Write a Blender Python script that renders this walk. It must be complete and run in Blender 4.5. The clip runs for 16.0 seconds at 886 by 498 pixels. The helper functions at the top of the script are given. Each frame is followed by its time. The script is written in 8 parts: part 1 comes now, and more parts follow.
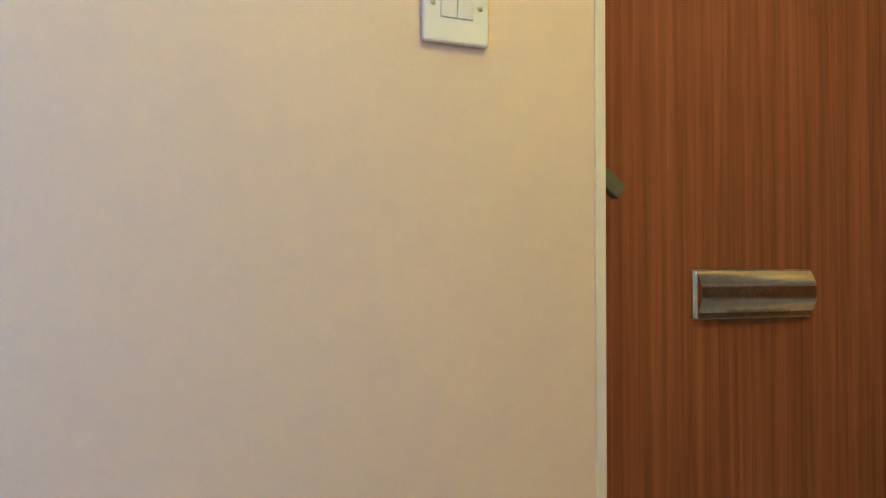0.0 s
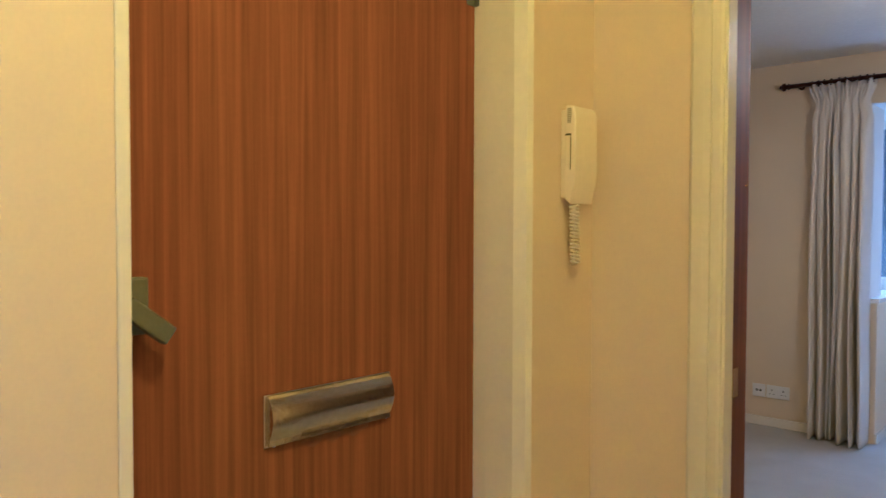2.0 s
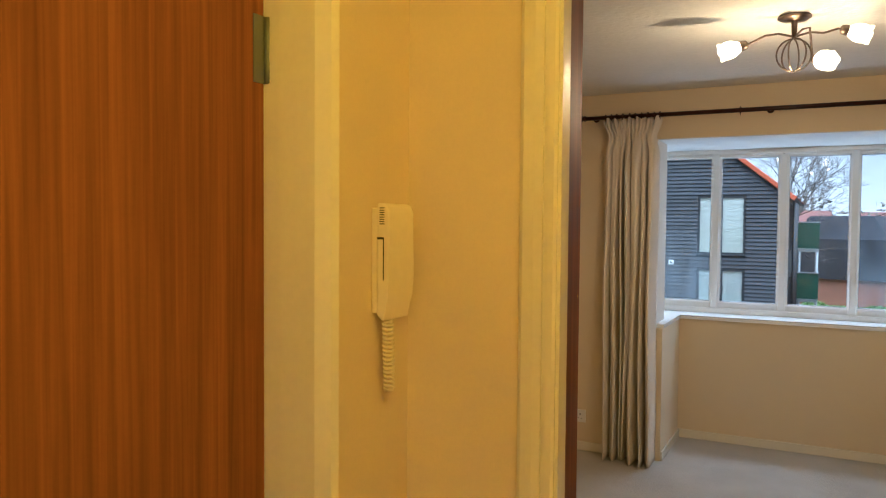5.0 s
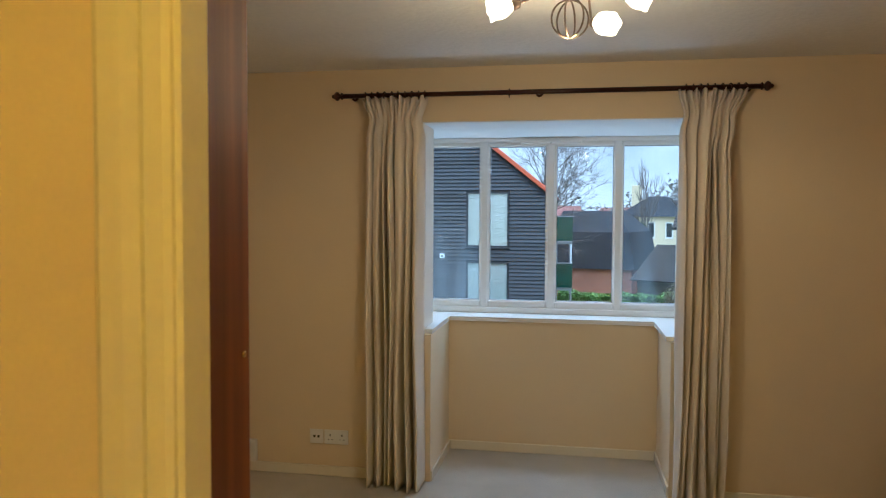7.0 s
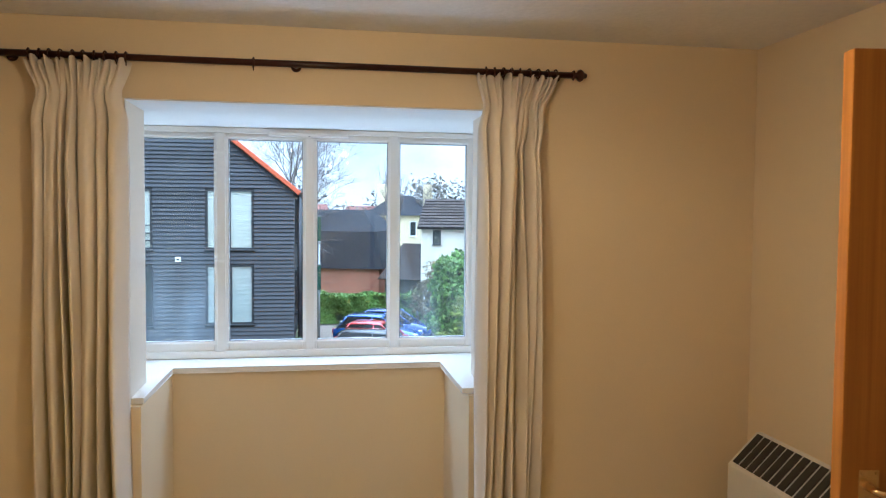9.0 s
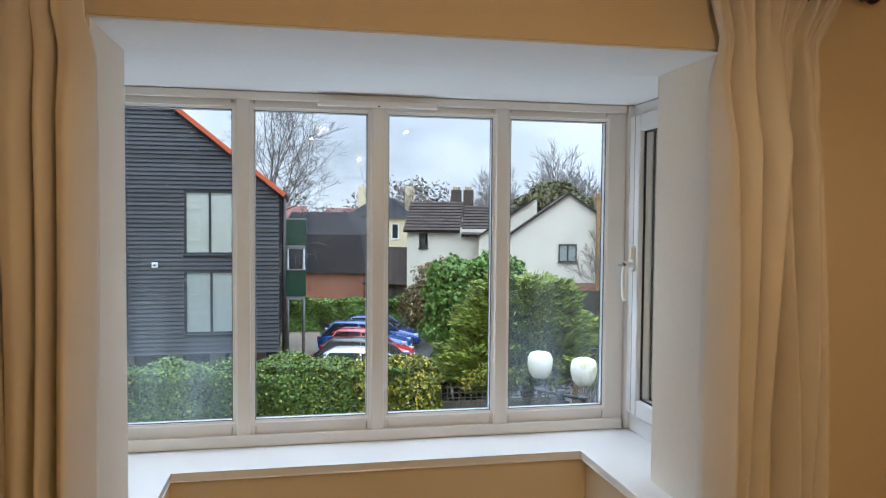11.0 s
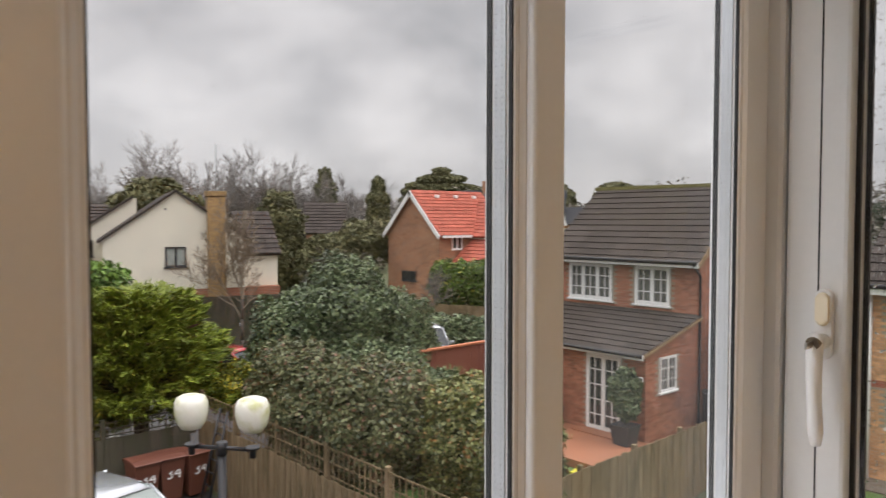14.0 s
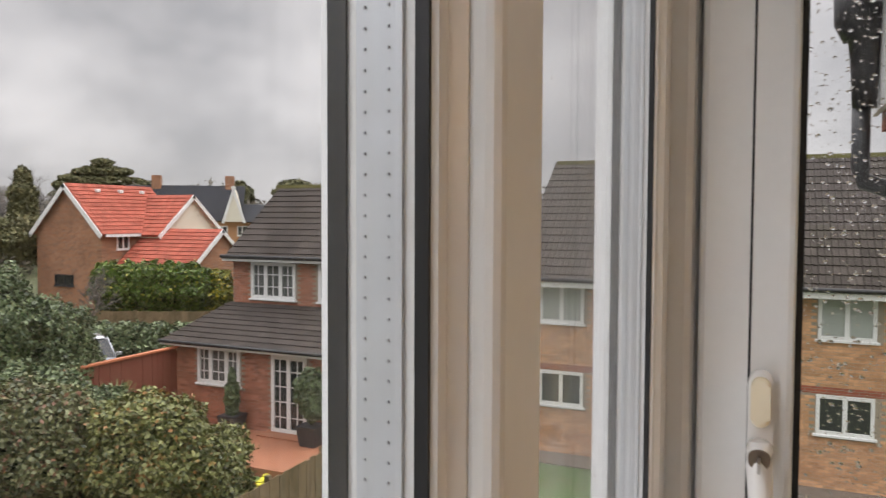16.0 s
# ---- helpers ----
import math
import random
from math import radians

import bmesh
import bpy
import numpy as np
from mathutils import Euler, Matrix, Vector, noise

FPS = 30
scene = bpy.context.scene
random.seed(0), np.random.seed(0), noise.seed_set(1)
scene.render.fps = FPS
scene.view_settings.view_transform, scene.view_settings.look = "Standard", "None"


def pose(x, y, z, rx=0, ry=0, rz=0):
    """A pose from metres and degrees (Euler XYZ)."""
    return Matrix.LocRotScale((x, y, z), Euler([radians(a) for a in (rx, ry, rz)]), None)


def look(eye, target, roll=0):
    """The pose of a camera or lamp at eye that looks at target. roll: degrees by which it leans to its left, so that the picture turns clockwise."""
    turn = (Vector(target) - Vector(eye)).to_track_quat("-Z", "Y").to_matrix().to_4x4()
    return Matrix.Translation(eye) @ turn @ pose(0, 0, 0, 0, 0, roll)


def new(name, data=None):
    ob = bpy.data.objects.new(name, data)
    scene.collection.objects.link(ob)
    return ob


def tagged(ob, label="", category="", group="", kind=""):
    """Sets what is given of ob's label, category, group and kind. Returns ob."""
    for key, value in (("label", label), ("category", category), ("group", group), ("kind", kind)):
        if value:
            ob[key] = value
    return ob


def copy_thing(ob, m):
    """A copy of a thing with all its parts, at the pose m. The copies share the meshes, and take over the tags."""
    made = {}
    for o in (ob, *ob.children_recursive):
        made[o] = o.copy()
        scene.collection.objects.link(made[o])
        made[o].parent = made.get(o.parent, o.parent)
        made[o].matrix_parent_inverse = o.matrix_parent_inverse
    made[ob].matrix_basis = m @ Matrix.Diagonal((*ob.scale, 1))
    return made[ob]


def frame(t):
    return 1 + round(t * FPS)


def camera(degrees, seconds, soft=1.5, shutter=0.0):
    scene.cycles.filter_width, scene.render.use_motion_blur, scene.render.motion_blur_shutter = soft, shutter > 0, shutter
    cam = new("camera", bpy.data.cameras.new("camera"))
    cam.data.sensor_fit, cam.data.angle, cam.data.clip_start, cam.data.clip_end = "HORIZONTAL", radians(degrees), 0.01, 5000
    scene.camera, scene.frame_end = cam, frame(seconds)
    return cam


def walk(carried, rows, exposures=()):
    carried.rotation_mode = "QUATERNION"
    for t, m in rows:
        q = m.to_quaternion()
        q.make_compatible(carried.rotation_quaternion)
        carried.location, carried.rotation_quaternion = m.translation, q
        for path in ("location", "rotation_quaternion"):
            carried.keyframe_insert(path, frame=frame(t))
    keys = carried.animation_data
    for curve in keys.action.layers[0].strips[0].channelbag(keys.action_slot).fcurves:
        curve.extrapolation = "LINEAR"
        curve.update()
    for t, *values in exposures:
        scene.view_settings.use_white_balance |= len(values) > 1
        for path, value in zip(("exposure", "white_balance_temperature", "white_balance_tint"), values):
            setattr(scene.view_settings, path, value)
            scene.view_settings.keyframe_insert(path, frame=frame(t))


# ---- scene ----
cam = camera(61.85, 16.0, soft=1.15, shutter=0.2)
PATH = [
    (0.0, (0.981, 0.606, 1.071), (-0.864, 1.376, 1.122), 0.12),
    (0.5, (1.002, 0.623, 1.068), (-0.824, 1.437, 1.095), 0.10),
    (1.0, (1.000, 0.664, 1.087), (-0.751, 1.628, 1.079), -0.00),
    (1.5, (1.001, 0.748, 1.171), (-0.575, 1.978, 1.114), 0.01),
    (2.0, (0.986, 0.803, 1.330), (-0.365, 2.277, 1.270), 0.16),
    (2.4, (0.990, 0.806, 1.376), (-0.207, 2.407, 1.312), 0.35),
    (2.5, (0.990, 0.804, 1.392), (-0.179, 2.427, 1.327), 0.38),
    (3.0, (0.989, 0.799, 1.510), (-0.080, 2.488, 1.444), 0.40),
    (5.3, (0.777, 1.092, 1.569), (-0.064, 2.905, 1.491), 0.49),
    (5.5, (0.749, 1.135, 1.576), (-0.016, 2.981, 1.499), 0.51),
    (6.0, (0.663, 1.300, 1.548), (0.083, 3.212, 1.463), 0.43),
    (6.4, (0.666, 1.506, 1.567), (0.185, 3.446, 1.481), 0.32),
    (6.5, (0.673, 1.549, 1.572), (0.214, 3.494, 1.487), 0.31),
    (7.0, (0.710, 1.731, 1.548), (0.361, 3.698, 1.462), 0.28),
    (7.5, (0.651, 1.994, 1.595), (0.460, 3.983, 1.510), 0.39),
    (8.0, (0.638, 2.252, 1.619), (0.794, 4.244, 1.531), 0.47),
    (8.2, (0.645, 2.362, 1.626), (0.898, 4.344, 1.536), 0.42),
    (10.3, (0.405, 3.692, 1.672), (0.764, 5.658, 1.587), 0.52),
    (10.5, (0.362, 3.843, 1.691), (0.728, 5.807, 1.610), 0.54),
    (11.0, (0.279, 4.225, 1.669), (0.666, 6.185, 1.587), 0.46),
    (11.5, (0.262, 4.627, 1.653), (0.702, 6.576, 1.572), 0.41),
    (11.9, (0.241, 5.003, 1.664), (0.743, 6.938, 1.584), 0.27),
    (12.0, (0.242, 5.094, 1.663), (0.764, 7.023, 1.583), 0.22),
    (12.3, (0.231, 5.372, 1.647), (0.814, 7.283, 1.566), 0.07),
    (12.5, (0.241, 5.541, 1.648), (0.870, 7.438, 1.568), 0.00),
    (13.0, (0.280, 5.854, 1.660), (1.106, 7.673, 1.578), -0.16),
    (13.5, (0.355, 6.126, 1.662), (1.376, 7.844, 1.584), 0.00),
    (14.0, (0.456, 6.313, 1.666), (1.782, 7.809, 1.587), -0.00),
    (14.5, (0.542, 6.449, 1.700), (2.173, 7.603, 1.617), 0.14),
    (15.0, (0.575, 6.518, 1.706), (2.391, 7.351, 1.619), 0.26),
    (15.4, (0.641, 6.593, 1.696), (2.516, 7.286, 1.607), 0.40),
    (15.5, (0.669, 6.616, 1.695), (2.547, 7.297, 1.606), 0.41),
    (15.8, (0.745, 6.679, 1.703), (2.609, 7.400, 1.615), 0.33),
    (16.0, (0.771, 6.697, 1.708), (2.598, 7.507, 1.623), 0.24),
]
EXPOSURES = [
    (0.0, 0.95, 3300, 9), (1.5, 1.1, 3360, 10), (2.0, 1.1, 3560, 10), (2.5, 1.1, 3860, 8), (3.0, 1.0, 4120, 7), (5.5, 0.85, 4750, 4), (7.0, 0.75, 4500, 0), (7.5, 1.1, 4080, -2),
    (8.2, 1.32, 4350, 1), (10.3, 0.95, 5050, 5), (11.0, 0.58, 5350, 7), (12.0, 0.15, 6050, 11), (13.0, 0.06, 6600, 15), (16.0, 0.08, 6700, 16),
]
walk(cam, [(t, look(eye, target, roll)) for t, eye, target, roll in PATH], EXPOSURES)

# ---- world and light ----
world = bpy.data.worlds.new("overcast_sky")
scene.world = world
world.use_nodes = True
wn, wl = world.node_tree.nodes, world.node_tree.links
wn.clear()
w_out = wn.new("ShaderNodeOutputWorld")
w_bg = wn.new("ShaderNodeBackground")
w_sky = wn.new("ShaderNodeTexSky")
w_sky.sky_type, w_sky.sun_disc = "NISHITA", False
w_sky.sun_elevation, w_sky.sun_rotation = radians(28), radians(150)
w_co = wn.new("ShaderNodeTexCoord")
w_map = wn.new("ShaderNodeMapping")
w_map.inputs["Scale"].default_value = (1.0, 1.0, 1.7)
w_noise = wn.new("ShaderNodeTexNoise")
w_noise.inputs["Scale"].default_value, w_noise.inputs["Detail"].default_value = 4.0, 4
w_noise.inputs["Roughness"].default_value = 0.55
w_ramp = wn.new("ShaderNodeValToRGB")
w_ramp.color_ramp.elements[0].position, w_ramp.color_ramp.elements[0].color = 0.32, (4.5, 4.6, 4.75, 1)
w_ramp.color_ramp.elements[1].position, w_ramp.color_ramp.elements[1].color = 0.70, (8.4, 8.4, 8.4, 1)
w_mix = wn.new("ShaderNodeMix")
w_mix.data_type = "RGBA"
w_mix.inputs[0].default_value = 0.94
wl.new(w_co.outputs["Generated"], w_map.inputs["Vector"])
wl.new(w_map.outputs["Vector"], w_noise.inputs["Vector"])
wl.new(w_noise.outputs["Fac"], w_ramp.inputs["Fac"])
wl.new(w_sky.outputs["Color"], w_mix.inputs[6])
wl.new(w_ramp.outputs["Color"], w_mix.inputs[7])
wl.new(w_mix.outputs[2], w_bg.inputs["Color"])
w_sep = wn.new("ShaderNodeSeparateXYZ")
w_up = wn.new("ShaderNodeMapRange")
w_up.inputs["From Min"].default_value, w_up.inputs["From Max"].default_value = 0.32, 1.0
w_up.inputs["To Min"].default_value, w_up.inputs["To Max"].default_value = 0.102, 0.52
wl.new(w_co.outputs["Generated"], w_sep.inputs["Vector"])
wl.new(w_sep.outputs["Z"], w_up.inputs["Value"])
wl.new(w_up.outputs["Result"], w_bg.inputs["Strength"])
wl.new(w_bg.outputs["Background"], w_out.inputs["Surface"])

sun_data = bpy.data.lights.new("sun", "SUN")
sun_data.energy, sun_data.angle, sun_data.color = 0.6, radians(30), (1.0, 0.97, 0.93)
sun = new("sun", sun_data)
sun.matrix_world = look((0, 0, 60), (-18, 30, 0))
tagged(sun, kind="structure")

WARM = (1.0, 0.62, 0.27)


def point_lamp(name, x, y, z, watts, radius, color=WARM):
    data = bpy.data.lights.new(name, "POINT")
    data.energy, data.shadow_soft_size, data.color = watts, radius, color
    ob = new(name, data)
    ob.location = (x, y, z)
    return tagged(ob, kind="structure")


def shaded_lamp(name, x, y, z, watts, radius):
    """A lamp in an upturned holder: lights everything below its shade."""
    data = bpy.data.lights.new(name, "SPOT")
    data.energy, data.shadow_soft_size, data.color = watts, radius, WARM
    data.spot_size, data.spot_blend = radians(176), 0.25
    ob = new(name, data)
    ob.location = (x, y, z)
    return tagged(ob, kind="structure")


point_lamp("hall_lamp_light", 0.98, 1.12, 2.25, 16.5, 0.07, (1.0, 0.535, 0.022))

# cool fill lamp added for daylight on the west wall, in an unseen window
hall_data = bpy.data.lights.new("hall_fill_light", "AREA")
hall_data.shape, hall_data.size, hall_data.size_y = "RECTANGLE", 0.86, 1.06
hall_data.energy, hall_data.spread, hall_data.color = 2.7, radians(112), (0.80, 0.90, 1.0)
hall_fill = new("hall_fill_light", hall_data)
hall_fill.matrix_world = look((1.69, -0.55, 1.45), (0.0, -0.55, 1.45))
tagged(hall_fill, kind="structure")

# area lamp added for the sky's light in the bay: outside, over the window head
bay_data = bpy.data.lights.new("bay_sky_fill", "AREA")
bay_data.shape, bay_data.size, bay_data.size_y = "RECTANGLE", 1.75, 0.42
bay_data.energy, bay_data.color = 8.0, (0.86, 0.93, 1.0)
bay_light = new("bay_sky_fill", bay_data)
bay_light.matrix_world = look((0.55, 7.16, 2.42), (0.55, 6.30, 1.30))
tagged(bay_light, kind="structure")
# fill lamp added outside under the window board, brightens the bay soffit from below
low_data = bpy.data.lights.new("bay_low_fill", "AREA")
low_data.shape, low_data.size, low_data.size_y = "RECTANGLE", 1.75, 0.40
low_data.energy, low_data.color = 8.0, (0.90, 0.95, 1.0)
low_light = new("bay_low_fill", low_data)
low_light.matrix_world = look((0.55, 7.12, 0.72), (0.55, 6.35, 1.75))
tagged(low_light, kind="structure")

# ---- materials ----


def nodes_of(name):
    m = bpy.data.materials.new(name)
    m.use_nodes = True
    n = m.node_tree.nodes
    return m, n, m.node_tree.links, n["Principled BSDF"]


def mat(name, color, rough=0.6, metal=0.0, spread=0.12, scale=6.0, bump=0.15, fine=60.0, stretch=(1, 1, 1), per_object=0.0, per_island=0.0,
        stain=None, stain_amount=0.0, stain_scale=1.2, spec=0.5, bump_distance=0.01, generated=False):
    """Paint or stone: base colour with broad and fine variation, stains of their own shape, and fine relief."""
    m, n, l, b = nodes_of(name)
    co = n.new("ShaderNodeTexCoord")
    mp = n.new("ShaderNodeMapping")
    mp.inputs["Scale"].default_value = stretch
    l.new(co.outputs["Generated" if generated else "Object"], mp.inputs["Vector"])
    a = n.new("ShaderNodeTexNoise")
    a.inputs["Scale"].default_value, a.inputs["Detail"].default_value = scale, 5
    l.new(mp.outputs["Vector"], a.inputs["Vector"])
    f = n.new("ShaderNodeTexNoise")
    f.inputs["Scale"].default_value, f.inputs["Detail"].default_value = fine, 3
    l.new(mp.outputs["Vector"], f.inputs["Vector"])
    add = n.new("ShaderNodeMath")
    add.operation = "ADD"
    l.new(a.outputs["Fac"], add.inputs[0])
    l.new(f.outputs["Fac"], add.inputs[1])
    last = add.outputs[0]
    if per_object or per_island:
        src = n.new("ShaderNodeObjectInfo").outputs["Random"] if per_object else n.new("ShaderNodeNewGeometry").outputs["Random Per Island"]
        k = n.new("ShaderNodeMath")
        k.operation = "MULTIPLY_ADD"
        k.inputs[1].default_value = (per_object or per_island) * 2 / max(spread, 0.01)
        l.new(src, k.inputs[0])
        l.new(last, k.inputs[2])
        sub = n.new("ShaderNodeMath")
        sub.operation = "SUBTRACT"
        sub.inputs[1].default_value = (per_object or per_island) / max(spread, 0.01)
        l.new(k.outputs[0], sub.inputs[0])
        last = sub.outputs[0]
    mr = n.new("ShaderNodeMapRange")
    mr.clamp = False
    mr.inputs["From Min"].default_value, mr.inputs["From Max"].default_value = 0.6, 1.4
    mr.inputs["To Min"].default_value, mr.inputs["To Max"].default_value = 1 - spread, 1 + spread
    l.new(last, mr.inputs["Value"])
    mul = n.new("ShaderNodeVectorMath")
    mul.operation = "SCALE"
    mul.inputs[0].default_value = color
    l.new(mr.outputs["Result"], mul.inputs["Scale"])
    col = mul.outputs["Vector"]
    if stain:
        s = n.new("ShaderNodeTexNoise")
        s.inputs["Scale"].default_value, s.inputs["Detail"].default_value, s.inputs["Roughness"].default_value = stain_scale, 8, 0.65
        l.new(co.outputs["Object"], s.inputs["Vector"])
        r = n.new("ShaderNodeValToRGB")
        r.color_ramp.elements[0].position, r.color_ramp.elements[1].position = 0.48, 0.68
        r.color_ramp.elements[1].color = (stain_amount,) * 3 + (1,)
        l.new(s.outputs["Fac"], r.inputs["Fac"])
        mx = n.new("ShaderNodeMix")
        mx.data_type = "RGBA"
        l.new(r.outputs["Color"], mx.inputs[0])
        l.new(col, mx.inputs[6])
        mx.inputs[7].default_value = (*stain, 1)
        col = mx.outputs[2]
    l.new(col, b.inputs["Base Color"])
    b.inputs["Roughness"].default_value, b.inputs["Metallic"].default_value = rough, metal
    b.inputs["Specular IOR Level"].default_value = spec
    if bump:
        bp = n.new("ShaderNodeBump")
        bp.inputs["Strength"].default_value, bp.inputs["Distance"].default_value = bump, bump_distance
        l.new(f.outputs["Fac"], bp.inputs["Height"])
        l.new(bp.outputs["Normal"], b.inputs["Normal"])
    return m


def wood_mat(name, light, dark, rough=0.35, scale=1.0, axis="Z", contrast=1.0, broad=0.6, stain=None, boards=False):
    """Straight-grained veneer or timber with the grain along one axis."""
    m, n, l, b = nodes_of(name)
    co = n.new("ShaderNodeTexCoord")
    mp = n.new("ShaderNodeMapping")
    s = [46 * scale] * 3
    s["XYZ".index(axis)] = 0.9 * scale
    mp.inputs["Scale"].default_value = s
    place = co.outputs["Object"]
    if boards:
        info, shift = n.new("ShaderNodeObjectInfo"), n.new("ShaderNodeVectorMath")
        shift.operation = "MULTIPLY_ADD"
        shift.inputs[1].default_value = (37, 23, 11)
        l.new(info.outputs["Random"], shift.inputs[0])
        l.new(co.outputs["Object"], shift.inputs[2])
        place = shift.outputs["Vector"]
    l.new(place, mp.inputs["Vector"])
    a = n.new("ShaderNodeTexNoise")
    a.inputs["Scale"].default_value, a.inputs["Detail"].default_value, a.inputs["Roughness"].default_value = 1.0, 7, 0.62
    a.inputs["Distortion"].default_value = 0.35
    l.new(mp.outputs["Vector"], a.inputs["Vector"])
    mp2 = n.new("ShaderNodeMapping")
    s2 = [9 * scale] * 3
    s2["XYZ".index(axis)] = 0.35 * scale
    mp2.inputs["Scale"].default_value = s2
    l.new(place, mp2.inputs["Vector"])
    c = n.new("ShaderNodeTexNoise")
    c.inputs["Scale"].default_value, c.inputs["Detail"].default_value = 1.0, 3
    l.new(mp2.outputs["Vector"], c.inputs["Vector"])
    ad = n.new("ShaderNodeMath")
    ad.operation = "MULTIPLY_ADD"
    ad.inputs[1].default_value = broad
    l.new(c.outputs["Fac"], ad.inputs[0])
    l.new(a.outputs["Fac"], ad.inputs[2])
    r = n.new("ShaderNodeValToRGB")
    r.color_ramp.elements[0].position, r.color_ramp.elements[0].color = 0.5 + broad / 2 - 0.22 * contrast, (*dark, 1)
    r.color_ramp.elements[1].position, r.color_ramp.elements[1].color = 0.5 + broad / 2 + 0.16 * contrast, (*light, 1)
    l.new(ad.outputs[0], r.inputs["Fac"])
    col = r.outputs["Color"]
    if stain:
        ws = n.new("ShaderNodeTexNoise")
        ws.inputs["Scale"].default_value, ws.inputs["Detail"].default_value, ws.inputs["Roughness"].default_value = 1.7, 7, 0.68
        wm = n.new("ShaderNodeMapping")
        wm.inputs["Scale"].default_value = (1.6, 1.6, 0.5)
        l.new(place, wm.inputs["Vector"])
        l.new(wm.outputs["Vector"], ws.inputs["Vector"])
        wr = n.new("ShaderNodeMapRange")
        wr.inputs["From Min"].default_value, wr.inputs["From Max"].default_value = 0.42, 0.66
        l.new(ws.outputs["Fac"], wr.inputs["Value"])
        wx = n.new("ShaderNodeMix")
        wx.data_type = "RGBA"
        l.new(wr.outputs["Result"], wx.inputs[0])
        l.new(col, wx.inputs[6])
        wx.inputs[7].default_value = (*stain, 1)
        col = wx.outputs[2]
    l.new(col, b.inputs["Base Color"])
    b.inputs["Roughness"].default_value = rough
    b.inputs["Specular IOR Level"].default_value = 0.3
    bp = n.new("ShaderNodeBump")
    bp.inputs["Strength"].default_value, bp.inputs["Distance"].default_value = 0.12, 0.003
    l.new(a.outputs["Fac"], bp.inputs["Height"])
    l.new(bp.outputs["Normal"], b.inputs["Normal"])
    return m


def brick_mat(name, c1, c2, mortar, size=0.225, axis="X", bump=0.4):
    """Far brickwork: courses along a wall that runs along X or Y."""
    m, n, l, b = nodes_of(name)
    co = n.new("ShaderNodeTexCoord")
    sp = n.new("ShaderNodeSeparateXYZ")
    l.new(co.outputs["Object"], sp.inputs["Vector"])
    cb = n.new("ShaderNodeCombineXYZ")
    ad = n.new("ShaderNodeMath")
    ad.operation = "ADD"
    l.new(sp.outputs["X"], ad.inputs[0])
    l.new(sp.outputs["Y"], ad.inputs[1])
    l.new(ad.outputs[0], cb.inputs["X"])
    l.new(sp.outputs["Z"], cb.inputs["Y"])
    t = n.new("ShaderNodeTexBrick")
    t.inputs["Scale"].default_value = 1.0
    t.inputs["Brick Width"].default_value, t.inputs["Row Height"].default_value = size, size / 3
    t.inputs["Mortar Size"].default_value, t.inputs["Mortar Smooth"].default_value = 0.007, 0.3
    t.inputs["Bias"].default_value = -0.1
    t.inputs["Color1"].default_value, t.inputs["Color2"].default_value, t.inputs["Mortar"].default_value = (*c1, 1), (*c2, 1), (*mortar, 1)
    l.new(cb.outputs["Vector"], t.inputs["Vector"])
    no = n.new("ShaderNodeTexNoise")
    no.inputs["Scale"].default_value, no.inputs["Detail"].default_value = 0.9, 8
    l.new(co.outputs["Object"], no.inputs["Vector"])
    mr = n.new("ShaderNodeMapRange")
    mr.inputs["To Min"].default_value, mr.inputs["To Max"].default_value = 0.62, 1.38
    l.new(no.outputs["Fac"], mr.inputs["Value"])
    mul = n.new("ShaderNodeVectorMath")
    mul.operation = "SCALE"
    l.new(t.outputs["Color"], mul.inputs[0])
    l.new(mr.outputs["Result"], mul.inputs["Scale"])
    l.new(mul.outputs["Vector"], b.inputs["Base Color"])
    b.inputs["Roughness"].default_value = 0.85
    bp = n.new("ShaderNodeBump")
    bp.inputs["Strength"].default_value, bp.inputs["Distance"].default_value, bp.invert = bump, 0.008, True
    l.new(t.outputs["Fac"], bp.inputs["Height"])
    l.new(bp.outputs["Normal"], b.inputs["Normal"])
    return m


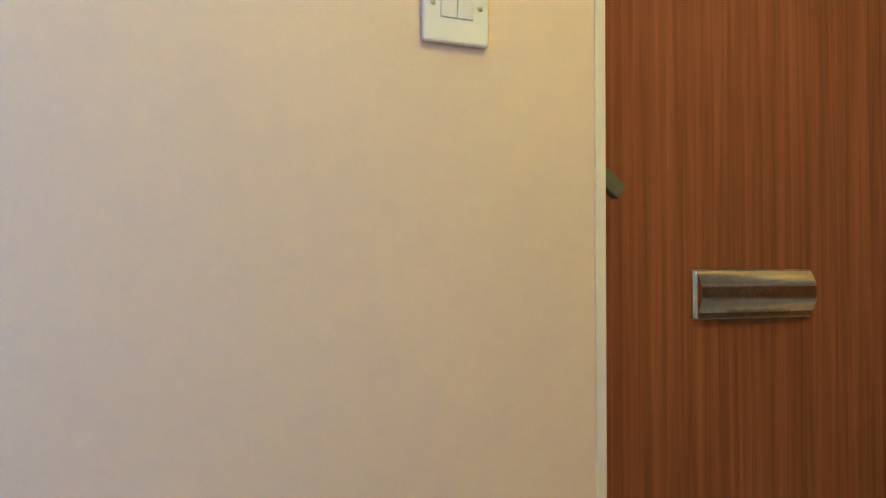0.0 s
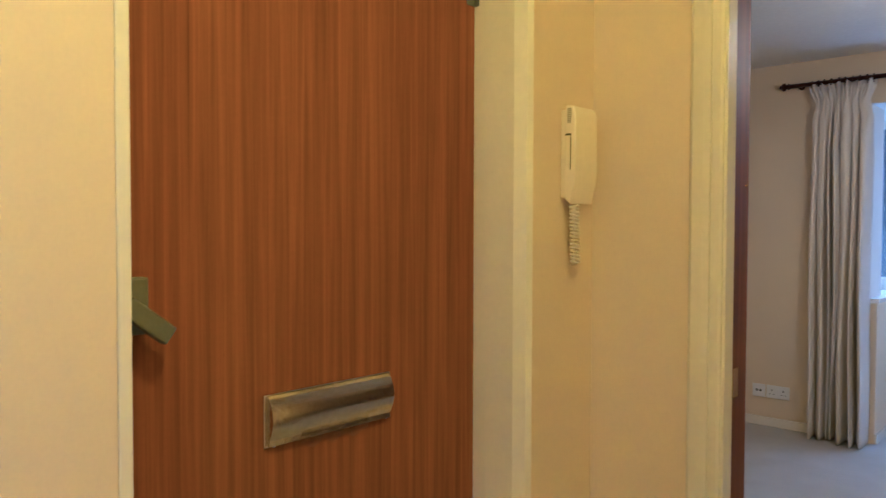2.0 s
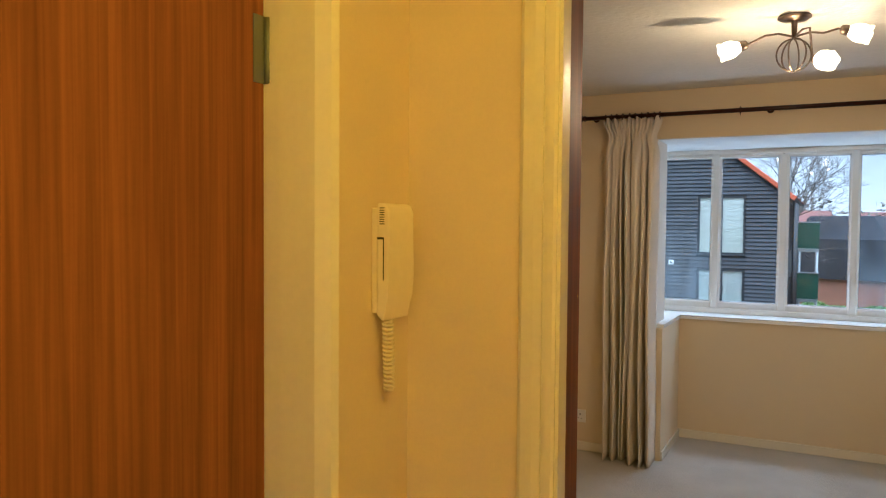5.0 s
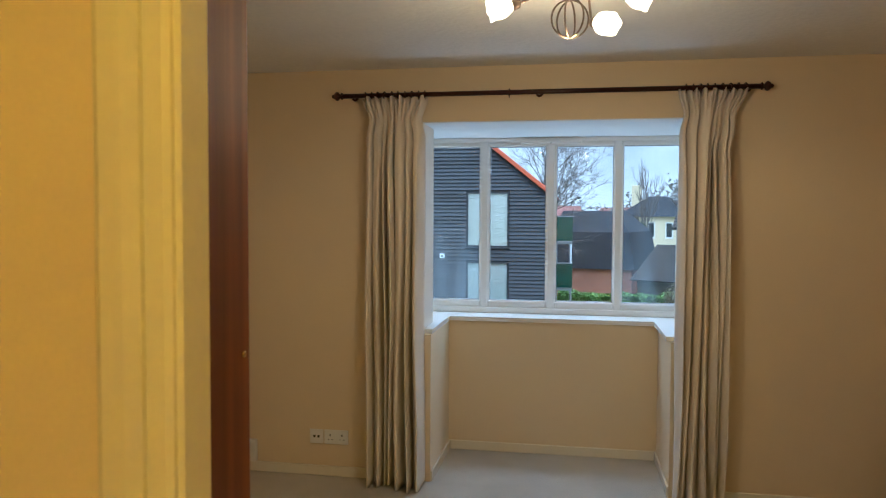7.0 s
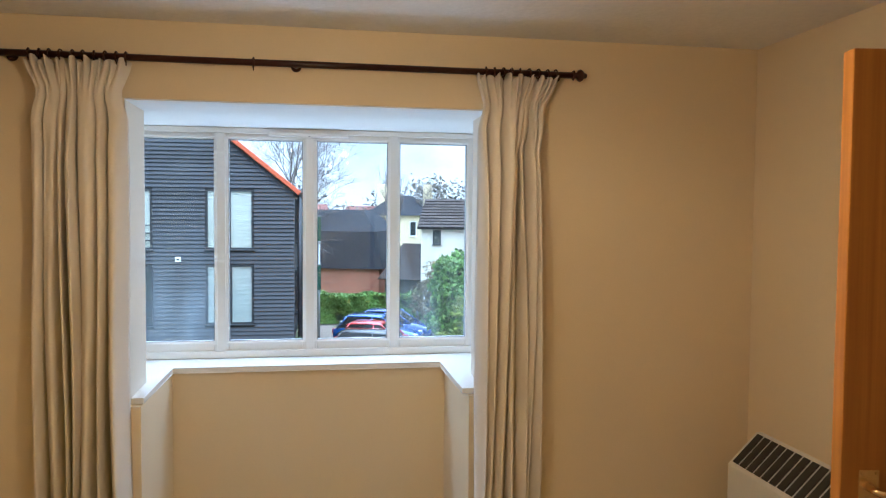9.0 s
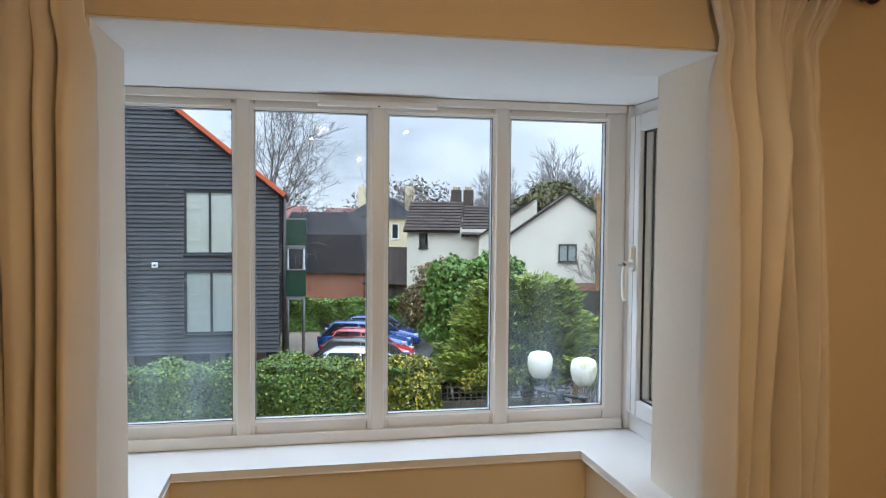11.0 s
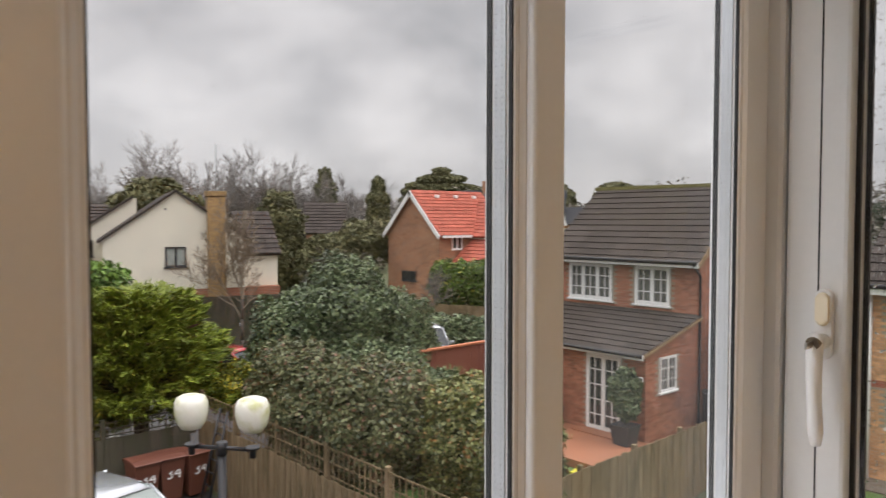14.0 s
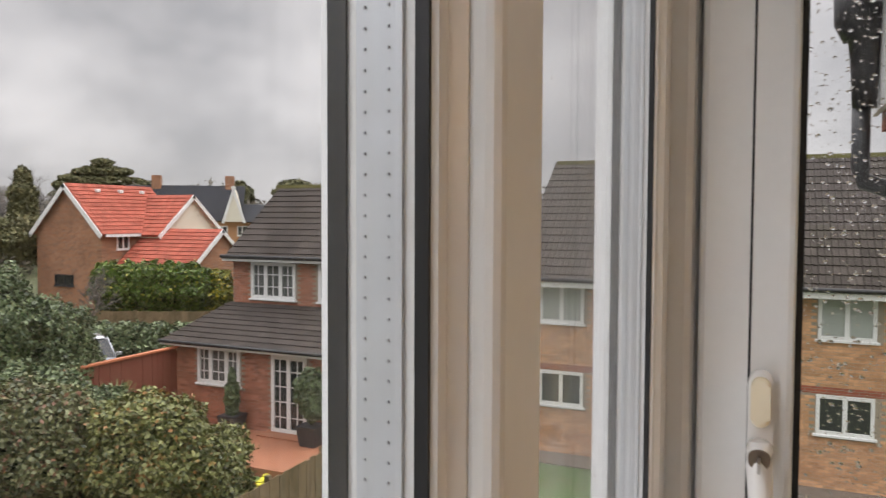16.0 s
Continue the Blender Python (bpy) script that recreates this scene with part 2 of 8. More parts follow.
def glass_mat(name, tint=(1, 1, 1), ior=1.5, rough=0.0, gloss=1.0, mist=0.0):
    m, n, l, b = nodes_of(name)
    n.remove(b)
    out = n["Material Output"]
    tr = n.new("ShaderNodeBsdfTransparent")
    tr.inputs["Color"].default_value = (*tint, 1)
    gl = n.new("ShaderNodeBsdfGlossy")
    gl.inputs["Roughness"].default_value = rough
    lw = n.new("ShaderNodeLayerWeight")
    lw.inputs["Blend"].default_value = 0.5
    pw = n.new("ShaderNodeMath")
    pw.operation = "POWER"
    pw.inputs[1].default_value = 5.0
    l.new(lw.outputs["Facing"], pw.inputs[0])
    k = n.new("ShaderNodeMath")
    k.operation = "MULTIPLY_ADD"
    k.inputs[1].default_value, k.inputs[2].default_value = 0.9 * gloss, 0.04 * gloss
    l.new(pw.outputs[0], k.inputs[0])
    mx = n.new("ShaderNodeMixShader")
    l.new(k.outputs[0], mx.inputs[0])
    l.new(tr.outputs[0], mx.inputs[1])
    l.new(gl.outputs[0], mx.inputs[2])
    last = mx.outputs[0]
    if mist:
        # patchy condensation in the lower half of a failed sealed unit
        co = n.new("ShaderNodeTexCoord")
        sp = n.new("ShaderNodeSeparateXYZ")
        l.new(co.outputs["Object"], sp.inputs["Vector"])
        low = n.new("ShaderNodeMapRange")
        low.inputs["From Min"].default_value, low.inputs["From Max"].default_value = 1.65, 1.15
        l.new(sp.outputs["Z"], low.inputs["Value"])
        mp = n.new("ShaderNodeMapping")
        mp.inputs["Scale"].default_value = (9.0, 9.0, 2.0)
        l.new(co.outputs["Object"], mp.inputs["Vector"])
        no = n.new("ShaderNodeTexNoise")
        no.inputs["Scale"].default_value, no.inputs["Detail"].default_value = 1.0, 3
        l.new(mp.outputs["Vector"], no.inputs["Vector"])
        ns = n.new("ShaderNodeMapRange")
        ns.inputs["From Min"].default_value, ns.inputs["From Max"].default_value = 0.30, 0.66
        ns.inputs["To Max"].default_value = mist
        l.new(no.outputs["Fac"], ns.inputs["Value"])
        f = n.new("ShaderNodeMath")
        f.operation = "MULTIPLY"
        l.new(low.outputs["Result"], f.inputs[0])
        l.new(ns.outputs["Result"], f.inputs[1])
        tl = n.new("ShaderNodeBsdfTranslucent")
        tl.inputs["Color"].default_value = (0.62, 0.70, 0.74, 1)
        m2 = n.new("ShaderNodeMixShader")
        l.new(f.outputs[0], m2.inputs[0])
        l.new(last, m2.inputs[1])
        l.new(tl.outputs[0], m2.inputs[2])
        last = m2.outputs[0]
    l.new(last, out.inputs["Surface"])
    return m


def leaf_mat(name, dark, light, rough=0.5, third=None, third_at=0.8):
    m, n, l, b = nodes_of(name)
    g = n.new("ShaderNodeNewGeometry")
    r = n.new("ShaderNodeValToRGB")
    r.color_ramp.elements[0].color, r.color_ramp.elements[1].color = (*dark, 1), (*light, 1)
    if third:
        r.color_ramp.elements[1].position = third_at
        e = r.color_ramp.elements.new(min(third_at + 0.06, 1.0))
        e.color = (*third, 1)
    l.new(g.outputs["Random Per Island"], r.inputs["Fac"])
    co = n.new("ShaderNodeTexCoord")
    no = n.new("ShaderNodeTexNoise")
    no.inputs["Scale"].default_value = 1.1
    l.new(co.outputs["Object"], no.inputs["Vector"])
    mr = n.new("ShaderNodeMapRange")
    mr.inputs["To Min"].default_value, mr.inputs["To Max"].default_value = 0.5, 1.5
    l.new(no.outputs["Fac"], mr.inputs["Value"])
    mul = n.new("ShaderNodeVectorMath")
    mul.operation = "SCALE"
    l.new(r.outputs["Color"], mul.inputs[0])
    l.new(mr.outputs["Result"], mul.inputs["Scale"])
    l.new(mul.outputs["Vector"], b.inputs["Base Color"])
    b.inputs["Specular IOR Level"].default_value = 0.38
    b.inputs["Roughness"].default_value = rough
    return m


def glow_mat(name, color, strength):
    m, n, l, b = nodes_of(name)
    b.inputs["Base Color"].default_value = (0.9, 0.88, 0.82, 1)
    b.inputs["Emission Color"].default_value, b.inputs["Emission Strength"].default_value = (*color, 1), strength
    b.inputs["Roughness"].default_value = 0.35
    return m


M_wall = mat("magnolia_paint", (0.74, 0.61, 0.41), 0.62, spread=0.03, scale=1.3, fine=220, bump=0.10, bump_distance=0.002)
M_ceiling = mat("textured_ceiling_paint", (0.74, 0.71, 0.66), 0.8, spread=0.05, scale=3, fine=38, bump=0.55, bump_distance=0.006)
M_bay_white = mat("bay_white_paint", (0.80, 0.79, 0.77), 0.6, spread=0.03, scale=2, fine=60, bump=0.25, bump_distance=0.003)
M_reveal = mat("cream_reveal_paint", (0.82, 0.76, 0.66), 0.6, spread=0.03, scale=2, fine=60, bump=0.15, bump_distance=0.003)
M_gloss = mat("white_gloss_paint", (0.80, 0.74, 0.62), 0.18, spread=0.03, scale=4, fine=90, bump=0.02, bump_distance=0.002)
M_upvc = mat("white_upvc", (0.80, 0.79, 0.77), 0.32, spread=0.02, scale=3, fine=120, bump=0.03, bump_distance=0.001)
M_sill = mat("white_sill_board", (0.82, 0.81, 0.79), 0.18, spread=0.02, scale=3, fine=90, bump=0.03, bump_distance=0.001)
M_carpet = mat("beige_carpet", (0.58, 0.54, 0.48), 0.95, spread=0.13, scale=3, fine=420, bump=0.9, bump_distance=0.006, stain=(0.45, 0.41, 0.36), stain_amount=0.4)
M_veneer = wood_mat("sapele_veneer", (0.295, 0.112, 0.0), (0.135, 0.046, 0.0), 0.5, 1.9, "Z", 1.15, 0.22)
M_veneer.node_tree.nodes["Principled BSDF"].inputs["Specular IOR Level"].default_value = 0.08
M_veneer2 = wood_mat("teak_door_veneer", (0.58, 0.255, 0.030), (0.35, 0.13, 0.012), 0.36, 1.0, "Z", 1.25, 0.3)
M_lining = wood_mat("varnished_lining", (0.20, 0.065, 0.012), (0.075, 0.021, 0.005), 0.5, 1.0, "Z", 1.0)
M_pole = wood_mat("mahogany_pole", (0.050, 0.012, 0.008), (0.018, 0.006, 0.005), 0.28, 1.0, "X", 1.0)
M_brass = mat("polished_brass", (0.72, 0.52, 0.22), 0.22, 1.0, spread=0.06, scale=9, fine=160, bump=0.05, bump_distance=0.001)
M_lbrass = mat("worn_brass_plate", (0.70, 0.62, 0.40), 0.16, 1.0, spread=0.14, scale=14, fine=120, bump=0.12, bump_distance=0.002, stain=(0.42, 0.40, 0.28), stain_amount=0.5, stain_scale=9)
M_lock = mat("grey_painted_metal", (0.16, 0.17, 0.18), 0.45, 0.4, spread=0.08, scale=20, fine=200, bump=0.1, bump_distance=0.001)
M_steel = mat("antique_steel", (0.22, 0.17, 0.13), 0.32, 0.9, spread=0.1, scale=12, fine=90, bump=0.05)
M_screw = mat("steel_screw", (0.55, 0.53, 0.50), 0.3, 1.0, spread=0.05, bump=0.0)
M_plastic = mat("white_plastic", (0.82, 0.80, 0.77), 0.35, spread=0.02, bump=0.02)
M_phone = mat("ivory_plastic", (0.84, 0.74, 0.55), 0.38, spread=0.03, bump=0.03)
M_dark = mat("black_rubber", (0.012, 0.012, 0.013), 0.5, spread=0.1, bump=0.05)
M_grey_dark = mat("dark_slots", (0.03, 0.03, 0.03), 0.6, bump=0.0)
M_curtain = mat("cream_curtain_cloth", (0.74, 0.66, 0.55), 0.9, spread=0.06, scale=3, fine=500, bump=0.5, bump_distance=0.002)
M_heater = mat("storage_heater_enamel", (0.74, 0.71, 0.65), 0.4, spread=0.03, bump=0.03)
M_tape = glass_mat("clear_tape", (0.92, 0.90, 0.86), 1.5, 0.15)
M_glass = glass_mat("window_glass", (0.985, 0.99, 0.99), 1.5, gloss=0.42)
M_glass_mist = glass_mat("misted_window_glass", (0.985, 0.99, 0.99), 1.5, gloss=0.42, mist=0.055)
M_spacer = mat("silver_spacer_bar", (0.62, 0.64, 0.66), 0.4, 0.3, spread=0.06, bump=0.05)
M_bulb = glow_mat("lit_glass_shade", (1.0, 0.72, 0.38), 3.2)
M_hole = mat("spacer_hole", (0.34, 0.35, 0.37), 0.7, bump=0.0)
M_text = mat("white_paint_mark", (0.80, 0.80, 0.78), 0.6, bump=0.0)

# ---- building helpers ----


def box(bm, x0, x1, y0, y1, z0, z1):
    v = [bm.verts.new((x, y, z)) for x in (x0, x1) for y in (y0, y1) for z in (z0, z1)]
    for f in ((0, 1, 3, 2), (4, 6, 7, 5), (0, 4, 5, 1), (2, 3, 7, 6), (0, 2, 6, 4), (1, 5, 7, 3)):
        bm.faces.new([v[i] for i in f])
    return v


def bevelled(bm, width, segments=2):
    bmesh.ops.bevel(bm, geom=bm.edges[:], offset=width, segments=segments, affect="EDGES", profile=0.5)
    return bm


def bbox(x0, x1, y0, y1, z0, z1, bevel=0.0, segments=2):
    bm = bmesh.new()
    box(bm, x0, x1, y0, y1, z0, z1)
    return bevelled(bm, bevel, segments) if bevel else bm


def tube(bm, points, radii, seg=10, caps=True):
    """A round bar along points; radii: one number or one for each point."""
    pts = [Vector(p) for p in points]
    rs = radii if isinstance(radii, (list, tuple)) else [radii] * len(pts)
    rings, up = [], None
    for i, p in enumerate(pts):
        d = (pts[min(i + 1, len(pts) - 1)] - pts[max(i - 1, 0)]).normalized()
        if up is None:
            up = d.orthogonal().normalized()
        up = (up - d * up.dot(d)).normalized()
        side = d.cross(up)
        rings.append([bm.verts.new(p + (up * math.cos(a) + side * math.sin(a)) * rs[i]) for a in [2 * math.pi * k / seg for k in range(seg)]])
    for a, b in zip(rings, rings[1:]):
        for k in range(seg):
            bm.faces.new((a[k], a[(k + 1) % seg], b[(k + 1) % seg], b[k])).smooth = True
    if caps:
        bm.faces.new(rings[0][::-1])
        bm.faces.new(rings[-1])
    return bm


def lathe(bm, profile, base=(0, 0, 0), axis=(0, 0, 1), seg=20):
    """Turns (distance along the axis, radius) round the axis."""
    a = Vector(axis).normalized()
    return tube(bm, [Vector(base) + a * h for h, _ in profile], [max(r, 0.0004) for _, r in profile], seg)


def prism(bm, outline, y0, y1, axis="y"):
    """An outline of (x, z) drawn from y0 to y1 (or (y, z) along x)."""
    def at(p, d):
        return (p[0], d, p[1]) if axis == "y" else (d, p[0], p[1]) if axis == "x" else (p[0], p[1], d)
    a = [bm.verts.new(at(p, y0)) for p in outline]
    b = [bm.verts.new(at(p, y1)) for p in outline]
    n = len(outline)
    bm.faces.new(a)
    bm.faces.new(b[::-1])
    for i in range(n):
        bm.faces.new((a[i], b[i], b[(i + 1) % n], a[(i + 1) % n]))
    return bm


def part(name, bm, material, parent=None, label="", smooth=False):
    """Links a bmesh as one mesh object, under a thing or a part."""
    bmesh.ops.recalc_face_normals(bm, faces=bm.faces[:])
    me = bpy.data.meshes.new(name)
    bm.to_mesh(me)
    bm.free()
    me.materials.append(material)
    if smooth:
        me.shade_smooth()
    ob = new(name, me)
    if parent:
        ob.parent = parent
    if label:
        ob["label"] = label
    return ob


def thing(name, label, category, group="", kind="", at=(0, 0, 0), rz=0.0):
    ob = new(name)
    ob.empty_display_size = 0.1
    ob.matrix_basis = pose(*at, 0, 0, rz)
    return tagged(ob, label, category, group, kind)


def wall(name, bm, material=None, label=""):
    return tagged(part(name, bm, material or M_wall, None, label), kind="structure")


def shared(name, mesh, parent, at=(0, 0, 0), rot=(0, 0, 0), scale=(1, 1, 1)):
    """A piece on a mesh that it shares with alike pieces."""
    ob = new(name, mesh)
    ob.parent = parent
    ob.matrix_basis = Matrix.LocRotScale(at, Euler(rot), scale)
    return ob


def mesh_of(name, bm, material):
    bmesh.ops.recalc_face_normals(bm, faces=bm.faces[:])
    me = bpy.data.meshes.new(name)
    bm.to_mesh(me)
    bm.free()
    me.materials.append(material)
    return me

# ---- flat: shell ----
CEIL = 2.40
wall("floor", bbox(-1.6, 2.9, -1.3, 6.58, -0.25, 0.0), M_carpet, "beige cut-pile carpet, slightly soiled")
wall("ceiling", bbox(-1.6, 3.6, -1.3, 6.235, CEIL, CEIL + 0.2), M_ceiling)
# hall
wall("wall_hall_west", bbox(-0.12, 0.165, -1.2, 1.162, 0, CEIL))
wall("wall_hall_west_above_door", bbox(-0.12, 0.155, 1.162, 1.990, 2.03, CEIL))
wall("wall_hall_west_strip", bbox(-0.12, 0.098, 1.990, 2.275, 0, CEIL))
wall("wall_hall_south", bbox(-0.12, 1.75, -1.3, -1.2, 0, CEIL))
wall("wall_hall_east", bbox(1.65, 1.75, -0.1, 2.275, 0, CEIL))
wall("wall_hall_east_end", bbox(1.65, 1.75, -1.2, -1.0, 0, CEIL))
wall("wall_hall_east_below_window", bbox(1.65, 1.75, -1.0, -0.1, 0, 0.90))
wall("wall_hall_east_above_window", bbox(1.65, 1.75, -1.0, -0.1, 2.0, CEIL))
wall("wall_landing", bbox(-0.9, -0.75, 0.7, 2.3, -0.2, CEIL))
# partition with the living room doorway
OPEN0, OPEN1 = 0.370, 1.205
wall("wall_partition_west", bbox(-1.54, OPEN0, 2.275, 2.395, 0, CEIL))
wall("wall_partition_east", bbox(OPEN1, 2.80, 2.275, 2.395, 0, CEIL))
wall("wall_partition_above_door", bbox(OPEN0, OPEN1, 2.275, 2.395, 2.06, CEIL))
# living room
wall("wall_west", bbox(-1.54, -1.286, 2.395, 6.235, 0, CEIL))
wall("wall_east_south", bbox(2.55, 2.80, 2.395, 3.33, 0, CEIL))
wall("wall_east_north", bbox(2.55, 2.80, 4.14, 6.235, 0, CEIL))
wall("wall_east_above_door", bbox(2.55, 2.80, 3.33, 4.14, 2.04, CEIL))
wall("wall_lobby", bbox(3.5, 3.6, 2.9, 4.6, 0, CEIL))
wall("wall_lobby_south", bbox(2.80, 3.5, 2.9, 3.0, 0, CEIL))
wall("wall_lobby_north", bbox(2.80, 3.5, 4.5, 4.6, 0, CEIL))
wall("floor_lobby", bbox(2.9, 3.6, 2.9, 4.6, -0.2, 0.0), M_carpet)
BX0, BX1 = -0.155, 1.317
wall("wall_north_west", bbox(-1.286, BX0, 5.915, 6.235, 0, CEIL))
wall("wall_north_east", bbox(BX1, 2.55, 5.915, 6.235, 0, CEIL))
wall("wall_north_lintel", bbox(BX0, BX1, 5.915, 6.235, 2.094, CEIL))
# bay
wall("bay_soffit", bbox(BX0 + 0.001, BX1 - 0.001, 5.919, 6.235, 2.088, 2.0935), M_bay_white, "white textured bay soffit")
wall("bay_ceiling", bbox(-0.60, 1.76, 6.236, 6.90, 2.088, 2.30), M_bay_white)
wall("bay_reveal_east", bbox(BX1 - 0.004, BX1 - 0.0005, 5.918, 6.238, 0.894, 2.087), M_reveal)
wall("bay_reveal_west", bbox(BX0 + 0.0005, BX0 + 0.004, 5.918, 6.238, 0.894, 2.087), M_reveal)
wall("bay_apron_north", bbox(-0.45, 1.60, 6.565, 6.83, -0.25, 0.8655))
wall("bay_cheek_west", bbox(-0.45, -0.103, 5.921, 6.565, 0.0, 0.8655))
wall("bay_cheek_east", bbox(1.241, 1.60, 5.921, 6.565, 0.0, 0.8655))
# unseen slab added over the flat closes it from the sky
wall("sky_blocker_slab", bbox(-1.8, 3.8, -1.5, 6.30, 2.62, 2.75), M_bay_white)


def skirting(name, x0, x1, y0, y1):
    wall(name, bbox(x0, x1, y0, y1, 0.0, 0.062, 0.005, 2), M_gloss, "white gloss skirting board")


skirting("baseboard_north_west", -1.27, BX0 - 0.001, 5.900, 5.9145)
skirting("baseboard_north_east", BX1 + 0.001, 2.53, 5.900, 5.9145)
skirting("baseboard_bay_north", -0.09, 1.228, 6.551, 6.5645)
skirting("baseboard_bay_west", -0.1025, -0.090, 5.922, 6.564)
skirting("baseboard_bay_east", 1.228, 1.2405, 5.922, 6.564)
skirting("baseboard_west", -1.2855, -1.271, 2.40, 5.914)
skirting("baseboard_east", 2.535, 2.5495, 4.22, 5.914)
skirting("baseboard_partition", -1.27, 0.32, 2.396, 2.410)
skirting("baseboard_hall_west", 0.1655, 0.180, -1.19, 1.155)

# sill board round the bay
bm = bmesh.new()
prism(bm, [(-0.099, 6.545), (-0.099, 5.955), (-0.151, 5.955), (-0.151, 6.238), (-0.40, 6.238), (-0.40, 6.800), (1.52, 6.800), (1.52, 6.238), (1.312, 6.238), (1.312, 5.955), (1.217, 5.955), (1.217, 6.545)], 0.866, 0.8935, axis="z")
bevelled(bm, 0.004, 2)
wall("window_sill", bm, M_sill, "glossy white window board round the bay")

# unseen side window of the hall, added to hold the fill lamp
hall_win = thing("window_4", "added unseen white framed window in the hall side wall", "window", kind="structure")
for y0, y1, z0, z1 in ((-0.999, -0.945, 0.901, 1.999), (-0.155, -0.101, 0.901, 1.999), (-0.9445, -0.1555, 0.901, 0.955), (-0.9445, -0.1555, 1.945, 1.999)):
    part("window_frame", bbox(1.700, 1.745, y0, y1, z0, z1, 0.004, 2), M_upvc, hall_win)
hall_pane = part("pane", bbox(1.728, 1.732, -0.944, -0.156, 0.956, 1.944), M_glass, hall_win)
hall_pane.visible_shadow = False

# ---- front door ----
jamb = thing("door_1", "orange-brown sapele veneer flat entrance door, closed", "front door", kind="structure")
part("door_leaf", bbox(-0.030, 0.015, 1.186, 1.956, 0.006, 2.005, 0.0015, 1), M_veneer, jamb)
for z in (0.25, 1.773):
    bm = bmesh.new()
    lathe(bm, [(0, 0.0), (0.001, 0.006), (0.034, 0.006), (0.036, 0.005), (0.070, 0.006), (0.105, 0.006), (0.106, 0.0)], (0.020, 1.959, z), seg=12)
    box(bm, 0.0152, 0.0168, 1.930, 1.956, z, z + 0.106)
    part("hinge", bm, M_lock, jamb, "dark steel butt hinge")
bm = bmesh.new()
box(bm, -0.10, 0.166, 1.1625, 1.180, 0, 2.03)
bevelled(bm, 0.003, 2)
part("frame_jamb", bm, M_gloss, jamb, "white gloss door jamb")
bm = bmesh.new()
prism(bm, [(-0.10, 1.957), (0.045, 1.957), (0.110, 1.962), (0.134, 1.972), (0.140, 1.985), (0.136, 1.9895), (-0.10, 1.9895)], 0, 2.03, axis="z")
part("frame_jamb", bm, M_gloss, jamb, "white gloss door jamb")
part("frame_head", bbox(-0.10, 0.150, 1.184, 1.957, 2.007, 2.0295, 0.003, 2), M_gloss, jamb)

letter = thing("letter_plate", "worn brass letter plate with clear tape on the door", "letter plate")
bm = bmesh.new()
prof = [(1.0670, 0.0156)] + [(1.0670 - 0.078 * f, 0.022 + 0.012 * math.sin(math.pi * min(1, f * 1.15)) ** 0.8 + 0.004 * f) for f in [k / 18 for k in range(19)]] + [(0.989, 0.0156)]
prism(bm, [(x, z) for z, x in prof], 1.456, 1.712)
part("flap", bm, M_lbrass, letter, smooth=False)
bm = bmesh.new()
box(bm, 0.0152, 0.020, 1.450, 1.717, 0.986, 1.070)
bevelled(bm, 0.002, 2)
part("back_plate", bm, M_lbrass, letter)
bm = bmesh.new()
pts = [1.515 + 0.012 * k for k in range(13)]
top = [bm.verts.new((0.0295, y, 1.002 + 0.002 * math.sin(k * 2.1))) for k, y in enumerate(pts)]
low = [bm.verts.new((0.0180, y + 0.004, 0.972 + 0.005 * math.sin(k * 1.7 + 1))) for k, y in enumerate(pts)]
for k in range(12):
    bm.faces.new((top[k], top[k + 1], low[k + 1], low[k]))
part("tape", bm, M_tape, letter, "crumpled clear sticky tape")
for y in (1.468, 1.706):
    bm = bmesh.new()
    lathe(bm, [(0, 0.0), (0.0005, 0.004), (0.003, 0.003), (0.004, 0.0)], (0.020, y, 0.9895), (1, 0, 0), 10)
    part("screw", bm, M_screw, letter)

lock = thing("door_lock", "grey metal night latch with a turn knob on the door", "door lock")
part("plate", bbox(0.0152, 0.034, 1.187, 1.263, 1.186, 1.262, 0.003, 2), M_lock, lock)
bm = bmesh.new()
lathe(bm, [(0, 0.016), (0.012, 0.016), (0.014, 0.014), (0.016, 0.0)], (0.034, 1.228, 1.222), (1, 0, 0), 16)
part("rose", bm, M_lock, lock)
bm = bmesh.new()
box(bm, 0, 0.018, -0.013, 0.062, -0.013, 0.013)
bevelled(bm, 0.003, 2)
bm.transform(pose(0.050, 1.229, 1.222, 0, 0, 0) @ Matrix.Rotation(radians(-38), 4, "X"))
part("knob", bm, M_lock, lock, "angled grey turn knob")

switch = thing("light_switch", "white plastic two-gang light switch on the hall wall", "light switch")
bm = bmesh.new()
box(bm, 0.1655, 0.1745, 0.917, 1.003, 1.340, 1.426)
bevelled(bm, 0.003, 3)
part("plate", bm, M_plastic, switch)
for y in (0.949, 0.971):
    bm = bmesh.new()
    box(bm, 0.1742, 0.1775, y - 0.0105, y + 0.0105, 1.370, 1.402)
    bm.transform(Matrix.Translation((0.176, y, 1.386)) @ Matrix.Rotation(radians(5), 4, "Y") @ Matrix.Translation((-0.176, -y, -1.386)))
    bevelled(bm, 0.0008, 1)
    part("rocker", bm, M_plastic, switch)
for y in (0.929, 0.991):
    bm = bmesh.new()
    lathe(bm, [(0, 0.0), (0.0002, 0.0035), (0.0012, 0.003), (0.0014, 0.0)], (0.1744, y, 1.386), (1, 0, 0), 12)
    part("screw", bm, M_screw, switch)

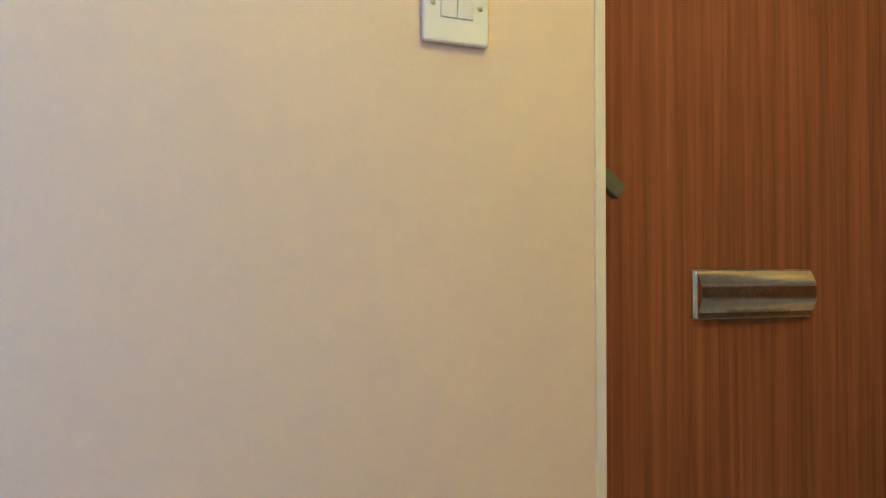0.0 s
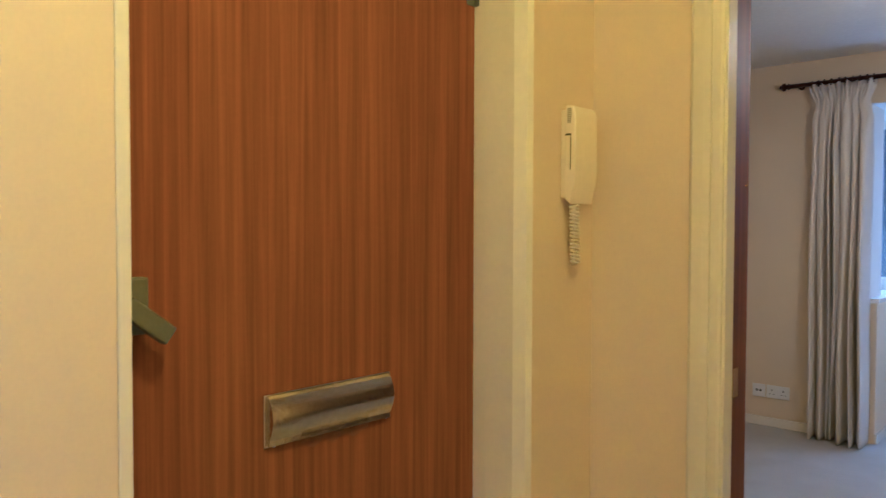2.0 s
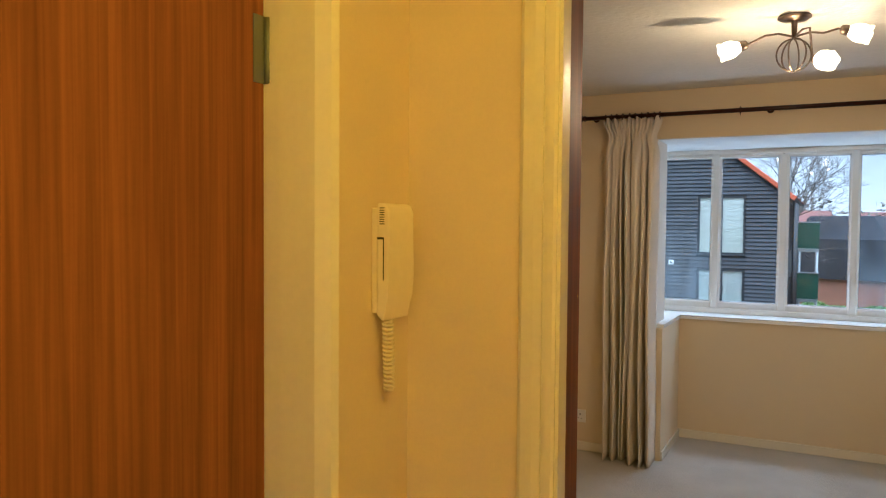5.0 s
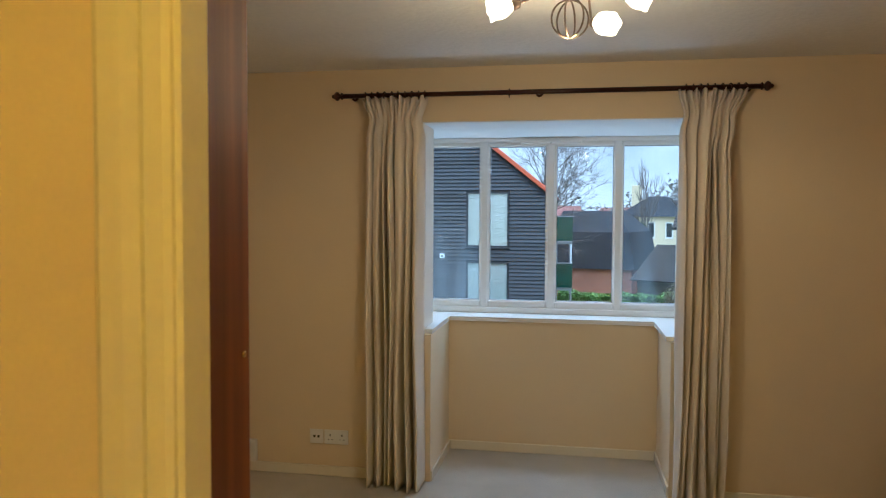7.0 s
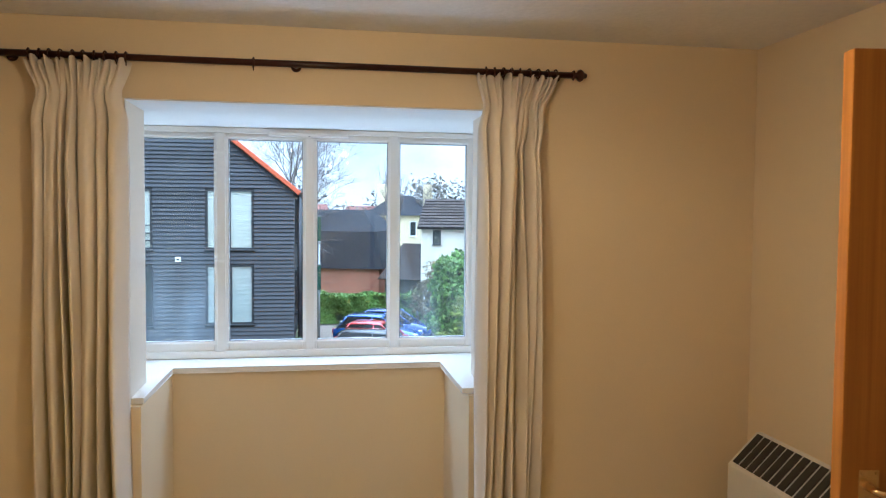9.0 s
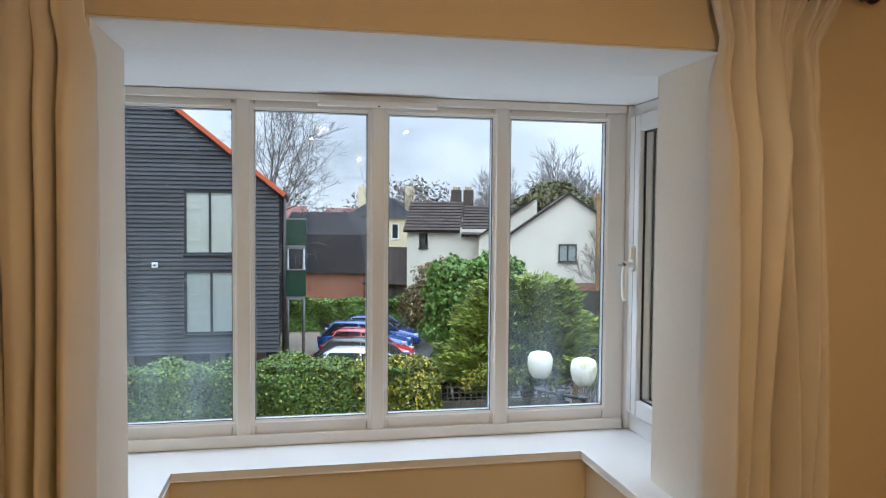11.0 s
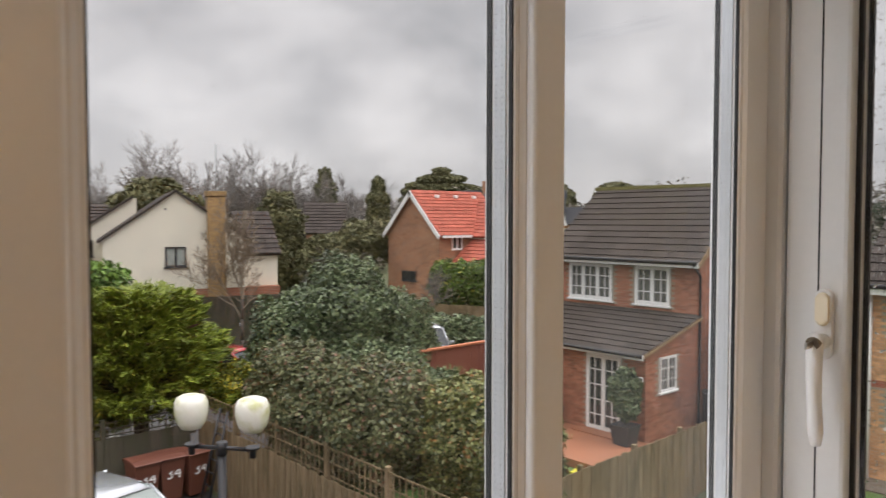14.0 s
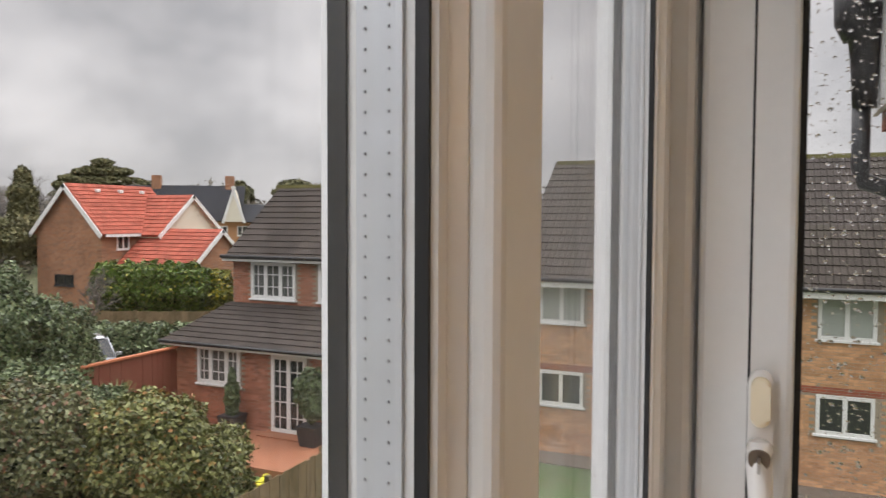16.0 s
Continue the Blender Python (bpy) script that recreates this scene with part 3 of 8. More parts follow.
# entry phone
phone = thing("door_entry_phone", "ivory plastic door entry handset with coiled cord on the hall wall", "entry phone")
bm = bmesh.new()
box(bm, 0.0985, 0.112, 2.142, 2.222, 1.392, 1.580)
bevelled(bm, 0.003, 2)
part("base", bm, M_phone, phone)
bm = bmesh.new()
prism(bm, [(0.112, 1.388), (0.126, 1.378), (0.135, 1.420), (0.138, 1.455), (0.138, 1.570), (0.133, 1.584), (0.124, 1.588), (0.112, 1.588)], 2.138, 2.226)
bevelled(bm, 0.004, 3)
part("handset", bm, M_phone, phone)
for k in range(8):
    part("speaker_slot", bbox(0.118, 0.128, 2.1376, 2.1384, 1.5505 + k * 0.0040, 1.5523 + k * 0.0040), M_grey_dark, phone)
part("groove", bbox(0.1255, 0.1275, 2.1374, 2.1384, 1.452, 1.528), M_grey_dark, phone)
part("groove", bbox(0.1135, 0.1265, 2.1374, 2.1384, 1.524, 1.528), M_grey_dark, phone)
bm = bmesh.new()
coil = []
for k in range(220):
    s = k / 219
    a = k * 0.95
    down = s < 0.5
    q = s * 2 if down else (1 - s) * 2
    coil.append((0.114 + (0.012 if down else 0.002) + 0.0075 * math.cos(a), 2.152 + (0.0 if down else 0.022) + 0.0085 * math.sin(a) + 0.006 * q, 1.378 - 0.128 * q))
tube(bm, coil, 0.0024, 6)
part("coiled_cord", bm, M_phone, phone)

# ---- living room doorway ----
door2 = thing("door_2", "doorway with white gloss architrave and varnished brown rebate", "doorway", kind="structure")
for x0, x1 in ((OPEN0 + 0.0005, 0.408), (1.168, OPEN1 - 0.0005)):
    part("lining", bbox(x0, x1, 2.266, 2.308, 0, 2.03), M_gloss, door2, "white gloss door lining")
    part("rebate", bbox(x0, x1 - 0.004 if x0 < 1 else x1, 2.3085, 2.394, 0, 2.03, 0.001, 1), M_lining, door2, "dark varnished timber door rebate")
part("lining", bbox(0.372, 1.204, 2.266, 2.308, 2.031, 2.0595), M_gloss, door2)
part("rebate", bbox(0.372, 1.204, 2.3085, 2.394, 2.031, 2.0595), M_lining, door2)
for x0, x1, s in ((0.330, 0.402, 1), (1.174, 1.246, -1)):
    bm = bmesh.new()
    a, b = (x0, x1) if s > 0 else (x1, x0)
    prism(bm, [(a, 2.2745), (a, 2.268), (a + 0.008 * s, 2.262), (a + 0.030 * s, 2.258), (a + 0.046 * s, 2.258), (a + 0.047 * s, 2.263), (a + 0.053 * s, 2.263), (a + 0.054 * s, 2.256), (b - 0.005 * s, 2.256), (b, 2.260), (b, 2.2745)], 0, 2.09, axis="z")
    part("architrave", bm, M_gloss, door2, "white gloss moulded architrave")
part("architrave", bbox(0.4025, 1.1735, 2.256, 2.2745, 2.020, 2.090, 0.004, 2), M_gloss, door2)
part("strike_plate", bbox(0.4041, 0.4058, 2.318, 2.345, 0.98, 1.04), M_brass, door2, "brass strike plate")
bm = bmesh.new()
lathe(bm, [(0, 0.0), (0.0003, 0.004), (0.0015, 0.003), (0.002, 0.0)], (0.4042, 2.380, 1.418), (1, 0, 0), 10)
part("screw", bm, M_brass, door2)

# side door standing open into the room
leaf = thing("door_3", "plain teak veneer interior door standing open, brass lever handle", "door", kind="structure", at=(2.535, 4.135, 0), rz=171.5)
part("door_leaf", bbox(0.0, 0.825, -0.020, 0.020, 0.008, 2.000, 0.0015, 1), M_veneer2, leaf)
bm = bmesh.new()
box(bm, 0.742, 0.787, 0.0205, 0.0235, 0.985, 1.100)
bevelled(bm, 0.0015, 2)
part("handle_plate", bm, M_brass, leaf, "brass lever backplate")
bm = bmesh.new()
tube(bm, [(0.765, 0.023, 1.062), (0.765, 0.055, 1.062), (0.755, 0.066, 1.061), (0.735, 0.068, 1.052), (0.715, 0.068, 1.036), (0.700, 0.066, 1.027), (0.690, 0.064, 1.029)], [0.009, 0.008, 0.0075, 0.007, 0.006, 0.006, 0.007], 10)
part("lever_handle", bm, M_brass, leaf, "scrolled brass lever")
for x in (0.749, 0.780):
    for z in (0.993, 1.092):
        bm = bmesh.new()
        lathe(bm, [(0, 0), (0.0003, 0.003), (0.001, 0.0025), (0.0013, 0)], (x, 0.0236, z), (0, 1, 0), 8)
        part("screw", bm, M_brass, leaf)
wall("trim_side_door_north", bbox(2.535, 2.815, 4.1405, 4.205, 0, 2.08, 0.003), M_gloss)
wall("trim_side_door_south", bbox(2.535, 2.815, 3.265, 3.3295, 0, 2.08, 0.003), M_gloss)

# storage heater
heater = thing("storage_heater", "off-white storage heater with dark top grille against the wall", "heater")
bm = bmesh.new()
prism(bm, [(2.385, 0.05), (2.545, 0.05), (2.545, 0.695), (2.520, 0.695), (2.385, 0.560)], 5.02, 5.80)
bevelled(bm, 0.006, 2)
part("casing", bm, M_heater, heater)
for k in range(14):
    bm = bmesh.new()
    box(bm, 0, 0.165, -0.020, 0.020, 0, 0.004)
    bm.transform(Matrix.Translation((2.395, 5.065 + k * 0.053, 0.5735)) @ Matrix.Rotation(radians(-45), 4, "Y"))
    part("grille_slot", bm, M_grey_dark, heater)
for y in (5.1, 5.7):
    part("foot", bbox(2.40, 2.53, y, y + 0.04, 0.0, 0.052), M_heater, heater)

# sockets
for name, x0, x1, lab in (("tv_socket", -0.836, -0.752, "white aerial outlet plate on the wall"), ("power_socket", -0.746, -0.598, "white double power socket on the wall")):
    s = thing(name, lab, "socket")
    part("plate", bbox(x0, x1, 5.905, 5.9147, 0.192, 0.278, 0.003, 2), M_plastic, s)
    if name == "tv_socket":
        for x in (-0.806, -0.782):
            part("jack", bbox(x - 0.007, x + 0.007, 5.9043, 5.9055, 0.228, 0.242), M_grey_dark, s)
    else:
        for c in (-0.708, -0.636):
            part("pin_slot", bbox(c - 0.003, c + 0.003, 5.9043, 5.9055, 0.240, 0.252), M_grey_dark, s)
            for d in (-0.011, 0.011):
                part("pin_slot", bbox(c + d - 0.004, c + d + 0.004, 5.9043, 5.9055, 0.218, 0.222), M_grey_dark, s)
        for c in (-0.684, -0.660):
            part("rocker", bbox(c - 0.006, c + 0.006, 5.9025, 5.9055, 0.252, 0.268, 0.001, 1), M_plastic, s)
jbox = thing("junction_box", "white plastic surface box low on the wall", "junction box")
part("casing", bbox(-1.258, -1.172, 5.882, 5.9145, 0.064, 0.196, 0.004, 2), M_plastic, jbox)

# ---- curtains ----
pole = thing("curtain_pole", "dark mahogany curtain pole with turned finials above the bay", "curtain pole")
PY, PZ = 5.856, 2.240
bm = bmesh.new()
tube(bm, [(-0.612, PY, PZ), (1.660, PY, PZ)], 0.0135, 16)
part("rod", bm, M_pole, pole)
for x, s in ((-0.612, -1), (1.660, 1)):
    bm = bmesh.new()
    lathe(bm, [(0, 0.017), (0.006, 0.022), (0.010, 0.014), (0.018, 0.012), (0.024, 0.022), (0.034, 0.027), (0.044, 0.022), (0.050, 0.013), (0.056, 0.012), (0.062, 0.009), (0.066, 0.0)], (x, PY, PZ), (s, 0, 0), 18)
    part("finial", bm, M_pole, pole, "turned mahogany finial")
for x, r in ((0.510, 0.026), (-0.555, 0.022), (1.605, 0.022)):
    bm = bmesh.new()
    lathe(bm, [(-0.011, 0.016), (-0.011, r), (-0.006, r + 0.003), (0.006, r + 0.003), (0.011, r), (0.011, 0.016)], (x, PY, PZ), (1, 0, 0), 18)
    tube(bm, [(x, PY + 0.015, PZ), (x, 5.905, PZ)], 0.010, 12)
    lathe(bm, [(0, 0.022), (0.008, 0.020), (0.0095, 0.0)], (x, 5.9145, PZ), (0, -1, 0), 16)
    part("bracket", bm, M_pole, pole)
ring_bm = bmesh.new()
ringpts = [(0, 0.019 * math.cos(a), 0.019 * math.sin(a)) for a in [2 * math.pi * k / 20 for k in range(21)]]
tube(ring_bm, ringpts, 0.0035, 8, caps=False)
lathe(ring_bm, [(0, 0.003), (0.012, 0.002)], (0, 0, -0.020), (0, 0, -1), 8)
RING = mesh_of("curtain_ring", ring_bm, M_pole)


def curtain_rings(xs):
    for x in xs:
        shared("ring", RING, pole, (x, PY, PZ), (0, 0, radians(random.uniform(-14, 14))))


def curtain(x0, x1, bx0, bx1, seed, label):
    """A gathered curtain: pencil-pleat heading, folds that widen and wander downwards."""
    rnd = random.Random(seed)
    nu, nv = 220, 60
    folds = [(rnd.uniform(0.45, 1.9), rnd.uniform(0, 6.28), rnd.uniform(0.7, 1.45)) for _ in range(7)]
    phase = [0]
    for w, _, _ in folds:
        phase.append(phase[-1] + w)
    total = phase[-1]
    bm = bmesh.new()
    grid = []
    for j in range(nv + 1):
        v = j / nv
        z = 2.222 - v * (2.222 - 0.012)
        row = []
        for i in range(nu + 1):
            u = i / nu
            p = u * total
            k = max(q for q in range(7) if phase[q] <= p + 1e-9)
            local = (p - phase[k]) / folds[k][0]
            amp = (0.022 + 0.066 * min(1, max(0, (v - 0.05) / 0.12))) * folds[k][2]
            head = math.sin(p * 2 * math.pi * 2.0) * 0.020 * max(0, 1 - v / 0.06)
            pinch = 1 - 0.17 * math.exp(-((v - 0.055) / 0.03) ** 2)
            y = 5.852 + 0.5 * amp - amp * abs(math.sin(math.pi * local)) ** 0.75 * (1.4 + 0.45 * math.sin(4.1 * v + folds[k][1])) - 0.010 * math.sin(math.pi * local * 3 + 2 * v) * min(1, v * 6) - head
            wob = 0.018 * math.sin(3.4 * v + folds[k][1]) * math.sin(math.pi * local) + 0.004 * math.sin(9 * v + k)
            a0, a1 = x0 + (bx0 - x0) * min(1, v * 7), x1 + (bx1 - x1) * min(1, v * 7)
            mid = (a0 + a1) / 2
            x = mid + (a0 + u * (a1 - a0) - mid) * pinch + wob
            flop = max(0, 1 - v / 0.035) ** 1.2 * (0.012 * math.sin(p * 7.3 + seed))
            row.append(bm.verts.new((x, y + 0.004 * noise.noise((x * 9, z * 2.2, seed)), z + flop + 0.006 * math.sin(p * 5 + seed) * (v > 0.97))))
        grid.append(row)
    for j in range(nv):
        for i in range(nu):
            bm.faces.new((grid[j][i], grid[j][i + 1], grid[j + 1][i + 1], grid[j + 1][i])).smooth = True
    c = thing("curtain", label, "curtain", "curtains at the bay")
    ob = part("cloth", bm, M_curtain, c)
    mod = ob.modifiers.new("thickness", "SOLIDIFY")
    mod.thickness, mod.offset = 0.004, 0
    return c


curtain(-0.492, -0.112, -0.462, -0.138, 3, "cream cotton pencil-pleat curtain drawn back beside the bay")
curtain(1.246, 1.606, 1.256, 1.510, 8, "cream cotton pencil-pleat curtain drawn back beside the bay")
curtain_rings([-0.478, -0.440, -0.405, -0.365, -0.322, -0.285, -0.245, -0.205, -0.165, -0.130, 0.346, 1.285, 1.322, 1.360, 1.395, 1.432, 1.470, 1.510, 1.550, 1.585])

# ---- ceiling light ----
CX, CY = 0.686, 4.385
lampthing = thing("ceiling_light", "antique steel three-arm ceiling light with lit frosted shades", "ceiling light")
bm = bmesh.new()
lathe(bm, [(0, 0.062), (0.010, 0.064), (0.018, 0.050), (0.022, 0.012), (0.092, 0.009), (0.098, 0.0)], (CX, CY, CEIL), (0, 0, -1), 24)
part("canopy", bm, M_steel, lampthing)
for k in range(3):
    a = radians(60 * k + 15)
    bm = bmesh.new()
    tube(bm, [(CX + 0.066 * math.sin(s) * math.cos(a), CY + 0.066 * math.sin(s) * math.sin(a), CEIL - 0.158 + 0.066 * math.cos(s)) for s in [2 * math.pi * q / 32 for q in range(33)]], 0.0035, 8, caps=False)
    part("loop", bm, M_steel, lampthing)
for tip in ((0.462, 4.330, 2.278), (0.905, 4.430, 2.322), (0.790, 4.220, 2.182)):
    t = Vector(tip)
    h = Vector((CX, CY, CEIL - 0.085))
    d = (t - h)
    flat = Vector((d.x, d.y, 0)).normalized()
    aim = (flat + Vector((0, 0, -0.28 if tip[2] > 2.28 else -0.30))).normalized()
    base = t - aim * 0.045
    bm = bmesh.new()
    tube(bm, [h, h + flat * 0.06 + Vector((0, 0, 0.016)), h + flat * 0.11 + Vector((0, 0, 0.010)), base - aim * 0.02, base], 0.0045, 8)
    arm = part("arm", bm, M_steel, lampthing)
    bm = bmesh.new()
    lathe(bm, [(0, 0.010), (0.006, 0.018), (0.030, 0.022), (0.032, 0.018)], base - aim * 0.012, aim, 16)
    part("lamp_holder", bm, M_steel, lampthing)
    bm = bmesh.new()
    prof = [(0.018, 0.018), (0.030, 0.026), (0.050, 0.036), (0.070, 0.038), (0.088, 0.033), (0.098, 0.038), (0.096, 0.032), (0.070, 0.0)]
    lathe(bm, prof, base, aim, 24)
    for f in bm.verts:
        q = f.co - base
        if q.dot(aim) > 0.092:
            f.co += aim * 0.006 * math.sin(math.atan2(q.dot(aim.orthogonal().normalized()), q.dot(aim.cross(aim.orthogonal().normalized()))) * 5)
    part("shade", bm, M_bulb, lampthing, "lit frosted glass tulip shade")
    e = base + aim * 0.140
    shaded_lamp("ceiling_lamp_light", e.x, e.y, e.z - 0.05, 3.0, 0.012)

# extra fill lamp in mid-air under the fixture, brightens the walls
point_lamp("ceiling_fill_light", CX, CY, 2.06, 9.5, 0.010)

# ---- bay window ----
GY = 6.790
PX = [(-0.288, 0.066), (0.140, 0.516), (0.591, 0.961), (1.029, 1.390)]
PZ0, PZ1 = 0.982, 2.026


def mitred_frame(bm, x0, x1, z0, z1, w, y0, y1, chamfer=0.012):
    """A glazing bead frame round an opening: slopes from the room face down to the glass."""
    a = [(x0 - w, y0, z0 - w), (x1 + w, y0, z0 - w), (x1 + w, y0, z1 + w), (x0 - w, y0, z1 + w)]
    b = [(x0, y1, z0), (x1, y1, z0), (x1, y1, z1), (x0, y1, z1)]
    m = [(x0 - w + chamfer, y0, z0 - w + chamfer), (x1 + w - chamfer, y0, z0 - w + chamfer), (x1 + w - chamfer, y0, z1 + w - chamfer), (x0 - w + chamfer, y0, z1 + w - chamfer)]
    va, vm, vb = ([bm.verts.new(p) for p in q] for q in (a, m, b))
    for i in range(4):
        j = (i + 1) % 4
        bm.faces.new((va[i], va[j], vm[j], vm[i]))
        bm.faces.new((vm[i], vm[j], vb[j], vb[i]))


def ring_bars(x0, x1, z0, z1, w, y0, y1):
    """Four bars just inside an opening."""
    bm = bmesh.new()
    box(bm, x0, x0 + w, y0, y1, z0, z1)
    box(bm, x1 - w, x1, y0, y1, z0, z1)
    box(bm, x0 + w, x1 - w, y0, y1, z0, z0 + w)
    box(bm, x0 + w, x1 - w, y0, y1, z1 - w, z1)
    return bm


def pane_set(win, x0, x1, z0, z1, spacer=True):
    part("gasket", ring_bars(x0 - 0.004, x1 + 0.004, z0 - 0.004, z1 + 0.004, 0.0052, GY - 0.0048, GY - 0.0004), M_dark, win, "black rubber gasket")
    part("spacer_bar", ring_bars(x0 - 0.003, x1 + 0.003, z0 - 0.003, z1 + 0.003, 0.0045, GY + 0.0035, GY + 0.0185), M_spacer, win, "silver perforated glazing spacer")
    part("gasket", ring_bars(x0 - 0.004, x1 + 0.004, z0 - 0.004, z1 + 0.004, 0.0054, GY + 0.0222, GY + 0.0285), M_dark, win, "black rubber gasket")
    for y in (GY, GY + 0.0188):
        ob = part("pane", bbox(x0 - 0.004, x1 + 0.004, y, y + 0.003, z0 - 0.004, z1 + 0.004), M_glass_mist if y > GY and not 0.1 < x0 < 1.0 else M_glass, win)
        ob.visible_shadow = False
    bm = bmesh.new()
    for k in range(int((z1 - z0) / 0.006)):
        z = z0 + 0.006 * k
        for x in (x0 + 0.0016, x1 - 0.0022):
            box(bm, x, x + 0.0006, GY + 0.0073, GY + 0.0079, z, z + 0.0008)
            box(bm, x, x + 0.0006, GY + 0.0151, GY + 0.0157, z, z + 0.0008)
    tagged(part("spacer_holes", bm, M_hole, win), kind="stuff")


win = thing("window_1", "white uPVC four-pane bay window, closed and wet outside", "window", kind="structure")
edges = [-0.365] + [v for p in PX for v in p] + [1.470]
RY0, RY1 = 6.778, GY + 0.0335
for i, (x0, x1) in enumerate(zip(edges[0::2], edges[1::2])):
    part("mullion", bbox(x0, x1, RY0 + 0.004, RY1, 0.894, 2.0875, 0.004, 2), M_upvc, win, "white uPVC upright")
    if 0 < i < 4:
        part("mullion_cover", bbox((x0 + x1) / 2 - 0.023, (x0 + x1) / 2 + 0.023, RY0 - 0.010, RY0 + 0.0035, 0.894, 2.0870, 0.005, 3), M_upvc, win)
for x0, x1 in PX:
    part("head_rail", bbox(x0 + 0.0005, x1 - 0.0005, RY0 + 0.004, RY1, PZ1, 2.0870, 0.004, 2), M_upvc, win)
    part("bottom_rail", bbox(x0 + 0.0005, x1 - 0.0005, RY0 + 0.004, RY1, 0.8945, PZ0, 0.004, 2), M_upvc, win)
    bm = bmesh.new()
    mitred_frame(bm, x0 + 0.001, x1 - 0.001, PZ0 + 0.001, PZ1 - 0.001, 0.021, RY0, GY - 0.003, 0.010)
    part("glazing_bead", bm, M_upvc, win)
    pane_set(win, x0, x1, PZ0, PZ1)
for z0, z1 in ((2.058, 2.0868), (0.8943, 0.934)):
    part("rail_cover", bbox(-0.36, 1.465, RY0 - 0.013, RY0 + 0.0005, z0, z1, 0.005, 2), M_upvc, win)
vent = thing("trickle_vent", "white plastic trickle vent on the window head", "vent")
part("cover", bbox(0.346, 0.754, 6.738, 6.7645, 2.044, 2.066, 0.005, 2), M_plastic, vent)
part("slider", bbox(0.44, 0.66, 6.735, 6.7378, 2.050, 2.055), M_plastic, vent)
part("screw_cap", bbox(0.547, 0.555, 6.7365, 6.7378, 2.044, 2.048), M_grey_dark, vent)


def stadium(x, r, z0, z1, y0, y1):
    """An upright plate with round ends, its front edge eased."""
    bm = bmesh.new()
    ends = [(x + r * math.cos(a), z1 + r * math.sin(a)) for a in [math.pi * k / 10 for k in range(11)]]
    ends += [(x - r * math.cos(a), z0 - r * math.sin(a)) for a in [math.pi * k / 10 for k in range(11)]]
    prism(bm, ends, y0, y1)
    edge = [e for e in bm.edges if all(abs(v.co.y - y1) < 1e-6 for v in e.verts)]
    bmesh.ops.bevel(bm, geom=edge, offset=0.003, segments=2, affect="EDGES", profile=0.5)
    return bm


def side_window(name, s, x):
    """A side casement of the bay on the plane x, built along local x and turned."""
    w = thing(name, "white uPVC side casement of the bay, closed, beaded with rain", "window", kind="structure", at=(x, 6.236, 0), rz=90)
    # local x runs along world +y, local y along world -x
    o = s
    def lb(x0, x1, d0, d1, z0, z1, bev=0.004):
        y0, y1 = sorted((d0 * o, d1 * o))
        return bbox(x0, x1, y0, y1, z0, z1, bev, 2)
    # d > 0 is towards the room on the east side (s = 1: room lies at local +y)
    part("frame_post", lb(0.002, 0.040, -0.045, 0.030, 0.894, 2.0865), M_upvc, w)
    part("frame_post", lb(0.522, 0.575, -0.045, 0.030, 0.894, 2.0865), M_upvc, w)
    part("frame_head", lb(0.0405, 0.5215, -0.045, 0.030, 2.046, 2.0865), M_upvc, w)
    part("frame_sill", lb(0.0405, 0.5215, -0.045, 0.030, 0.894, 0.960), M_upvc, w)
    sash = part("sash_stile", lb(0.042, 0.105, -0.030, 0.046, 0.962, 2.044, 0.006), M_upvc, w, "white uPVC opening sash")
    part("sash_stile", lb(0.440, 0.520, -0.030, 0.046, 0.962, 2.044, 0.006), M_upvc, w)
    part("sash_rail", lb(0.1055, 0.4395, -0.030, 0.046, 1.985, 2.044, 0.006), M_upvc, w)
    part("sash_rail", lb(0.1055, 0.4395, -0.030, 0.046, 0.962, 1.022, 0.006), M_upvc, w)
    part("sash_groove", lb(0.4752, 0.4772, 0.0462, 0.0467, 0.965, 2.042, 0), M_grey_dark, w)
    for d in (0.018, -0.006):
        y0, y1 = sorted((d * o, (d + 0.003) * o))
        ob = part("pane", bbox(0.103, 0.442, y0, y1, 1.018, 1.988), M_glass, w)
        ob.visible_shadow = False
    for d in (0.0215, -0.014):
        y0, y1 = sorted((d * o, (d + 0.006) * o))
        part("gasket", ring_bars(0.1050, 0.4400, 1.0215, 1.9855, 0.006, y0, y1), M_dark, w, "black rubber gasket")
    # handle on the stile by the corner post
    h = thing("window_handle", "white and grey window handle with key", "window handle", "handles of the bay")
    h.matrix_basis = w.matrix_basis.copy()
    part("base_plate", stadium(0.466, 0.0105, 1.494, 1.566, 0.0465 * o, 0.056 * o), M_plastic, h)
    part("cap", stadium(0.466, 0.0080, 1.536, 1.564, 0.0562 * o, 0.062 * o), M_phone, h, "ivory plastic cover")
    bm = bmesh.new()
    tube(bm, [(0.466, 0.056 * o, 1.508), (0.466, 0.078 * o, 1.508)], [0.011, 0.010], 14)
    part("spindle", bm, M_plastic, h)
    bm = bmesh.new()
    tube(bm, [(0.466, 0.076 * o, 1.520), (0.466, 0.080 * o, 1.500), (0.464, 0.086 * o, 1.470), (0.462, 0.088 * o, 1.430), (0.461, 0.085 * o, 1.395), (0.461, 0.083 * o, 1.378)], [0.008, 0.0105, 0.0095, 0.009, 0.0095, 0.006], 14)
    part("lever", bm, M_plastic, h)
    bm = bmesh.new()
    tube(bm, [(0.466, 0.076 * o, 1.508), (0.466, 0.0885 * o, 1.508)], [0.0095, 0.0085], 14)
    part("lock_barrel", bm, M_steel, h, "metal lock barrel")
    bm = bmesh.new()
    a, b = sorted((0.0886 * o, 0.108 * o))
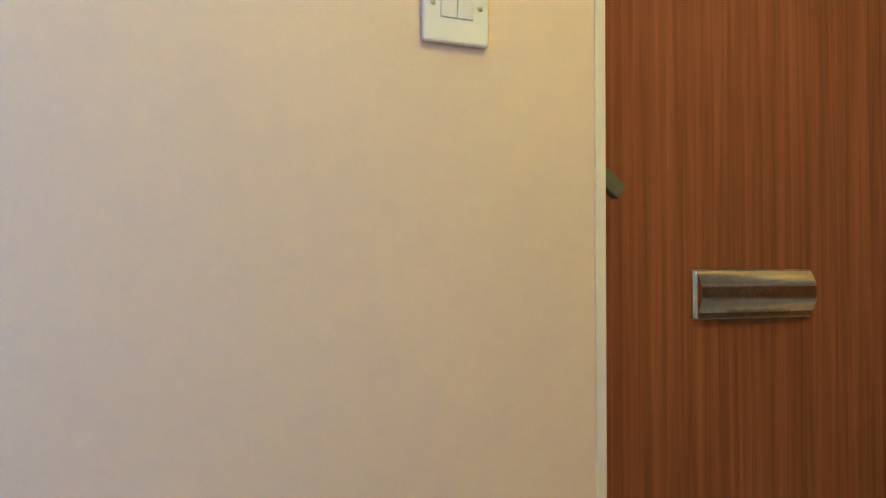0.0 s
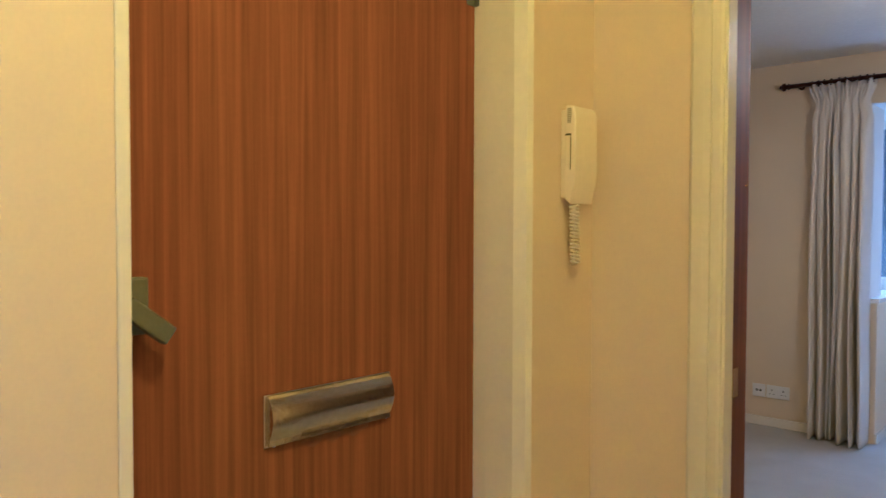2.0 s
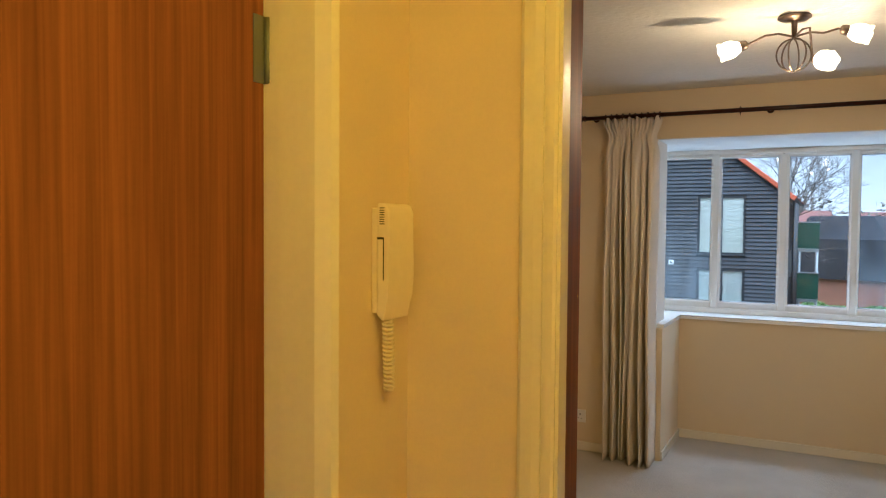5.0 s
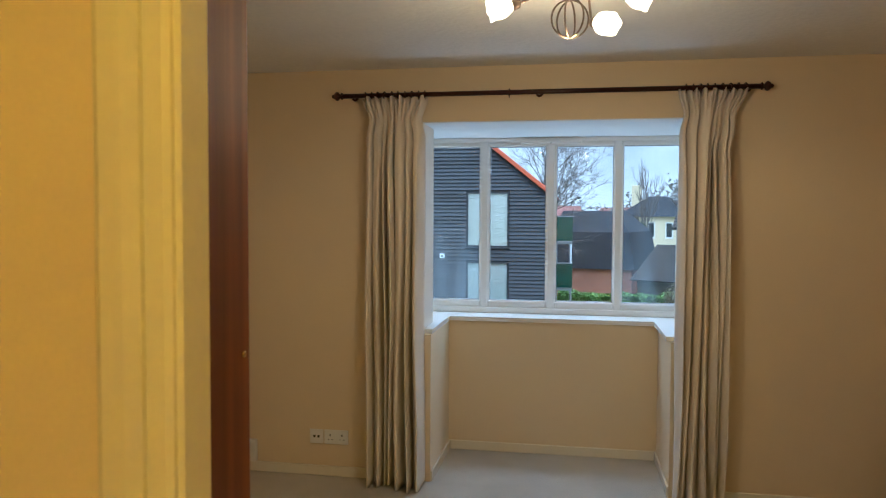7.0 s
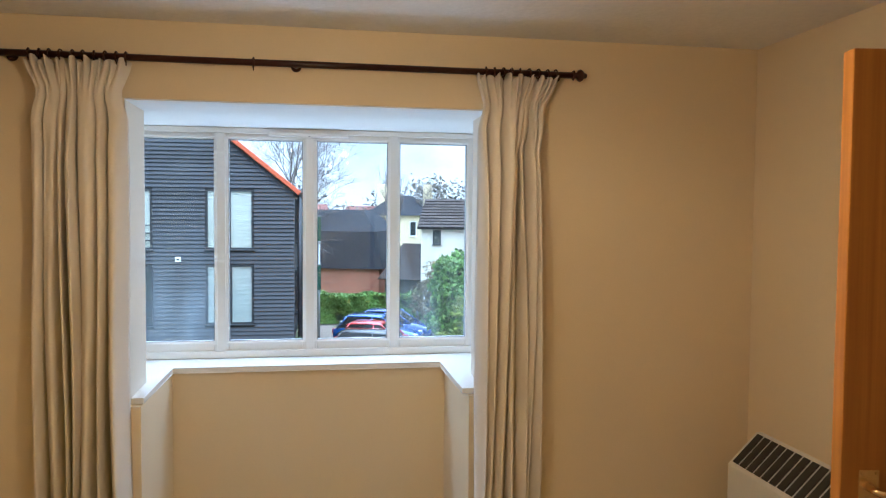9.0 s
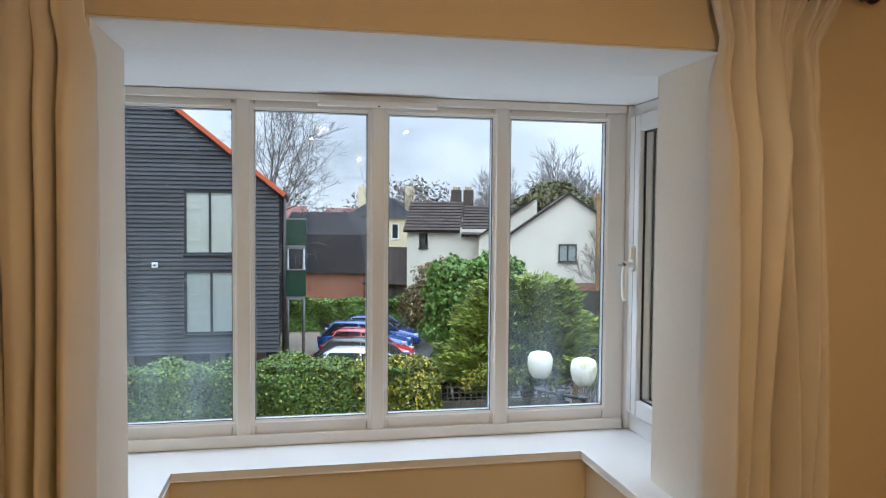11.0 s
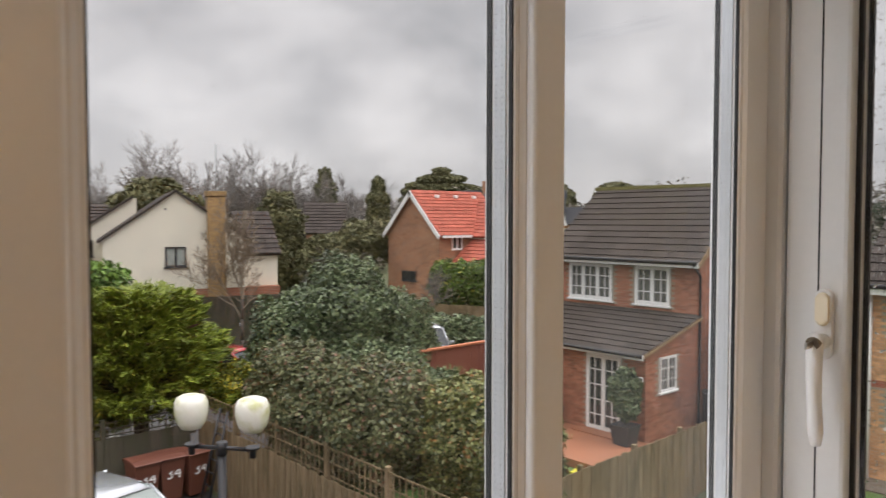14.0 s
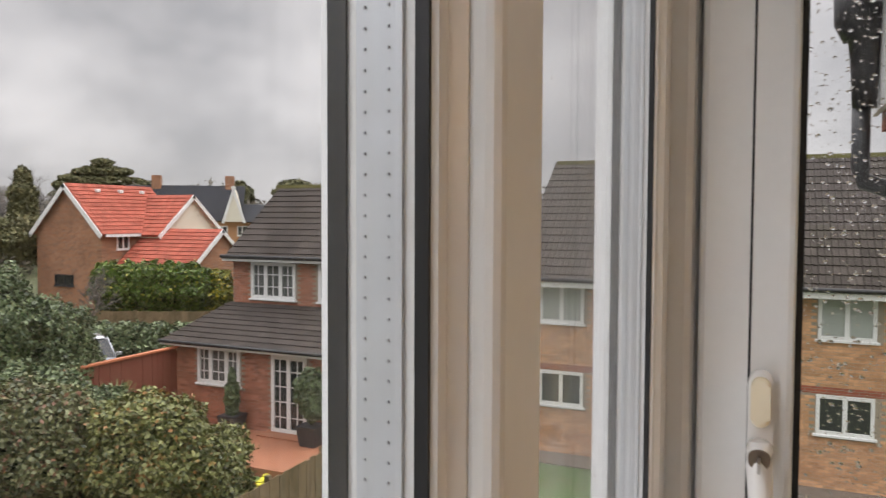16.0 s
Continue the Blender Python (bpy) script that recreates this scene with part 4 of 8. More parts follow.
    box(bm, 0.4648, 0.4672, a, b, 1.503, 1.511)
    part("key", bm, M_screw, h, "small steel key in the lock")
    return w


east = side_window("window_2", 1, 1.517)
west = side_window("window_3", -1, -0.415)
wall("corner_post_east", bbox(1.471, 1.565, 6.760, 6.852, 0.8943, 2.0872, 0.008, 2), M_upvc)
wall("corner_post_west", bbox(-0.463, -0.366, 6.760, 6.852, 0.8943, 2.0872, 0.008, 2), M_upvc)

# rain on the outside of the east pane
rnd = random.Random(5)
drop = bmesh.new()
drop_me = bmesh.ops.create_icosphere(drop, subdivisions=1, radius=1.0)
DV = np.array([v.co[:] for v in drop.verts])
DF = [[v.index for v in f.verts] for f in drop.faces]
drop.free()


def drops(name, spots, material, parent):
    """Joined beads: spots of (x, y, z, half width, half height, normal axis)."""
    vs, fs = [], []
    for x, y, z, a, b, ax in spots:
        n0 = len(vs)
        for c in DV:
            q = (c[0] * a * 0.7, c[1] * a, c[2] * b) if ax == "x" else (c[0] * a, c[1] * a * 0.7, c[2] * b)
            vs.append((x + q[0], y + q[1], z + q[2]))
        fs += [[n0 + i for i in f] for f in DF]
    me = bpy.data.meshes.new(name)
    me.from_pydata(vs, [], fs)
    me.shade_smooth()
    me.materials.append(material)
    ob = new(name, me)
    return tagged(ob, "clear rain drops clinging to the outer glass", "rain drops", kind="stuff")


m, n, l, b = nodes_of("rain_water")
b.inputs["Transmission Weight"].default_value, b.inputs["Roughness"].default_value, b.inputs["IOR"].default_value = 1.0, 0.0, 1.33
M_water = m
spots = []
for _ in range(5200):
    z = 1.03 + 0.95 * rnd.random() ** 0.9
    r = rnd.choice((0.0006, 0.0008, 0.0010, 0.0012, 0.0016, 0.0021))
    spots.append((1.5245, 6.236 + rnd.uniform(0.108, 0.436), z, r * rnd.uniform(0.9, 1.5), r * rnd.uniform(0.6, 1.0), "x"))
drops("rain_drops", spots, M_water, None)
spots = []
for _ in range(650):
    r = rnd.choice((0.0006, 0.0008, 0.0011, 0.0014))
    spots.append((-0.28 + 0.80 * rnd.random() ** 1.6, GY + 0.0226, 1.35 + 0.66 * rnd.random(), r, r * rnd.uniform(0.9, 1.6), "y"))
for _ in range(110):
    r = rnd.choice((0.0005, 0.0007, 0.0010))
    spots.append((0.60 + 0.78 * rnd.random(), GY + 0.0226, 1.00 + 1.0 * rnd.random(), r, r * rnd.uniform(0.9, 1.4), "y"))
drops("rain_drops", spots, M_water, None)

# ---- outdoors: materials ----
G = -4.6
M_tarmac = mat("wet_tarmac", (0.055, 0.056, 0.058), 0.35, spread=0.25, scale=0.8, fine=40, bump=0.3, stain=(0.035, 0.035, 0.037), stain_amount=0.8, stain_scale=0.35)
M_earth = mat("rough_grass_and_earth", (0.075, 0.085, 0.035), 0.95, spread=0.35, scale=0.25, fine=9, bump=0.5, bump_distance=0.05)
M_lawn = mat("winter_lawn", (0.075, 0.14, 0.030), 0.95, spread=0.25, scale=1.2, fine=50, bump=0.6, bump_distance=0.02, stain=(0.12, 0.11, 0.05), stain_amount=0.6)
M_patio = mat("terracotta_paving", (0.36, 0.145, 0.075), 0.6, spread=0.12, scale=2.5, fine=30, bump=0.1, stain=(0.25, 0.11, 0.065), stain_amount=0.6)
M_slabs = mat("grey_brown_paving", (0.16, 0.13, 0.10), 0.8, spread=0.2, scale=2, fine=20, bump=0.2)
M_kerb = mat("concrete_kerb", (0.30, 0.28, 0.25), 0.85, spread=0.15, scale=5, fine=60, bump=0.2)
M_board = mat("black_stained_boards", (0.030, 0.032, 0.038), 0.5, spread=0.18, scale=3, fine=30, bump=0.2, stretch=(0.15, 1, 6), per_object=0.16)
M_black = mat("black_panel", (0.020, 0.021, 0.025), 0.5, spread=0.15, bump=0.1)
M_redtile = mat("red_clay_tile", (0.38, 0.10, 0.066), 0.8, spread=0.12, scale=1.2, fine=14, bump=0.3, per_island=0.10)
M_redtrim = mat("orange_verge_tile", (0.52, 0.105, 0.04), 0.6, spread=0.15, scale=3, bump=0.1)
M_browntile = mat("weathered_brown_tile", (0.070, 0.058, 0.051), 0.9, spread=0.25, scale=1.5, fine=25, bump=0.35, per_object=0.10, stain=(0.075, 0.069, 0.05), stain_amount=0.4, stain_scale=1.6)
M_browntile_far = mat("far_brown_tile", (0.058, 0.047, 0.042), 0.9, spread=0.22, scale=1.1, fine=12, bump=0.3, per_island=0.12, stain=(0.06, 0.055, 0.042), stain_amount=0.4)
M_farred = mat("dull_red_tile", (0.20, 0.085, 0.07), 0.85, spread=0.15, scale=1.0, bump=0.2)
# base colour lightened to stand for the sky reflected in the glass
M_screenglass = mat("painted_sky_windscreen", (0.28, 0.32, 0.30), 0.06, spread=0.12, scale=1.5, bump=0.0)
M_slate = mat("dark_slate_roof", (0.030, 0.032, 0.038), 0.8, spread=0.22, scale=0.9, fine=12, bump=0.3, per_island=0.12)
M_moss = mat("mossy_ridge_tile", (0.16, 0.15, 0.05), 0.9, spread=0.3, scale=4, fine=30, bump=0.5)
M_brick_red = brick_mat("red_brick", (0.42, 0.165, 0.098), (0.31, 0.12, 0.072), (0.36, 0.29, 0.23))
M_brick_mix = brick_mat("mixed_brown_brick", (0.45, 0.21, 0.11), (0.20, 0.09, 0.055), (0.36, 0.30, 0.24))
M_brick_buff = brick_mat("buff_brick", (0.66, 0.345, 0.16), (0.50, 0.24, 0.115), (0.40, 0.29, 0.20))
M_brick_chim = brick_mat("ochre_chimney_brick", (0.42, 0.26, 0.10), (0.28, 0.17, 0.075), (0.25, 0.19, 0.13))
M_brick_dark = brick_mat("sooty_brick", (0.10, 0.068, 0.052), (0.065, 0.048, 0.04), (0.10, 0.09, 0.08))
M_brick_band = brick_mat("red_band_brick", (0.36, 0.10, 0.055), (0.28, 0.08, 0.045), (0.30, 0.22, 0.17))
M_facade_brick = mat("buff_facing_brick", (0.42, 0.26, 0.12), 0.9, spread=0.25, scale=9, fine=90, bump=0.6, per_object=0.18)
M_red_piece = mat("red_brick_piece", (0.40, 0.17, 0.105), 0.9, spread=0.22, scale=6, fine=50, bump=0.4, per_object=0.12, spec=0.2)
M_red_joined = mat("red_brick_course", (0.40, 0.17, 0.105), 0.9, spread=0.22, scale=6, fine=50, bump=0.4, per_island=0.12, spec=0.2, stain=(0.20, 0.085, 0.06), stain_amount=0.5, stain_scale=0.8)
M_buff_piece = mat("buff_brick_piece", (0.60, 0.34, 0.185), 0.9, spread=0.2, scale=6, fine=50, bump=0.4, per_object=0.09, spec=0.2)
M_buff_joined = mat("buff_brick_course", (0.60, 0.34, 0.185), 0.9, spread=0.2, scale=6, fine=50, bump=0.4, per_island=0.09, spec=0.2, stain=(0.36, 0.17, 0.09), stain_amount=0.5, stain_scale=0.8)
M_mortar = mat("mortar", (0.34, 0.29, 0.22), 0.95, spread=0.1, fine=120, bump=0.4)
M_render = mat("off_white_render", (0.78, 0.73, 0.60), 0.9, spread=0.06, scale=0.7, fine=25, bump=0.2, stain=(0.58, 0.56, 0.47), stain_amount=0.5, stain_scale=0.5)
M_cream = mat("cream_stucco", (0.72, 0.61, 0.40), 0.9, spread=0.08, scale=0.4, fine=8, bump=0.1)
M_frame_w = mat("white_window_frame", (0.80, 0.80, 0.78), 0.35, spread=0.03, bump=0.03)
M_frame_d = mat("dark_window_frame", (0.030, 0.032, 0.036), 0.4, spread=0.08, bump=0.03)
M_blind = mat("pale_blind", (0.66, 0.63, 0.55), 0.9, spread=0.06, scale=2, fine=30, bump=0.1, stretch=(8, 8, 1))
# unlit interiors: room shade put into the colour, near black or darkened nets
M_room = mat("unlit_room_dark", (0.035, 0.036, 0.036), 0.8, spread=0.3, scale=2, bump=0.0)
M_shaded_room = mat("shaded_nets", (0.15, 0.15, 0.14), 0.9, spread=0.5, scale=4, fine=20, bump=0.2, stretch=(4, 4, 0.8))
M_net = mat("net_curtain", (0.50, 0.50, 0.46), 0.9, spread=0.16, scale=5, fine=20, bump=0.2, stretch=(6, 6, 0.6))
M_green_glass = mat("green_balcony_panel", (0.020, 0.075, 0.052), 0.15, spread=0.10, scale=2, bump=0.0)
M_galv = mat("galvanised_steel", (0.34, 0.36, 0.36), 0.5, 0.6, spread=0.12, bump=0.1)
M_pipe = mat("black_plastic_pipe", (0.016, 0.016, 0.018), 0.35, spread=0.15, bump=0.05)
M_fence = wood_mat("weathered_fence", (0.30, 0.215, 0.125), (0.15, 0.10, 0.058), 0.85, 0.4, "Z", 1.2, 0.6, (0.095, 0.075, 0.036), True)
M_fence_dark = wood_mat("dark_damp_fence", (0.13, 0.11, 0.085), (0.065, 0.055, 0.042), 0.85, 0.4, "Z", 1.2, 0.6, (0.05, 0.055, 0.03), True)
M_fence_red = wood_mat("red_stained_fence", (0.24, 0.078, 0.05), (0.15, 0.05, 0.034), 0.8, 0.25, "Z", 1.0)
M_coping = mat("orange_coping", (0.50, 0.17, 0.08), 0.7, spread=0.12, bump=0.1)
M_bin = mat("brown_bin_plastic", (0.15, 0.055, 0.036), 0.4, spread=0.12, scale=4, fine=60, bump=0.1)
M_globe = mat("opal_globe", (0.80, 0.78, 0.70), 0.35, spread=0.05, scale=3, bump=0.0, stain=(0.42, 0.43, 0.10), stain_amount=0.9, stain_scale=4.5)
M_bark = mat("grey_brown_bark", (0.075, 0.060, 0.048), 0.9, spread=0.25, scale=4, fine=40, bump=0.5)
M_twig_far = mat("far_bare_twigs", (0.21, 0.19, 0.175), 0.9, spread=0.2, scale=1, bump=0.0)
M_twig_pale = mat("pale_bare_twigs", (0.24, 0.19, 0.135), 0.9, spread=0.2, scale=1, bump=0.0)
M_twig = mat("bare_twigs", (0.15, 0.13, 0.115), 0.9, spread=0.2, scale=1, bump=0.0)
M_reddish = mat("reddish_trunk", (0.075, 0.035, 0.022), 0.9, spread=0.25, scale=4, fine=40, bump=0.5)
# near-black fill: the shade between leaves is put into the colour
M_core = mat("foliage_shade", (0.022, 0.030, 0.014), 1.0, spread=0.3, scale=5, bump=0.2)
L_hedge = leaf_mat("hedge_leaves", (0.028, 0.055, 0.008), (0.125, 0.20, 0.026), 0.42, (0.45, 0.42, 0.07), 0.93)
L_vari = leaf_mat("yellow_variegated_leaves", (0.045, 0.065, 0.008), (0.17, 0.19, 0.02), 0.42, (0.55, 0.45, 0.05), 0.74)
L_conifer = leaf_mat("bright_conifer_sprays", (0.045, 0.070, 0.009), (0.29, 0.35, 0.035), 0.6)
L_dark = leaf_mat("glossy_dark_leaves", (0.024, 0.042, 0.016), (0.18, 0.23, 0.105), 0.36)
L_red = leaf_mat("red_tinged_leaves", (0.028, 0.040, 0.014), (0.20, 0.21, 0.095), 0.4, (0.20, 0.10, 0.06), 0.88)
L_speck = leaf_mat("speckled_olive_leaves", (0.042, 0.058, 0.016), (0.24, 0.25, 0.085), 0.4, (0.30, 0.15, 0.05), 0.90)
L_mid = leaf_mat("mid_green_leaves", (0.050, 0.10, 0.016), (0.17, 0.29, 0.045), 0.5)
L_ever = leaf_mat("far_evergreen", (0.055, 0.062, 0.026), (0.175, 0.165, 0.070), 0.7)
L_ivy = leaf_mat("ivy_leaves", (0.02, 0.045, 0.012), (0.07, 0.13, 0.03), 0.5)
L_autumn = leaf_mat("tan_twig_leaves", (0.10, 0.075, 0.03), (0.20, 0.15, 0.05), 0.7)
PAINT = {}
for rough_stone in (M_browntile, M_browntile_far, M_slate, M_redtile, M_brick_red, M_brick_mix, M_brick_buff):
    rough_stone.node_tree.nodes["Principled BSDF"].inputs["Specular IOR Level"].default_value = 0.2


def paint(name, color, metal=0.3):
    if name not in PAINT:
        m = mat("car_paint_" + name, color, 0.25, metal, spread=0.03, scale=2, fine=90, bump=0.0)
        m.node_tree.nodes["Principled BSDF"].inputs["Coat Weight"].default_value = 0.8
        PAINT[name] = m
    return PAINT[name]


M_carglass = mat("tinted_car_glass", (0.018, 0.021, 0.023), 0.04, spread=0.05, bump=0.0)
M_tyre = mat("tyre_rubber", (0.015, 0.015, 0.016), 0.8, spread=0.1, bump=0.1)
M_rim = mat("alloy_rim", (0.45, 0.46, 0.47), 0.3, 0.9, spread=0.05, bump=0.0)
M_tail = mat("red_lamp_lens", (0.35, 0.015, 0.012), 0.15, spread=0.05, bump=0.0)
M_head = mat("clear_lamp_lens", (0.62, 0.64, 0.66), 0.1, 0.4, spread=0.05, bump=0.0)

# ---- outdoors: ground ----
wall("ground", bbox(-900, 1400, -900, 1800, G - 0.4, G - 0.06), M_earth, "rough winter grass and earth")
wall("road", bbox(-14, 7.55, 6.9, 23.1, G - 0.10, G), M_tarmac, "wet dark tarmac yard")
wall("car_park", bbox(-0.2, 13.5, 24.6, 45.6, G - 0.10, G), M_tarmac, "wet dark tarmac car park")
wall("pavement", bbox(-0.2, 1.5, 30.0, 45.0, G - 0.06, G + 0.03), M_slabs, "damp brown paved strip beside the black building")
wall("lawn", bbox(7.75, 19.0, 7.0, 14.4, G - 0.10, G - 0.01), M_lawn, "green winter lawn")
wall("path", bbox(19.05, 20.45, 2.0, 14.4, G - 0.10, G + 0.01), M_slabs, "brown paved path by the garages")
wall("garden_lawn", bbox(7.8, 14.7, 15.0, 22.3, G - 0.10, G + 0.20), M_lawn, "small green garden lawn")
wall("patio", bbox(14.75, 17.25, 15.1, 22.2, G - 0.10, G + 0.38), M_patio, "orange terracotta paved patio")
wall("driveway", bbox(13.6, 26, 25, 34, G - 0.10, G), M_tarmac, "dark driveway beyond the fence")
kerb_bm = bmesh.new()
for k in range(16):
    x = -10.2 + k * 0.90
    box(kerb_bm, x, x + 0.885, 22.12, 22.26, G, G + 0.11)
wall("kerb", kerb_bm, M_kerb, "pale concrete kerb along the hedge")
wall("hedge_bed", bbox(-12, 3.9, 22.27, 24.5, G - 0.05, G + 0.06), M_earth)
edge_bm = bmesh.new()
for k in range(12):
    box(edge_bm, 13.2 + 0.2 * k, 13.38 + 0.2 * k, 16.78 + 0.075 * k, 16.90 + 0.075 * k, G + 0.18, G + 0.28 + 0.01 * (k % 3))
wall("lawn_edging", edge_bm, mat("yellow_edging", (0.62, 0.56, 0.03), 0.6, bump=0.05), "bright yellow lawn edging")

# ---- outdoors: tools for foliage ----


def quads(name, V, material, label="", category="", kind="stuff", parent=None):
    """One mesh out of many loose four-sided leaves; V has the shape (n, 4, 3)."""
    n = len(V)
    me = bpy.data.meshes.new(name)
    me.vertices.add(n * 4)
    me.vertices.foreach_set("co", np.ascontiguousarray(V, dtype=np.float32).ravel())
    me.loops.add(n * 4)
    me.loops.foreach_set("vertex_index", np.arange(n * 4, dtype=np.int32))
    me.polygons.add(n)
    me.polygons.foreach_set("loop_start", np.arange(0, n * 4, 4, dtype=np.int32))
    me.polygons.foreach_set("loop_total", np.full(n, 4, dtype=np.int32))
    me.update()
    me.validate()
    me.materials.append(material)
    ob = new(name, me)
    if parent:
        ob.parent = parent
    return tagged(ob, label, category, kind=kind)


def leaf_quads(C, N, size, rng, long=1.7, spread=0.75):
    """Leaves at centres C, roughly facing N."""
    n = len(C)
    N = N + rng.normal(0, spread, (n, 3))
    N /= np.linalg.norm(N, axis=1, keepdims=True) + 1e-9
    A = np.cross(N, rng.normal(0, 1, (n, 3)))
    A /= np.linalg.norm(A, axis=1, keepdims=True) + 1e-9
    B = np.cross(N, A)
    s = (size * rng.uniform(0.6, 1.35, n))[:, None]
    tip, mid = A * s * long * 0.5, B * s * 0.5
    return np.stack([C - tip, C + mid + N * s * 0.12, C + tip, C - mid + N * s * 0.12], axis=1)


def lobes_points(lobes, n, rng, thin=0.30):
    """Points in the outer skin of a union of ellipsoids (x, y, z, rx, ry, rz), with outward normals."""
    w = np.array([l[3] * l[5] + l[4] * l[5] for l in lobes])
    pick = rng.choice(len(lobes), n, p=w / w.sum())
    L = np.array(lobes)[pick]
    d = rng.normal(0, 1, (n, 3))
    d /= np.linalg.norm(d, axis=1, keepdims=True)
    lump = 1 + 0.07 * np.sin(d[:, 0] * 17 + L[:, 1] * 2) * np.sin(d[:, 2] * 15 + d[:, 1] * 13) + 0.10 * np.sin(d[:, 0] * 7 + L[:, 0]) * np.sin(d[:, 1] * 6 + L[:, 1] * 3) + 0.08 * np.sin(d[:, 2] * 9 + L[:, 2] * 5)
    r = (1 - thin * rng.random(n) ** 1.6) * lump + rng.normal(0, 0.03, n)
    return L[:, :3] + d * L[:, 3:] * r[:, None], d


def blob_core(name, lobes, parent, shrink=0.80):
    # solid dark lumps in place of the shade deep in the foliage
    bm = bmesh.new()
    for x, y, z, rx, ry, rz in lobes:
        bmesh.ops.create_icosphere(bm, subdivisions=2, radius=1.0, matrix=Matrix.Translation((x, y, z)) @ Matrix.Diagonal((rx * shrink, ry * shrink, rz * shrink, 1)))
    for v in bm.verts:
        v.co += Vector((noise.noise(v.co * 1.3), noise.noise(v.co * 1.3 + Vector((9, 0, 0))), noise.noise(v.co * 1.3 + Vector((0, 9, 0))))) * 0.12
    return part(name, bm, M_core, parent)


def shrub(name, lobes, n, size, material, label, seed, long=1.7, category="shrub", core=0.78, spread=0.75):
    rng = np.random.default_rng(seed)
    t = thing(name, label, category)
    blob_core("shade_core", lobes, t, core)
    C, N = lobes_points(lobes, n, rng)
    keep = C[:, 2] > G
    quads("crown", leaf_quads(C[keep], N[keep], size, rng, long, spread), material, parent=t, kind="")
    return t


def branch_segments(base, height, rnd, depth, spread=0.5, up=0.25, radius=0.16, first=0.3, kids=(2, 4), shrink=0.72, bias=(0, 0, 0)):
    """Segments (p, q, rp, rq) of a bare tree."""
    out = []

    def grow(p, d, length, r, level):
        steps = 3 if level < 2 else 2
        for s in range(steps):
            d2 = (d + Vector((rnd.gauss(0, 0.13), rnd.gauss(0, 0.13), rnd.gauss(0.03, 0.08)))).normalized()
            q = p + d2 * (length / steps)
            r2 = r * (0.86 if level < depth else 0.6)
            out.append((p, q, r, r2))
            if level < depth and (s > 0 or level > 0):
                for _ in range(1 if rnd.random() < 0.85 else 2):
                    a = rnd.uniform(0, 2 * math.pi)
                    side = d2.orthogonal().normalized()
                    side.rotate(Matrix.Rotation(a, 3, d2))
                    nd = (d2 * (1 - spread * 0.5) + side * spread * rnd.uniform(0.6, 1.3) + Vector((0, 0, up)) + Vector(bias)).normalized()
                    grow(q, nd, length * shrink * rnd.uniform(0.6, 1.0), r2 * 0.62, level + 1)
            p, d, r = q, d2, r2
        if level < depth:
            for _ in range(2):
                side = Vector((rnd.gauss(0, 1), rnd.gauss(0, 1), rnd.gauss(0, 0.5))) * 0.35
                grow(p, (d + side * spread * 1.2 + Vector((0, 0, up * 0.5))).normalized(), length * shrink * rnd.uniform(0.7, 1.0), r * 0.7, level + 1)

    grow(Vector(base), Vector((0, 0, 1)), height, radius, 0)
    return out


def bare_tree(name, base, height, seed, label, depth=5, radius=0.16, spread=0.5, up=0.25, material=None, shrink=0.72, min_r=0.008, first=0.4, width=0.0):
    rnd = random.Random(seed)
    segs = branch_segments(base, height * first, rnd, depth, spread, up, radius, shrink=shrink)
    # bring the crown to its true height and half width
    kz = height / (max(s[1].z for s in segs) - base[2])
    far = sorted(math.hypot(s[1].x - base[0], s[1].y - base[1]) for s in segs)[int(len(segs) * 0.96)]
    kx = width / far if width else kz
    fit = lambda p: Vector((base[0] + (p.x - base[0]) * kx, base[1] + (p.y - base[1]) * kx, base[2] + (p.z - base[2]) * kz))
    segs = [(fit(p), fit(q), a, b) for p, q, a, b in segs]
    t = thing(name, label, "tree")
    tr = bmesh.new()
    V, nseg = [], 0
    for p, q, r0, r1 in segs:
        if r0 > radius * 0.55:
            tube(tr, [p, q], [r0, r1], 8)
            continue
        d = (q - p).normalized()
        a = d.orthogonal().normalized()
        b = d.cross(a)
        r0, r1 = max(r0, min_r), max(r1, min_r * 0.8)
        ring = [a, (a * -0.5 + b * 0.87), (a * -0.5 - b * 0.87)]
        for i in range(3):
            u, v = ring[i], ring[(i + 1) % 3]
            V.append((p + u * r0, p + v * r0, q + v * r1, q + u * r1))
    part("trunk", tr, M_bark, t)
    quads("branches", np.array([[tuple(c) for c in f] for f in V]), material or M_twig, parent=t, kind="")
    return t


# ---- outdoors: building helpers ----


